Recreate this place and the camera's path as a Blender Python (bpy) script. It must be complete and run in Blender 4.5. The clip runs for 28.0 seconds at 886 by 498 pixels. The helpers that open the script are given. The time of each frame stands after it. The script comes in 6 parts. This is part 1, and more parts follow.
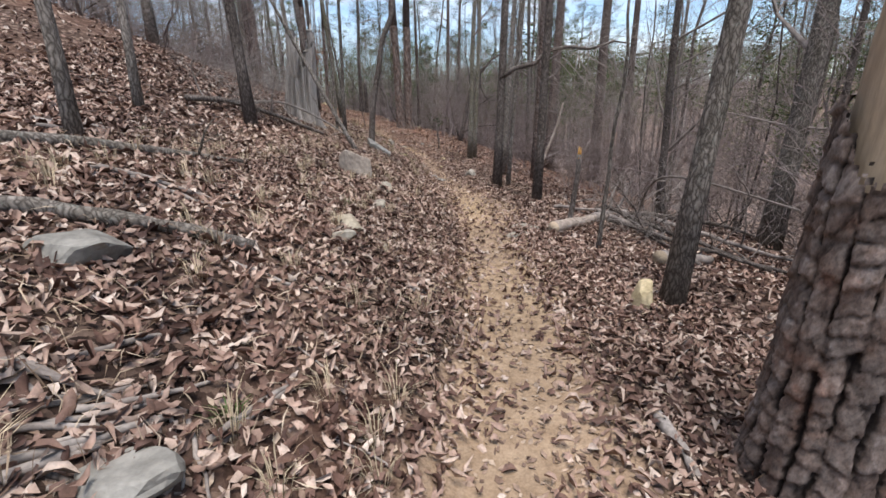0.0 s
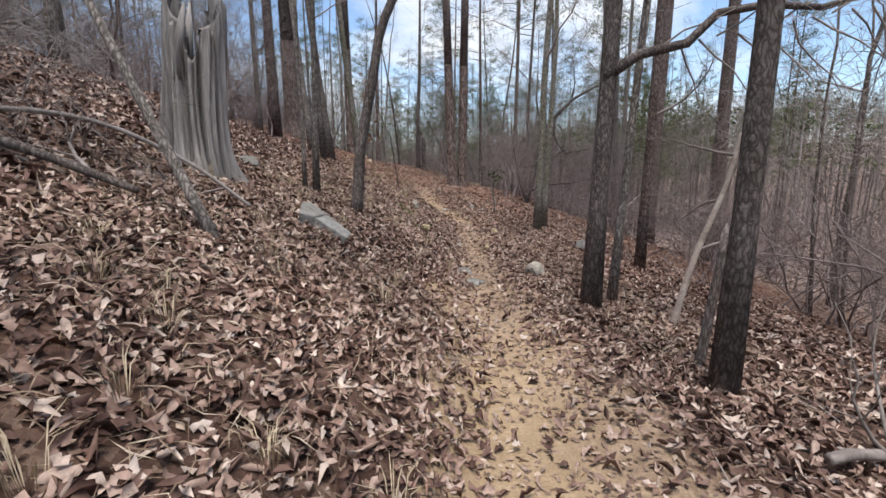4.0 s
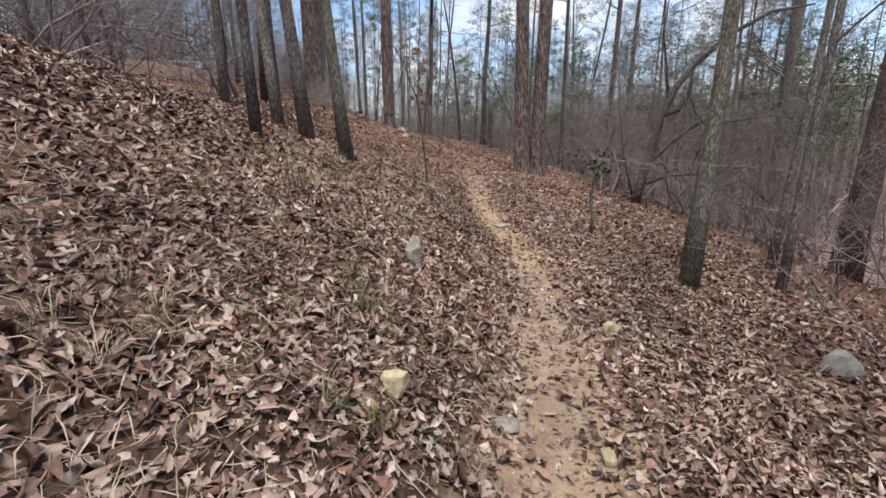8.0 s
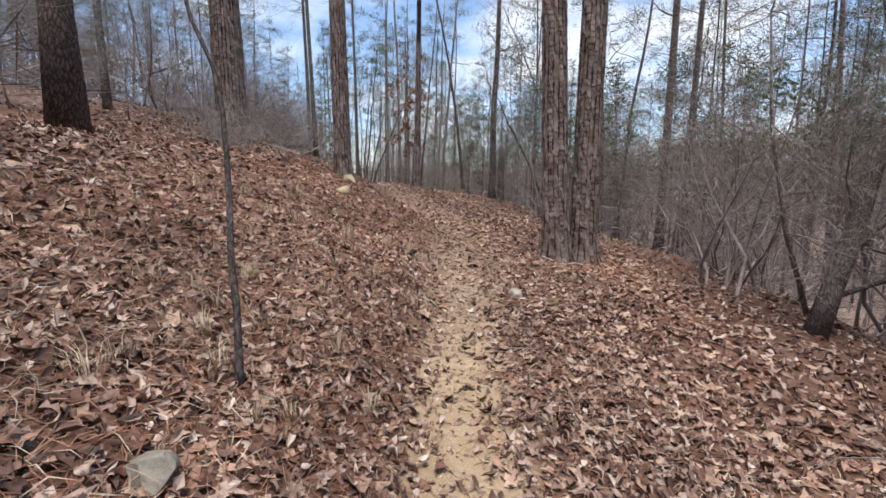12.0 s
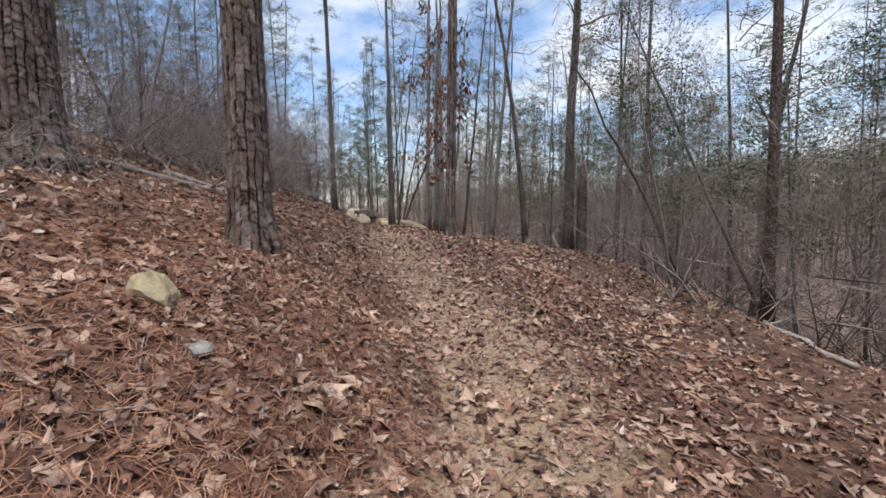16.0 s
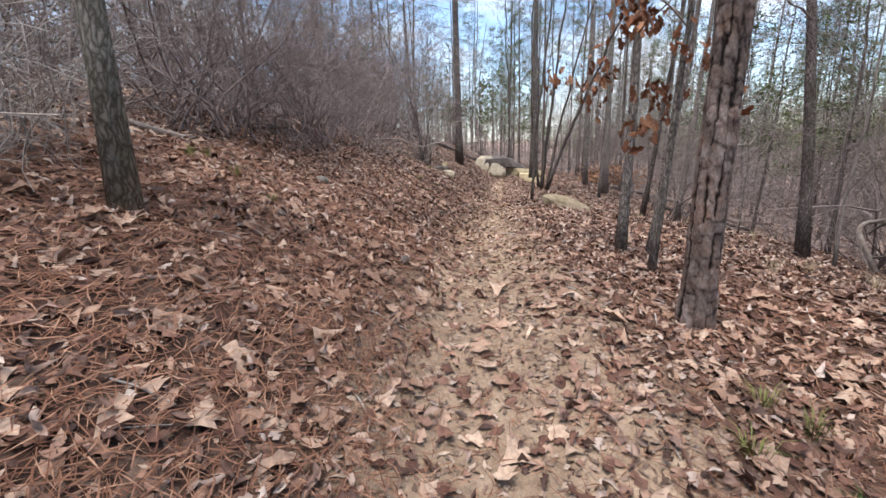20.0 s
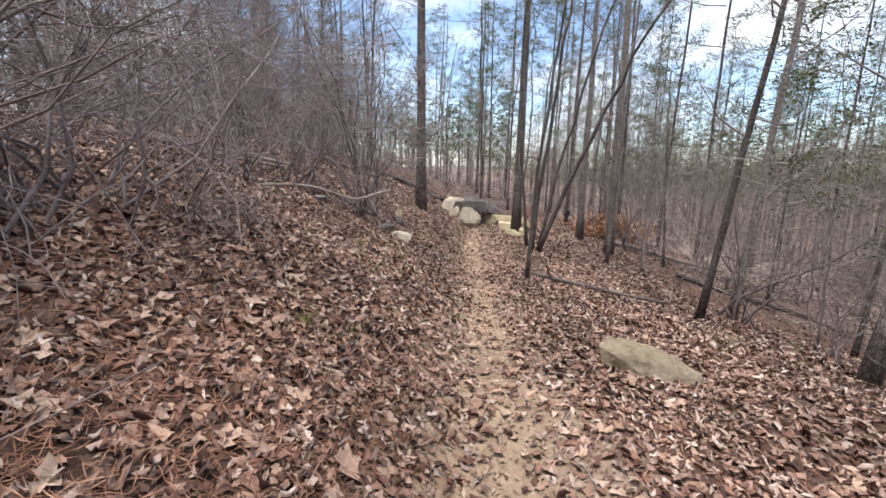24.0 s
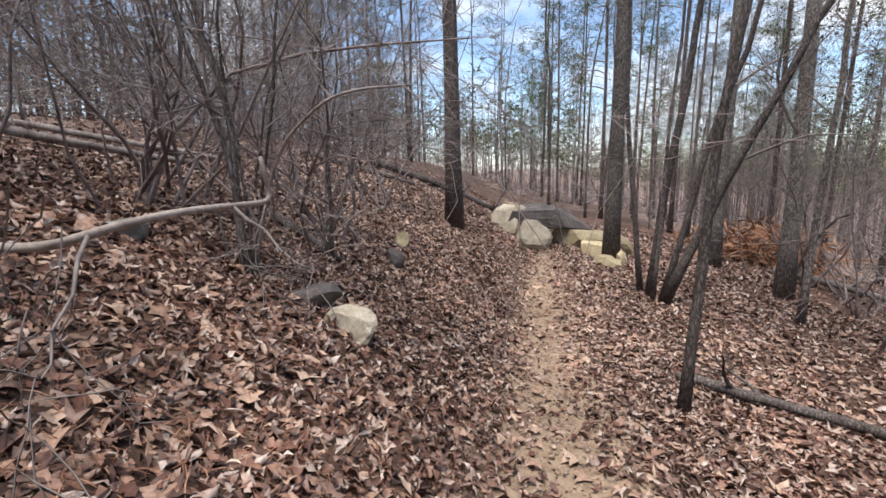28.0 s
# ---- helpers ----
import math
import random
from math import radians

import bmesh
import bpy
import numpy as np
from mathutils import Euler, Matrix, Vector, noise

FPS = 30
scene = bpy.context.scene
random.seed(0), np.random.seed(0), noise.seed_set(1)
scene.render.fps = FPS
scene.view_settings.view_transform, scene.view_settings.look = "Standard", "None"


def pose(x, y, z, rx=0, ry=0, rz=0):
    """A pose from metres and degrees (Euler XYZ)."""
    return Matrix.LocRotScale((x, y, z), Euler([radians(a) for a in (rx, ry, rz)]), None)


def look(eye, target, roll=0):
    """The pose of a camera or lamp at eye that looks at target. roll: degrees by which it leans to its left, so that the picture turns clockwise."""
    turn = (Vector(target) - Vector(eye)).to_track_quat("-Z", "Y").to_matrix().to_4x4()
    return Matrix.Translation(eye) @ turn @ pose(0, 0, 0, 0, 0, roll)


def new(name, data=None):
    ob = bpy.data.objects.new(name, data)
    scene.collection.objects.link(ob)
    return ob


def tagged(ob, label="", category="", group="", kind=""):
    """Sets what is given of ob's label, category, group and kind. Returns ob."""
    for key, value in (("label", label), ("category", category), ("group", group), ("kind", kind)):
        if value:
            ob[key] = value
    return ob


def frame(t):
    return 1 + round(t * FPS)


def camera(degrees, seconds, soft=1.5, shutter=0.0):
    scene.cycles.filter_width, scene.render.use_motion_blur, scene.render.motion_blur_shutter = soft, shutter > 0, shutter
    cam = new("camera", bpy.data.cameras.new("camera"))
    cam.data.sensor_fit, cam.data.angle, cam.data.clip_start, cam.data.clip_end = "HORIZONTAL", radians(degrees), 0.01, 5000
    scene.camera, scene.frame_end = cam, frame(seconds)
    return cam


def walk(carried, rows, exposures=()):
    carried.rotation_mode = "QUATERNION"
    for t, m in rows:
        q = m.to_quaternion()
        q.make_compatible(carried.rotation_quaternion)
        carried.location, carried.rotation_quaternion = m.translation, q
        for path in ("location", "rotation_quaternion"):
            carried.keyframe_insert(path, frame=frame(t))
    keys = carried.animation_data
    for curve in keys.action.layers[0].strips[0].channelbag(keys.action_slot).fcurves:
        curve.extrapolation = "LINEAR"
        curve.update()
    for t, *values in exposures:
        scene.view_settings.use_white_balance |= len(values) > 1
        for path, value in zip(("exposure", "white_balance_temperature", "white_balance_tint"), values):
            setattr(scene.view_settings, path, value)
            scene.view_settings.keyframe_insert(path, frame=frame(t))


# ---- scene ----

# ---------------------------------------------------------------- camera
cam = camera(90.0, 28.0, soft=1.6)
# the film's own exposure opens a little under the denser wood
EXPOSURES = ((0, 0.92), (1, 0.85), (3, 0.82), (6, 1.02), (8, 0.92), (11, 1.05), (14, 0.83), (16, 0.88), (18, 1.02), (21, 1.42), (22, 1.42), (25, 1.25), (26, 1.30), (28, 1.12))
PATH = [
    (0, (-0.001, -0.001, 1.501), (0.125, 1.901, 0.895), -0.90),
    (0.5, (0.140, 0.585, 1.493), (0.571, 2.491, 1.069), -2.67),
    (1, (0.175, 1.169, 1.513), (0.228, 3.135, 1.151), 1.51),
    (1.5, (0.310, 1.745, 1.492), (0.634, 3.674, 1.077), 0.56),
    (2, (0.384, 2.356, 1.453), (0.424, 4.312, 1.035), 1.80),
    (2.5, (0.465, 2.980, 1.375), (0.576, 4.938, 0.980), 2.09),
    (3, (0.604, 3.599, 1.302), (0.659, 5.567, 0.952), 1.10),
    (3.5, (0.657, 4.206, 1.248), (0.577, 6.179, 0.925), 0.41),
    (5.5, (0.786, 6.954, 1.400), (0.382, 8.838, 0.862), -2.07),
    (6, (0.702, 7.545, 1.474), (0.160, 9.423, 1.052), -0.88),
    (6.5, (0.710, 8.201, 1.485), (0.187, 10.092, 1.093), -2.00),
    (7, (0.613, 8.750, 1.474), (-0.090, 10.591, 1.130), 0.26),
    (7.5, (0.595, 9.463, 1.425), (0.256, 11.384, 0.987), -1.51),
    (8, (0.481, 10.202, 1.402), (0.003, 12.087, 0.934), -0.02),
    (8.5, (0.500, 11.017, 1.385), (0.398, 12.945, 0.863), -0.97),
    (9, (0.493, 11.785, 1.411), (0.122, 13.668, 0.847), -0.89),
    (9.5, (0.394, 12.500, 1.475), (-0.190, 14.309, 0.854), -2.25),
    (10, (0.418, 13.213, 1.512), (-0.128, 15.095, 1.114), -3.74),
    (10.5, (0.324, 13.911, 1.500), (-0.194, 15.796, 1.079), -0.78),
    (11, (0.218, 14.665, 1.567), (-0.195, 16.602, 1.283), -2.09),
    (11.5, (0.007, 15.373, 1.552), (-0.575, 17.271, 1.310), -0.20),
    (13.5, (-1.073, 18.642, 1.771), (-1.450, 20.570, 1.394), -0.55),
    (14, (-1.220, 19.375, 1.849), (-2.032, 21.173, 1.520), 2.22),
    (14.5, (-1.336, 20.091, 1.942), (-1.900, 21.983, 1.619), 0.35),
    (15, (-1.526, 20.773, 2.019), (-2.381, 22.536, 1.618), -0.64),
    (15.5, (-1.825, 21.428, 2.115), (-2.739, 23.192, 1.885), -0.45),
    (16, (-1.955, 22.186, 2.158), (-2.734, 24.020, 1.992), -0.70),
    (16.5, (-2.156, 22.836, 2.203), (-3.218, 24.523, 2.034), 0.26),
    (17, (-2.327, 23.454, 2.293), (-3.322, 25.183, 2.142), 0.20),
    (17.5, (-2.578, 24.200, 2.416), (-3.675, 25.865, 2.249), 0.04),
    (18, (-2.977, 24.824, 2.459), (-4.207, 26.399, 2.382), 0.82),
    (18.5, (-3.329, 25.488, 2.412), (-4.579, 27.029, 2.162), -2.64),
    (19, (-3.749, 26.059, 2.466), (-5.136, 27.434, 2.036), -1.57),
    (19.5, (-4.232, 26.637, 2.643), (-5.413, 28.173, 2.145), -0.04),
    (20, (-4.638, 27.193, 2.796), (-5.933, 28.652, 2.354), -1.47),
    (20.5, (-5.098, 27.640, 2.860), (-6.592, 28.886, 2.395), -1.56),
    (21, (-5.463, 28.138, 2.968), (-6.701, 29.621, 2.448), -0.13),
    (21.5, (-5.840, 28.574, 3.180), (-7.275, 29.878, 2.689), -1.53),
    (22, (-6.243, 28.962, 3.341), (-7.658, 30.316, 2.935), 0.39),
    (22.5, (-6.528, 29.533, 3.363), (-7.671, 31.118, 2.939), -1.05),
    (24.5, (-8.013, 31.550, 3.213), (-9.193, 33.130, 2.880), 1.67),
    (25, (-8.295, 32.169, 3.167), (-9.433, 33.778, 2.826), -2.04),
    (25.5, (-8.695, 32.717, 3.180), (-9.952, 34.199, 2.708), -1.94),
    (26, (-9.012, 33.226, 3.223), (-10.180, 34.771, 2.724), -1.74),
    (26.5, (-9.357, 33.741, 3.269), (-10.716, 35.138, 2.821), -0.79),
    (27, (-9.712, 34.249, 3.264), (-11.046, 35.697, 2.913), -0.13),
    (27.5, (-10.089, 34.796, 3.168), (-11.403, 36.284, 2.926), 0.35),
    (28, (-10.510, 35.317, 3.073), (-11.902, 36.716, 2.750), -0.84),
]
walk(cam, [(t, look(eye, target, roll)) for t, eye, target, roll in PATH], EXPOSURES)

# ---------------------------------------------------------------- daylight
SUN_EL, SUN_AZ = radians(74), radians(170)
world = bpy.data.worlds.new("sky")
scene.world = world
world.use_nodes = True
wn, wl = world.node_tree.nodes, world.node_tree.links
wn.clear()
sky = wn.new("ShaderNodeTexSky")
sky.sky_type, sky.sun_disc = "NISHITA", False
sky.sun_elevation, sky.sun_rotation = SUN_EL, SUN_AZ
sky.air_density, sky.dust_density, sky.ozone_density = 1.0, 0.6, 2.0
geo = wn.new("ShaderNodeTexCoord")
stretch = wn.new("ShaderNodeMapping")
stretch.inputs["Scale"].default_value = (1.0, 1.0, 2.6)
cloud = wn.new("ShaderNodeTexNoise")
cloud.inputs["Scale"].default_value, cloud.inputs["Detail"].default_value, cloud.inputs["Roughness"].default_value = 2.3, 7.0, 0.55
edge = wn.new("ShaderNodeValToRGB")
edge.color_ramp.elements[0].position, edge.color_ramp.elements[1].position = 0.47, 0.66
white = wn.new("ShaderNodeMixRGB")
white.inputs["Color2"].default_value = (5.0, 5.1, 5.25, 1)
back = wn.new("ShaderNodeBackground")
back.inputs["Strength"].default_value = 0.125
out = wn.new("ShaderNodeOutputWorld")
wl.new(geo.outputs["Generated"], stretch.inputs["Vector"])
wl.new(stretch.outputs["Vector"], cloud.inputs["Vector"])
wl.new(cloud.outputs["Fac"], edge.inputs["Fac"])
wl.new(edge.outputs["Color"], white.inputs["Fac"])
wl.new(sky.outputs["Color"], white.inputs["Color1"])
wl.new(white.outputs["Color"], back.inputs["Color"])
wl.new(back.outputs["Background"], out.inputs["Surface"])
lamp = bpy.data.lights.new("sun", "SUN")
lamp.energy, lamp.angle, lamp.color = 2.5, radians(30), (1.0, 0.945, 0.91)
sun = new("sun", lamp)
sun.matrix_world = look((0, 0, 60), (40 * math.sin(SUN_AZ) * -1, 40 * math.cos(SUN_AZ) * -1, 60 - 40 * math.tan(SUN_EL)))

# ---------------------------------------------------------------- materials


def shader(name, roughness=0.9):
    m = bpy.data.materials.new(name)
    m.use_nodes = True
    b = m.node_tree.nodes["Principled BSDF"]
    b.inputs["Roughness"].default_value = roughness
    b.inputs["Specular IOR Level"].default_value = 0.12
    return m, m.node_tree.nodes, m.node_tree.links, b


def ramp(n, stops):
    r = n.new("ShaderNodeValToRGB")
    e = r.color_ramp.elements
    while len(e) < len(stops):
        e.new(0.5)
    for el, (p, c) in zip(e, stops):
        el.position, el.color = p, (*c, 1)
    return r


def noise_node(n, l, coord, scale, detail=5.0, rough=0.6, stretch=None):
    t = n.new("ShaderNodeTexNoise")
    t.inputs["Scale"].default_value, t.inputs["Detail"].default_value, t.inputs["Roughness"].default_value = scale, detail, rough
    if stretch:
        m = n.new("ShaderNodeMapping")
        m.inputs["Scale"].default_value = stretch
        l.new(coord, m.inputs["Vector"])
        coord = m.outputs["Vector"]
    l.new(coord, t.inputs["Vector"])
    return t.outputs["Fac"]


def bump(n, l, b, height, strength, distance):
    k = n.new("ShaderNodeBump")
    k.inputs["Strength"].default_value, k.inputs["Distance"].default_value = strength, distance
    l.new(height, k.inputs["Height"])
    l.new(k.outputs["Normal"], b.inputs["Normal"])


def mixed(n, l, fac, a, c, mode="MIX"):
    m = n.new("ShaderNodeMixRGB")
    m.blend_type = mode
    for s, v in (("Fac", fac), ("Color1", a), ("Color2", c)):
        if hasattr(v, "is_linked"):
            l.new(v, m.inputs[s])
        else:
            m.inputs[s].default_value = v if s == "Fac" else (*v, 1)
    return m.outputs["Color"]


def plain_material(name, dark, light, scale, stretch=None, rough=0.9, relief=0.5, depth=0.01, fine=6.0, per_object=0.25):
    """Two tones broken at two scales, with relief; each object a little lighter or darker."""
    m, n, l, b = shader(name, rough)
    tc = n.new("ShaderNodeTexCoord").outputs["Object"]
    big = noise_node(n, l, tc, scale, 4, 0.6, stretch)
    small = noise_node(n, l, tc, scale * fine, 5, 0.7, stretch)
    r = ramp(n, [(0.3, dark), (0.7, light)])
    l.new(big, r.inputs["Fac"])
    r2 = ramp(n, [(0.3, (0.55,) * 3), (0.7, (1.25,) * 3)])
    l.new(small, r2.inputs["Fac"])
    col = mixed(n, l, 0.75, r.outputs["Color"], r2.outputs["Color"], "MULTIPLY")
    info = n.new("ShaderNodeObjectInfo")
    r3 = ramp(n, [(0.0, (1 - per_object,) * 3), (1.0, (1 + per_object,) * 3)])
    l.new(info.outputs["Random"], r3.inputs["Fac"])
    col = mixed(n, l, 1.0, col, r3.outputs["Color"], "MULTIPLY")
    l.new(col, b.inputs["Base Color"])
    bump(n, l, b, small, relief, depth)
    return m


def bark_material(name, ridge, furrow, tint, cells, stretch, depth, lichen=0.0):
    """Furrowed bark: long cells, dark cracks between them, patches of another tone."""
    m, n, l, b = shader(name, 0.95)
    tc = n.new("ShaderNodeTexCoord").outputs["Object"]
    mp = n.new("ShaderNodeMapping")
    mp.inputs["Scale"].default_value = stretch
    warp = n.new("ShaderNodeTexNoise")
    warp.inputs["Scale"].default_value, warp.inputs["Detail"].default_value = 9.0, 3.0
    l.new(tc, warp.inputs["Vector"])
    add = n.new("ShaderNodeMixRGB")
    add.blend_type, add.inputs["Fac"].default_value = "ADD", 0.09
    l.new(tc, add.inputs["Color1"])
    l.new(warp.outputs["Color"], add.inputs["Color2"])
    l.new(add.outputs["Color"], mp.inputs["Vector"])
    v = n.new("ShaderNodeTexVoronoi")
    v.feature = "DISTANCE_TO_EDGE"
    v.inputs["Scale"].default_value = cells
    l.new(mp.outputs["Vector"], v.inputs["Vector"])
    r = ramp(n, [(0.0, furrow), (0.16, tuple(0.5 * (a + c) for a, c in zip(furrow, ridge))), (0.4, ridge)])
    l.new(v.outputs["Distance"], r.inputs["Fac"])
    patch = noise_node(n, l, tc, 3.0, 5, 0.65, (1, 1, 0.5))
    rp = ramp(n, [(0.42, (0, 0, 0)), (0.62, (1, 1, 1))])
    l.new(patch, rp.inputs["Fac"])
    col = mixed(n, l, rp.outputs["Color"], r.outputs["Color"], tint, "MULTIPLY")
    grain = noise_node(n, l, tc, 60.0, 4, 0.7, (1, 1, 0.35))
    rg = ramp(n, [(0.3, (0.6,) * 3), (0.7, (1.3,) * 3)])
    l.new(grain, rg.inputs["Fac"])
    col = mixed(n, l, 0.8, col, rg.outputs["Color"], "MULTIPLY")
    if lichen:
        spot = noise_node(n, l, tc, 15.0, 6, 0.75)
        rl = ramp(n, [(0.62 - lichen * 0.1, (0, 0, 0)), (0.72, (0.8, 0.8, 0.8))])
        l.new(spot, rl.inputs["Fac"])
        col = mixed(n, l, rl.outputs["Color"], col, (0.30, 0.31, 0.27))
    info = n.new("ShaderNodeObjectInfo")
    r3 = ramp(n, [(0.0, (0.7,) * 3), (1.0, (1.25,) * 3)])
    l.new(info.outputs["Random"], r3.inputs["Fac"])
    col = mixed(n, l, 1.0, col, r3.outputs["Color"], "MULTIPLY")
    l.new(col, b.inputs["Base Color"])
    h = mixed(n, l, 0.3, v.outputs["Distance"], grain)
    bump(n, l, b, h, 0.9, depth)
    return m


def leaf_material(name, stops, rough=0.8, sheen=0.12):
    """Each leaf takes its own colour; veins and blotches inside it."""
    m, n, l, b = shader(name, rough)
    b.inputs["Specular IOR Level"].default_value = sheen
    g = n.new("ShaderNodeNewGeometry")
    r = ramp(n, stops)
    l.new(g.outputs["Random Per Island"], r.inputs["Fac"])
    tc = n.new("ShaderNodeTexCoord").outputs["Object"]
    spot = noise_node(n, l, tc, 35.0, 4, 0.7)
    rs = ramp(n, [(0.3, (0.6,) * 3), (0.65, (1.15,) * 3)])
    l.new(spot, rs.inputs["Fac"])
    patch = noise_node(n, l, tc, 0.9, 3, 0.6)
    rp = ramp(n, [(0.35, (0.72, 0.7, 0.7)), (0.65, (1.15, 1.12, 1.1))])
    l.new(patch, rp.inputs["Fac"])
    col = mixed(n, l, 1.0, r.outputs["Color"], rs.outputs["Color"], "MULTIPLY")
    col = mixed(n, l, 1.0, col, rp.outputs["Color"], "MULTIPLY")
    l.new(col, b.inputs["Base Color"])
    return m


PINE_BARK = bark_material("pine_bark", (0.27, 0.215, 0.188), (0.065, 0.052, 0.045), (0.72, 0.64, 0.60), 26.0, (1, 1, 0.3), 0.014)
OAK_BARK = bark_material("oak_bark", (0.39, 0.345, 0.30), (0.095, 0.08, 0.068), (0.66, 0.66, 0.63), 40.0, (1, 1, 0.2), 0.010, 0.4)
DARK_BARK = bark_material("dark_bark", (0.25, 0.213, 0.188), (0.075, 0.062, 0.054), (0.62, 0.60, 0.58), 42.0, (1, 1, 0.2), 0.010, 0.15)
MOSSY_BARK = bark_material("mossy_bark", (0.36, 0.325, 0.27), (0.10, 0.088, 0.068), (0.66, 0.68, 0.54), 38.0, (1, 1, 0.22), 0.008, 0.8)
TWIG = plain_material("twig_bark", (0.17, 0.142, 0.124), (0.33, 0.285, 0.255), 6.0, None, 0.9, 0.2, 0.003)
PALE_TWIG = plain_material("bleached_twig", (0.24, 0.205, 0.18), (0.42, 0.375, 0.335), 6.0, None, 0.9, 0.2, 0.003)
GREY_WOOD = plain_material("weathered_wood", (0.15, 0.125, 0.11), (0.40, 0.35, 0.31), 5.0, (1, 1, 0.12), 0.9, 0.6, 0.01)
PALE_LOG = plain_material("pale_log_bark", (0.22, 0.175, 0.14), (0.47, 0.40, 0.34), 7.0, None, 0.9, 0.25, 0.004)
CUT_WOOD = plain_material("cut_wood", (0.33, 0.25, 0.17), (0.55, 0.45, 0.33), 14.0, None, 0.9, 0.3, 0.004)
SPLIT_WOOD = plain_material("fresh_split_wood", (0.42, 0.21, 0.06), (0.68, 0.40, 0.13), 8.0, (1, 1, 0.15), 0.8, 0.4, 0.006)
TAN_ROCK = plain_material("tan_rock", (0.24, 0.21, 0.17), (0.45, 0.41, 0.33), 5.0, None, 0.9, 0.5, 0.012)
YELLOW_ROCK = plain_material("yellow_rock", (0.39, 0.31, 0.175), (0.62, 0.52, 0.335), 5.0, None, 0.9, 0.5, 0.01)
GREY_ROCK = plain_material("grey_rock", (0.17, 0.16, 0.14), (0.31, 0.295, 0.26), 3.0, None, 0.85, 0.4, 0.01)
DARK_ROCK = plain_material("dark_lichened_rock", (0.075, 0.064, 0.058), (0.20, 0.175, 0.16), 3.0, None, 0.95, 0.7, 0.02)
STRAW = plain_material("dry_grass", (0.33, 0.26, 0.17), (0.55, 0.46, 0.32), 9.0, None, 0.9, 0.1, 0.002)
GREEN = plain_material("green_grass", (0.06, 0.10, 0.03), (0.15, 0.22, 0.07), 9.0, None, 0.8, 0.1, 0.002)
OAK_LEAVES = leaf_material("oak_leaf_litter", [(0.0, (0.065, 0.036, 0.028)), (0.28, (0.145, 0.086, 0.066)), (0.52, (0.265, 0.174, 0.135)), (0.74, (0.38, 0.275, 0.22)), (0.9, (0.49, 0.385, 0.315)), (1.0, (0.62, 0.53, 0.45))], 0.65, 0.2)
STRAW_LITTER = leaf_material("lying_straw", [(0.0, (0.16, 0.11, 0.075)), (0.4, (0.33, 0.25, 0.175)), (0.8, (0.48, 0.39, 0.28)), (1.0, (0.60, 0.51, 0.39))])
RED_LEAVES = leaf_material("red_leaf_litter", [(0.0, (0.10, 0.046, 0.032)), (0.25, (0.20, 0.105, 0.073)), (0.55, (0.32, 0.188, 0.132)), (0.8, (0.44, 0.295, 0.21)), (1.0, (0.55, 0.41, 0.305))], 0.65, 0.2)
BIG_LEAVES = leaf_material("broad_leaf", [(0.0, (0.30, 0.185, 0.125)), (0.5, (0.43, 0.29, 0.205)), (1.0, (0.53, 0.39, 0.285))], 0.65, 0.2)
NEEDLES = leaf_material("fallen_pine_needles", [(0.0, (0.12, 0.048, 0.028)), (0.4, (0.235, 0.112, 0.066)), (0.8, (0.345, 0.182, 0.112)), (1.0, (0.46, 0.275, 0.18))], 0.65, 0.2)
PINE_GREEN = leaf_material("pine_needles", [(0.0, (0.05, 0.075, 0.03)), (0.5, (0.10, 0.135, 0.05)), (1.0, (0.17, 0.19, 0.075))])
DRY_CLUMP = leaf_material("hanging_dead_leaves", [(0.0, (0.13, 0.055, 0.032)), (0.6, (0.27, 0.12, 0.065)), (1.0, (0.40, 0.22, 0.13))])
CRUMBS = leaf_material("crumbled_litter", [(0.0, (0.13, 0.085, 0.062)), (0.3, (0.24, 0.165, 0.12)), (0.7, (0.36, 0.265, 0.195)), (1.0, (0.50, 0.40, 0.30))], 0.65, 0.2)
BRUSH = leaf_material("mixed_bare_twigs", [(0.0, (0.08, 0.064, 0.057)), (0.4, (0.20, 0.165, 0.148)), (0.75, (0.35, 0.30, 0.272)), (1.0, (0.55, 0.49, 0.45))])
EVERGREEN = leaf_material("evergreen_leaves", [(0.0, (0.035, 0.05, 0.022)), (0.6, (0.075, 0.095, 0.04)), (1.0, (0.14, 0.14, 0.06))])


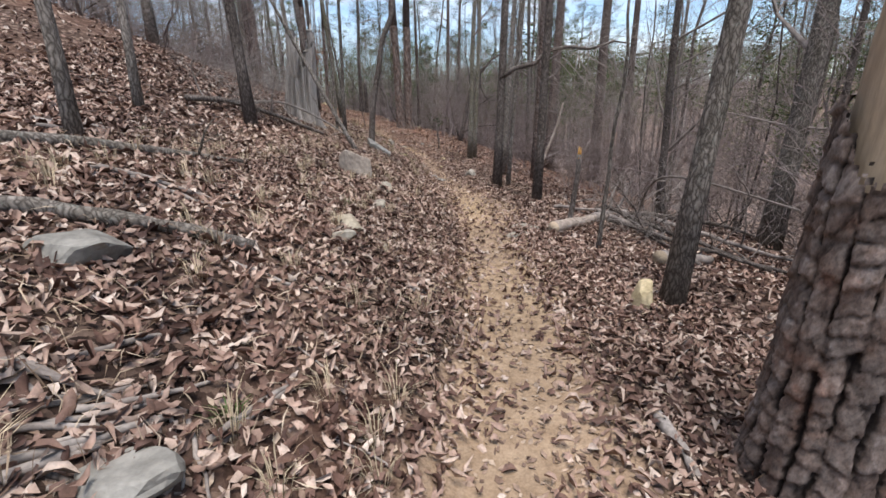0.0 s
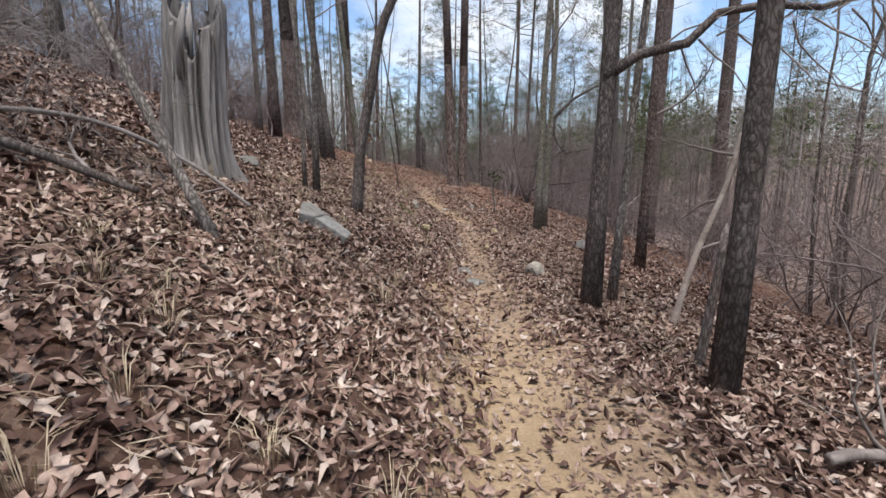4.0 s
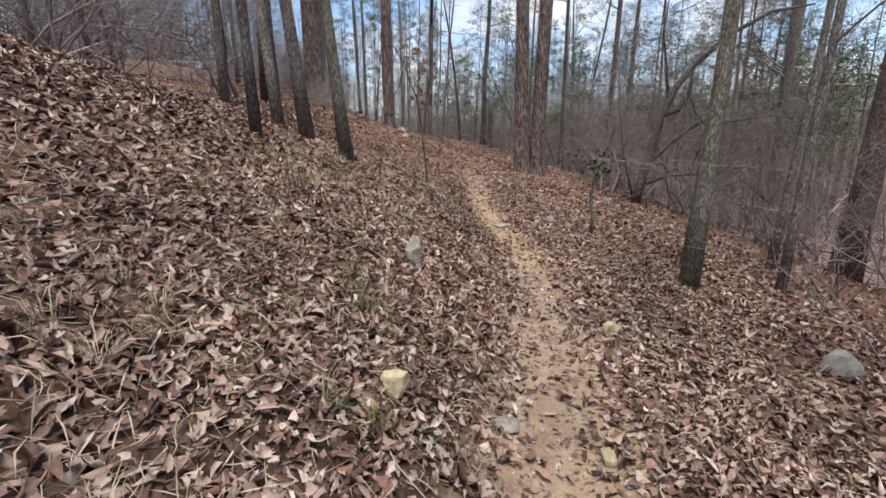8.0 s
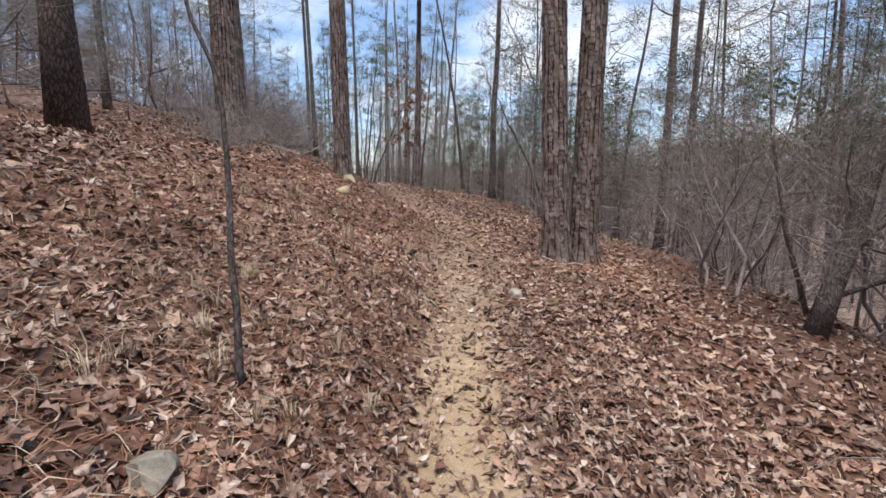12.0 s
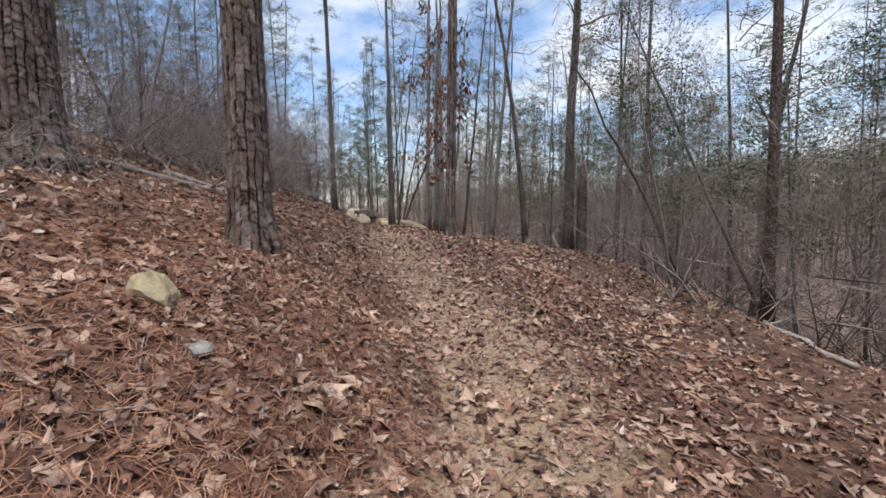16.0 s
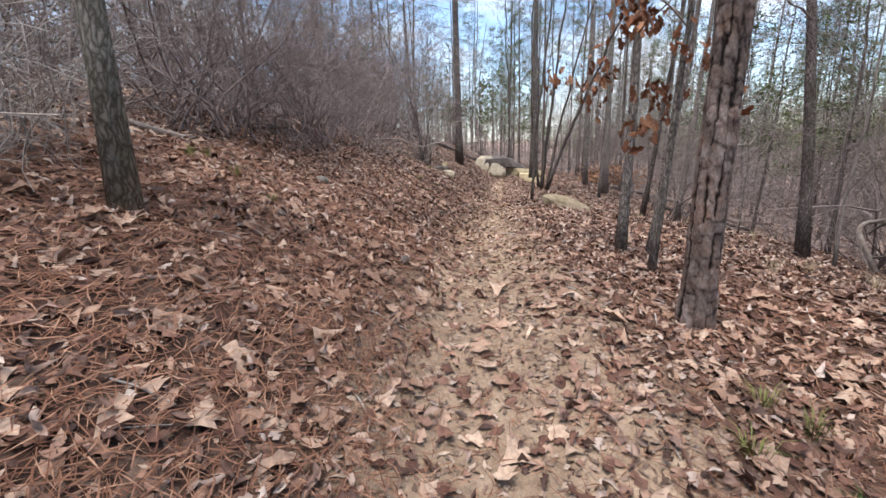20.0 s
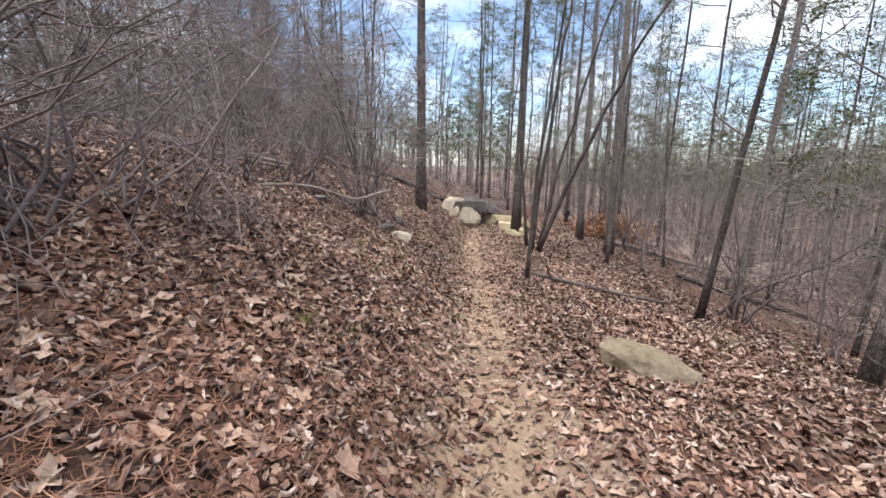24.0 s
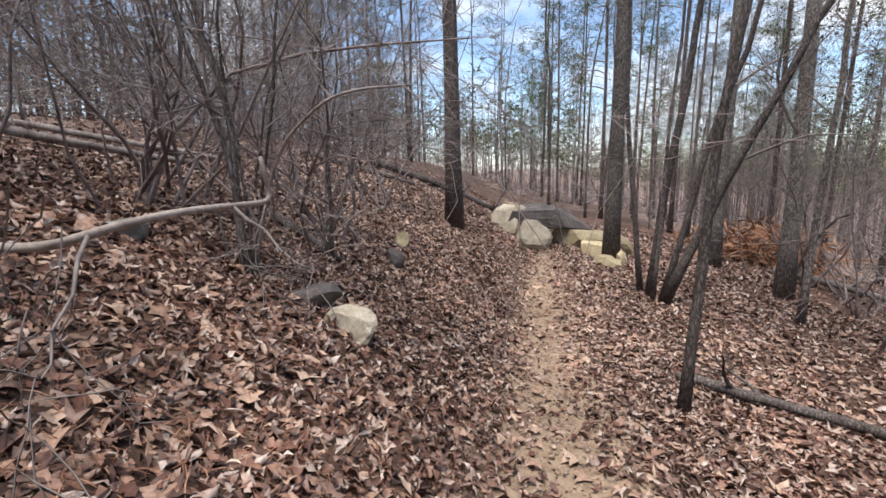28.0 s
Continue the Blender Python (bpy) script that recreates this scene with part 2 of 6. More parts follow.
def ground_material():
    """Dark leaf mould, deepened to paint shade between leaves; worn ochre earth along the trail, red needle duff
    further on.
    """
    m, n, l, b = shader("forest_floor", 0.97)
    tc = n.new("ShaderNodeTexCoord").outputs["Object"]
    big = noise_node(n, l, tc, 0.7, 5, 0.65)
    mid = noise_node(n, l, tc, 9.0, 6, 0.7)
    fine = noise_node(n, l, tc, 70.0, 5, 0.75)
    under = n.new("ShaderNodeTexVoronoi")
    under.inputs["Scale"].default_value = 21.0
    wob = noise_node(n, l, tc, 16.0, 3, 0.6)
    l.new(mixed(n, l, 0.09, tc, wob, "ADD"), under.inputs["Vector"])
    cell = n.new("ShaderNodeSeparateColor")
    l.new(under.outputs["Color"], cell.inputs["Color"])
    # brown litter tones, the low stops darkened as painted shade under leaves
    shaded_mould = ramp(n, [(0.0, (0.028, 0.018, 0.014)), (0.5, (0.068, 0.044, 0.034)), (0.8, (0.14, 0.095, 0.072)), (1.0, (0.27, 0.195, 0.15))])
    l.new(cell.outputs["Red"], shaded_mould.inputs["Fac"])
    duff = ramp(n, [(0.25, (0.075, 0.036, 0.025)), (0.5, (0.165, 0.09, 0.061)), (0.75, (0.30, 0.185, 0.13))])
    l.new(mid, duff.inputs["Fac"])
    att = n.new("ShaderNodeAttribute")
    att.attribute_name = "needles"
    cover = ramp(n, [(0.0, (0.09, 0.056, 0.043)), (0.35, (0.19, 0.125, 0.096)), (0.7, (0.32, 0.225, 0.175)), (1.0, (0.50, 0.39, 0.32))])
    l.new(cell.outputs["Red"], cover.inputs["Fac"])
    att3 = n.new("ShaderNodeAttribute")
    att3.attribute_name = "packed"
    mould_or_leaves = mixed(n, l, att3.outputs["Fac"], shaded_mould.outputs["Color"], cover.outputs["Color"])
    base = mixed(n, l, att.outputs["Fac"], mould_or_leaves, duff.outputs["Color"])
    soil = ramp(n, [(0.3, (0.208, 0.142, 0.096)), (0.5, (0.325, 0.232, 0.158)), (0.72, (0.45, 0.338, 0.238))])
    l.new(mid, soil.inputs["Fac"])
    och = n.new("ShaderNodeAttribute")
    och.attribute_name = "ochre"
    ochre = mixed(n, l, och.outputs["Fac"], soil.outputs["Color"], (0.46, 0.335, 0.19))
    att2 = n.new("ShaderNodeAttribute")
    att2.attribute_name = "worn"
    wear = n.new("ShaderNodeMath")
    wear.operation = "ADD"
    sub = n.new("ShaderNodeMath")
    sub.operation = "MULTIPLY_ADD"
    sub.inputs[1].default_value, sub.inputs[2].default_value = 1.1, -0.55
    l.new(mid, sub.inputs[0])
    l.new(att2.outputs["Fac"], wear.inputs[0])
    l.new(sub.outputs[0], wear.inputs[1])
    edge_ = ramp(n, [(0.35, (0, 0, 0)), (0.65, (1, 1, 1))])
    l.new(wear.outputs[0], edge_.inputs["Fac"])
    col = mixed(n, l, edge_.outputs["Color"], base, ochre)
    rb = ramp(n, [(0.3, (0.75,) * 3), (0.7, (1.2,) * 3)])
    l.new(big, rb.inputs["Fac"])
    col = mixed(n, l, 1.0, col, rb.outputs["Color"], "MULTIPLY")
    rf = ramp(n, [(0.3, (0.65,) * 3), (0.7, (1.25,) * 3)])
    l.new(fine, rf.inputs["Fac"])
    col = mixed(n, l, 0.8, col, rf.outputs["Color"], "MULTIPLY")
    l.new(col, b.inputs["Base Color"])
    bump(n, l, b, mixed(n, l, 0.4, mid, fine), 0.8, 0.03)
    return m


FLOOR = ground_material()

# ---------------------------------------------------------------- the lie of the land
# trail: x, y, height of the tread
TRAIL = np.array([
    (-0.60, -4.52, 0.10),
    (-0.15, -1.82, 0.08),
    (0.10, -0.02, 0.08),
    (0.27, 1.15, 0.14),
    (0.48, 2.34, 0.15),
    (0.70, 3.58, 0.04),
    (0.82, 5.58, -0.05),
    (0.89, 6.95, 0.02),
    (0.81, 8.21, 0.05),
    (0.69, 9.47, 0.02),
    (0.60, 11.02, -0.03),
    (0.49, 12.51, -0.03),
    (0.42, 13.92, 0.02),
    (0.10, 15.40, 0.07),
    (-0.44, 17.04, 0.16),
    (-0.98, 18.67, 0.28),
    (-1.24, 20.11, 0.44),
    (-1.73, 21.46, 0.60),
    (-2.06, 22.86, 0.71),
    (-2.49, 24.24, 0.90),
    (-3.24, 25.54, 0.94),
    (-4.15, 26.70, 1.14),
    (-5.02, 27.71, 1.37),
    (-5.77, 28.64, 1.67),
    (-6.45, 29.59, 1.85),
    (-7.19, 30.60, 1.79),
    (-7.93, 31.61, 1.71),
    (-8.61, 32.77, 1.69),
    (-9.27, 33.80, 1.76),
    (-10.01, 34.86, 1.67),
    (-12.16, 37.99, 1.28),
    (-12.97, 39.16, 1.10),
    (-13.89, 40.59, 1.30),
    (-15.09, 42.49, 1.45),
    (-17.09, 45.59, 1.60),
    (-22.89, 52.59, 1.70),
    (-43.89, 80.59, 1.50),
    (-123.89, 180.59, 0.30),
])


def resample(line, step):
    seg = np.linalg.norm(np.diff(line[:, :2], axis=0), axis=1)
    s = np.r_[0, np.cumsum(seg)]
    u = np.arange(0, s[-1], step)
    fine = np.stack([np.interp(u, s, line[:, k]) for k in range(3)], 1)
    kern = np.hanning(13)
    kern /= kern.sum()
    pad = np.vstack([fine[:1] + (np.arange(-6, 0)[:, None]) * (fine[1] - fine[0]), fine, fine[-1:] + np.arange(1, 7)[:, None] * (fine[-1] - fine[-2])])
    return np.stack([np.convolve(pad[:, k], kern, "valid") for k in range(3)], 1)


LINE = resample(TRAIL, 0.25)
TAN = np.gradient(LINE[:, :2], axis=0)
TAN /= np.linalg.norm(TAN, axis=1)[:, None]
LEN = np.r_[0, np.cumsum(np.linalg.norm(np.diff(LINE[:, :2], axis=0), axis=1))]


def along(x, y):
    """Distance along the trail, distance to its left, and height of its tread, for arrays of places."""
    x, y = np.atleast_1d(np.asarray(x, float)), np.atleast_1d(np.asarray(y, float))
    s, d, z = np.empty(x.size), np.empty(x.size), np.empty(x.size)
    xf, yf = x.ravel(), y.ravel()
    for a in range(0, xf.size, 20000):
        px, py = xf[a:a + 20000, None], yf[a:a + 20000, None]
        dx, dy = px - LINE[:, 0], py - LINE[:, 1]
        i = np.argmin(dx * dx + dy * dy, 1)
        k = np.arange(len(i))
        ex, ey = dx[k, i], dy[k, i]
        t = ex * TAN[i, 0] + ey * TAN[i, 1]
        s[a:a + 20000] = LEN[i] + t
        side = -(ex * TAN[i, 1] - ey * TAN[i, 0])
        far = np.sqrt(ex * ex + ey * ey)
        d[a:a + 20000] = np.where(far > 1.0, np.sign(side) * far, side)
        wide = np.where(far > 4.0)[0]
        if len(wide):
            near = far[wide, None]
            w = np.exp(-(np.sqrt(dx[wide] ** 2 + dy[wide] ** 2) - near) / (0.04 + 0.12 * (near - 4.0)))
            mean = (w * LEN).sum(1) / w.sum(1)
            ends = (i[wide] == 0) | (i[wide] == len(LEN) - 1)
            s[a + wide] = np.where(ends, s[a + wide], mean)
        z[a:a + 20000] = np.interp(s[a:a + 20000], LEN, LINE[:, 2])
    return s.reshape(x.shape), d.reshape(x.shape), z.reshape(x.shape)


HASH = np.random.RandomState(5).rand(256, 256)


def vnoise(x, y):
    """Smooth value noise on a lattice of one metre."""
    xi, yi = np.floor(x).astype(int), np.floor(y).astype(int)
    u, v = x - xi, y - yi
    u, v = u * u * (3 - 2 * u), v * v * (3 - 2 * v)
    h = lambda i, j: HASH[i % 256, j % 256]  # noqa: E731
    return (h(xi, yi) * (1 - u) + h(xi + 1, yi) * u) * (1 - v) + (h(xi, yi + 1) * (1 - u) + h(xi + 1, yi + 1) * u) * v - 0.5


# how high the bank on the left rises, how steeply, and how the right side falls, by distance along the trail
S_KEYS = (0, 6, 10, 14, 19, 24, 28, 33, 38, 44, 53)
BANK_TOP = (1.76, 1.78, 2.0, 2.5, 2.8, 2.6, 2.6, 2.8, 3.4, 3.6, 3.6)
BANK_SLOPE = (0.73, 0.73, 0.69, 0.62, 0.66, 0.66, 0.58, 0.54, 0.50, 0.66, 0.66)
BANK_TAIL = (-0.07, -0.05, 0.13, 0.34, 0.18, 0.0, 0.0, 0.0, 0.0, 0.0, 0.0)
FALL = (0.16, 0.16, 0.15, 0.24, 0.26, 0.17, 0.17, 0.15, 0.16, 0.16, 0.16)


def ground(x, y):
    """Height of the forest floor."""
    s, d, z = along(x, y)
    top, slope, tail, fall = (np.interp(s, S_KEYS, k) for k in (BANK_TOP, BANK_SLOPE, BANK_TAIL, FALL))
    left = np.maximum(d - 0.20, 0)
    up = top * (1 - np.exp(-left * slope / top)) + tail * 8 * np.tanh(np.maximum(left - 2.6, 0) / 8)
    right = np.maximum(-d - 0.7, 0)
    brink = np.interp(s, (0, 22, 27, 38, 42, 52), (0.10, 0.10, 0.26, 0.26, 0.08, 0.08))
    down = fall * right + brink * np.maximum(right - 4.2, 0) * np.exp(-np.maximum(right - 14, 0) / 20) + 0.06 * np.maximum(right - 9, 0)
    down = 9 * np.tanh(down / 9)
    rise = np.clip((right - 60) / 130, 0, 1)
    down = down - 17 * rise * rise * (3 - 2 * rise)
    rough = 0.10 * vnoise(x * 0.55 + 3, y * 0.55) + 0.05 * vnoise(x * 1.7, y * 1.7 + 9)
    fine_ = 0.02 * vnoise(x * 5.1, y * 5.1)
    calm = np.clip((np.abs(d + 0.05) - 0.25) / 0.8, 0.12, 1)
    dip = -0.035 * np.exp(-((d + 0.05) / 0.28) ** 2)
    mound = 0.10 * np.exp(-((x + 0.66) / 0.42) ** 2 - ((y - 8.45) / 0.34) ** 2)
    return z + up - down + rough * calm + fine_ + dip + mound


def gz(x, y):
    return float(ground(np.array([x]), np.array([y]))[0])


# ---------------------------------------------------------------- mesh helpers


class Shape:
    """Gathers vertices and faces."""

    def __init__(self):
        self.v, self.f = [], []

    def tube(self, pts, radii, sides=6, cap=True, squash=None):
        base = len(self.v)
        pts = [Vector(p) for p in pts]
        ref = Vector((0.31, 0.95, 0.07))
        for i, (p, r) in enumerate(zip(pts, radii)):
            d = (pts[min(i + 1, len(pts) - 1)] - pts[max(i - 1, 0)]).normalized()
            a = d.cross(ref)
            a = a.normalized() if a.length > 1e-4 else Vector((1, 0, 0))
            b = d.cross(a)
            for k in range(sides):
                w = 2 * math.pi * k / sides
                q = r * (1 if squash is None else squash[k % len(squash)])
                self.v.append(tuple(p + a * (q * math.cos(w)) + b * (q * math.sin(w))))
        for i in range(len(pts) - 1):
            for k in range(sides):
                j = (k + 1) % sides
                self.f.append((base + i * sides + k, base + i * sides + j, base + (i + 1) * sides + j, base + (i + 1) * sides + k))
        if cap:
            self.f.append(tuple(base + k for k in range(sides))[::-1])
            self.f.append(tuple(base + (len(pts) - 1) * sides + k for k in range(sides)))
        return self

    def quads(self, verts, faces):
        base = len(self.v)
        self.v.extend(map(tuple, verts))
        self.f.extend(tuple(base + i for i in f) for f in faces)
        return self

    def mesh(self, name, material, smooth=True):
        me = bpy.data.meshes.new(name)
        me.from_pydata(self.v, [], self.f)
        me.materials.append(material)
        if smooth:
            me.polygons.foreach_set("use_smooth", np.ones(len(me.polygons), bool))
        me.update()
        return me


def thing(name, label, category, group="", at=(0, 0, 0)):
    ob = new(name)
    ob.location = at
    ob.empty_display_size = 0.2
    return tagged(ob, label, category, group)


def part(name, shape, material, parent, label="", smooth=True):
    ob = new(name, shape.mesh(name, material, smooth))
    ob.parent = parent
    return tagged(ob, label) if label else ob


def mesh_arrays(name, verts, faces_n, material, smooth=False):
    """One mesh from an array of vertices and an array of equal faces."""
    me = bpy.data.meshes.new(name)
    n, k = faces_n.shape
    me.vertices.add(len(verts))
    me.vertices.foreach_set("co", verts.astype(np.float32).ravel())
    me.loops.add(n * k)
    me.loops.foreach_set("vertex_index", faces_n.astype(np.int32).ravel())
    me.polygons.add(n)
    me.polygons.foreach_set("loop_start", np.arange(0, n * k, k, dtype=np.int32))
    me.polygons.foreach_set("loop_total", np.full(n, k, np.int32))
    if smooth:
        me.polygons.foreach_set("use_smooth", np.ones(n, bool))
    me.materials.append(material)
    me.update(calc_edges=True)
    me.validate()
    return me


# ---------------------------------------------------------------- ground


def grown(lo, hi, step, reach):
    """Lines of a grid: even from lo to hi, then wider and wider out to the reach."""
    mid = list(np.arange(lo, hi, step))
    a, w = lo, step
    low = []
    while a > -reach:
        w *= 1.16
        a -= w
        low.append(a)
    a, w = mid[-1], step
    high = []
    while a < reach:
        w *= 1.16
        a += w
        high.append(a)
    return np.array(low[::-1] + mid + high)


def build_ground():
    xs, ys = grown(-17, 5, 0.11, 700), grown(-2.0, 46, 0.11, 700)
    gx, gy = np.meshgrid(xs, ys)
    z = ground(gx, gy)
    n, m = len(xs), len(ys)
    verts = np.stack([gx.ravel(), gy.ravel(), z.ravel()], 1)
    i = (np.arange(m - 1)[:, None] * n + np.arange(n - 1)).ravel()
    faces = np.stack([i, i + 1, i + n + 1, i + n], 1)
    me = mesh_arrays("ground", verts, faces, FLOOR, True)
    s, d, _ = along(gx.ravel(), gy.ravel())
    x, y = gx.ravel(), gy.ravel()
    width = 0.33 + 0.12 * vnoise(s * 0.8, s * 0 + 4) + 0.10 * vnoise(s * 2.3, s * 0 + 8)
    width = width + np.interp(s, (24, 27, 35, 38, 44, 50), (0, 0.28, 0.28, 0.20, 0.16, 0.05))
    worn = np.clip(1.25 - np.abs(d + 0.08 + np.interp(s, (27, 31, 38, 41), (0, 0.16, 0.16, 0)) + 0.12 * vnoise(s * 0.6, s * 0 + 30)) / (width * 1.6), 0, 1)
    worn *= np.interp(s, (0, 14, 22, 25, 27, 32, 36, 60), (1, 1, 1, 1, 0.9, 0.88, 0.95, 0.95))
    wide = np.exp(-((x - 1.25) / 0.7) ** 2 - ((y - 6.6) / 1.2) ** 2) * 0.55 + np.exp(-((x - 0.75) / 0.7) ** 2 - ((y - 8.6) / 1.0) ** 2) * 0.5
    worn = np.clip(worn + wide, 0, 1)
    ochre = np.clip(vnoise(s * 0.55 + 2.7, d * 1.5) * 2.2 + 0.4, 0, 1) * np.interp(s, (0, 7, 12, 18, 22, 25, 60), (0.08, 0.25, 0.6, 0.9, 0.8, 0.25, 0.1))
    needles = np.interp(s, (0, 9, 16, 20, 30, 33, 60), (0.05, 0.15, 0.35, 0.85, 0.9, 0.35, 0.2)) + 0.8 * vnoise(x * 0.8, y * 0.8)
    for key, val in (("worn", worn), ("ochre", ochre), ("packed", np.clip((np.abs(d) - 5) / 7, 0, 1)), ("needles", np.clip(needles, 0, 1) * np.clip((16 - np.abs(d)) / 8, 0, 1))):
        a = me.attributes.new(key, "FLOAT", "POINT")
        a.data.foreach_set("value", val.astype(np.float32))
    tagged(new("ground", me), "brown leaf-strewn forest floor with a worn ochre footpath", "ground", kind="structure")


build_ground()
# ---------------------------------------------------------------- trees


def wobble(rng, n, amount):
    """A smooth sideways walk of n steps."""
    a = np.cumsum(rng.randn(n, 2) * amount, 0)
    return a - a[0]


def spine(rng, height, lean=(0, 0), sway=0.02, bend=(0, 0), n=14):
    """Middle line of a trunk that stands on the origin. lean: metres off at the top; bend: bow half-way up."""
    t = np.linspace(0, 1, n)
    w = wobble(rng, n, sway)
    x = lean[0] * t + bend[0] * np.sin(math.pi * t) + w[:, 0] * t
    y = lean[1] * t + bend[1] * np.sin(math.pi * t) + w[:, 1] * t
    return np.stack([x, y, t * height], 1)


def taper(r, n, top=0.25, flare=0.28):
    t = np.linspace(0, 1, n)
    return r * (1 - (1 - top) * t ** 0.9) + r * flare * np.exp(-t * 38)


def twigs(shape, rng, p, d, r, length, level, up=0.25, sides=4, wander=0.20):
    """A limb that wanders, thins and forks."""
    n = 5 if level > 0 else 3
    pts, rad, p, d = [Vector(p)], [r], Vector(p), Vector(d).normalized()
    for i in range(n):
        d = (d + Vector(rng.randn(3) * wander) + Vector((0, 0, up * 0.12))).normalized()
        p = p + d * (length / n)
        pts.append(p.copy())
        rad.append(max(r * (1 - 0.8 * (i + 1) / n), 0.0022))
        if level > 0 and i > 0:
            for _ in range(2 if rng.rand() < 0.55 else 1):
                side = Vector(rng.randn(3)).cross(d)
                if side.length > 1e-3:
                    nd = (d * 0.75 + side.normalized() * (0.55 + 0.5 * rng.rand()))
                    twigs(shape, rng, p, nd, rad[-1] * 0.6, length * (0.38 + 0.25 * rng.rand()), level - 1, up, max(3, sides - 1), wander)
    shape.tube(pts, rad, sides, cap=False)


def limb_set(rng, line, radii, count, low, length, level, up=0.3):
    """The limbs of a trunk, from the share low of its height upwards."""
    sh = Shape()
    for k in range(count):
        t = low + (1 - low) * (k + rng.rand()) / count
        i = t * (len(line) - 1)
        a = int(min(i, len(line) - 2))
        p = line[a] + (line[a + 1] - line[a]) * (i - a)
        az = rng.rand() * 6.283
        d = (math.cos(az), math.sin(az), 0.35 + 0.6 * rng.rand())
        r = max(radii[a] * (0.22 + 0.2 * rng.rand()), 0.006)
        twigs(sh, rng, p, d, r, length * (1.15 - 0.75 * t) * (0.6 + 0.7 * rng.rand()), level, up)
    return sh


def tufts(rng, centres, spread, blades, size, squash=0.7):
    """Clumps of needles or small leaves as many thin blades, all loose from each other."""
    c = np.repeat(np.asarray(centres), blades, 0)
    n = len(c)
    off = rng.randn(n, 3) * spread * (1, 1, squash)
    d = rng.randn(n, 3)
    d[:, 2] = np.abs(d[:, 2]) * 0.6
    d /= np.linalg.norm(d, axis=1)[:, None]
    s = np.cross(d, rng.randn(n, 3))
    s /= np.linalg.norm(s, axis=1)[:, None] + 1e-6
    long_ = size[0] * (0.6 + 0.8 * rng.rand(n, 1))
    a = c + off
    v = np.stack([a - s * size[1], a + d * long_ * 0.5 - s * size[1] * 1.4, a + d * long_, a + d * long_ * 0.45 + s * size[1] * 1.4], 1).reshape(-1, 3)
    f = np.arange(4 * n).reshape(-1, 4)
    return v, f


def stuff_part(name, shape, material, parent, label=""):
    return tagged(part(name, shape, material, parent, label), kind="stuff")


def add_mesh(name, me, parent, label=""):
    ob = new(name, me)
    ob.parent = parent
    if name.endswith("work") or name == "crown":
        tagged(ob, kind="stuff")
    return tagged(ob, label) if label else ob


def pine_crown(seed, height, low, limbs=16, reach=2.6, blades=16):
    """Whorled limbs with needle tufts near their ends: two meshes."""
    rng = np.random.RandomState(seed)
    sh, centres = Shape(), []
    for k in range(limbs):
        t = low + (1 - low) * (k + rng.rand() * 0.8) / limbs
        z = t * height
        az = rng.rand() * 6.283
        L = reach * (1.1 - 0.85 * ((t - low) / (1 - low))) * (0.6 + 0.6 * rng.rand())
        pts = [(0, 0, z)]
        for i in range(1, 5):
            q = i / 4
            pts.append((math.cos(az) * L * q + rng.randn() * 0.08, math.sin(az) * L * q + rng.randn() * 0.08, z + L * (0.15 * q + 0.25 * q * q) + rng.randn() * 0.05))
        sh.tube(pts, [0.035, 0.028, 0.02, 0.012, 0.006], 4, cap=False)
        for i in (2, 3, 4, 4):
            for _ in range(3):
                o = rng.randn(3) * 0.28
                centres.append((pts[i][0] + o[0], pts[i][1] + o[1], pts[i][2] + abs(o[2]) * 0.6))
    v, f = tufts(rng, centres, 0.15, blades, (0.20, 0.010))
    return sh.mesh("limbs", TWIG), mesh_arrays("needles", v, f, PINE_GREEN)


PINE_CROWNS = [pine_crown(s, 20, 0.52) for s in (11, 12, 13)]
LOW_CROWNS = [pine_crown(s, 20, 0.26, 26, 2.2) for s in (17, 18, 19)]


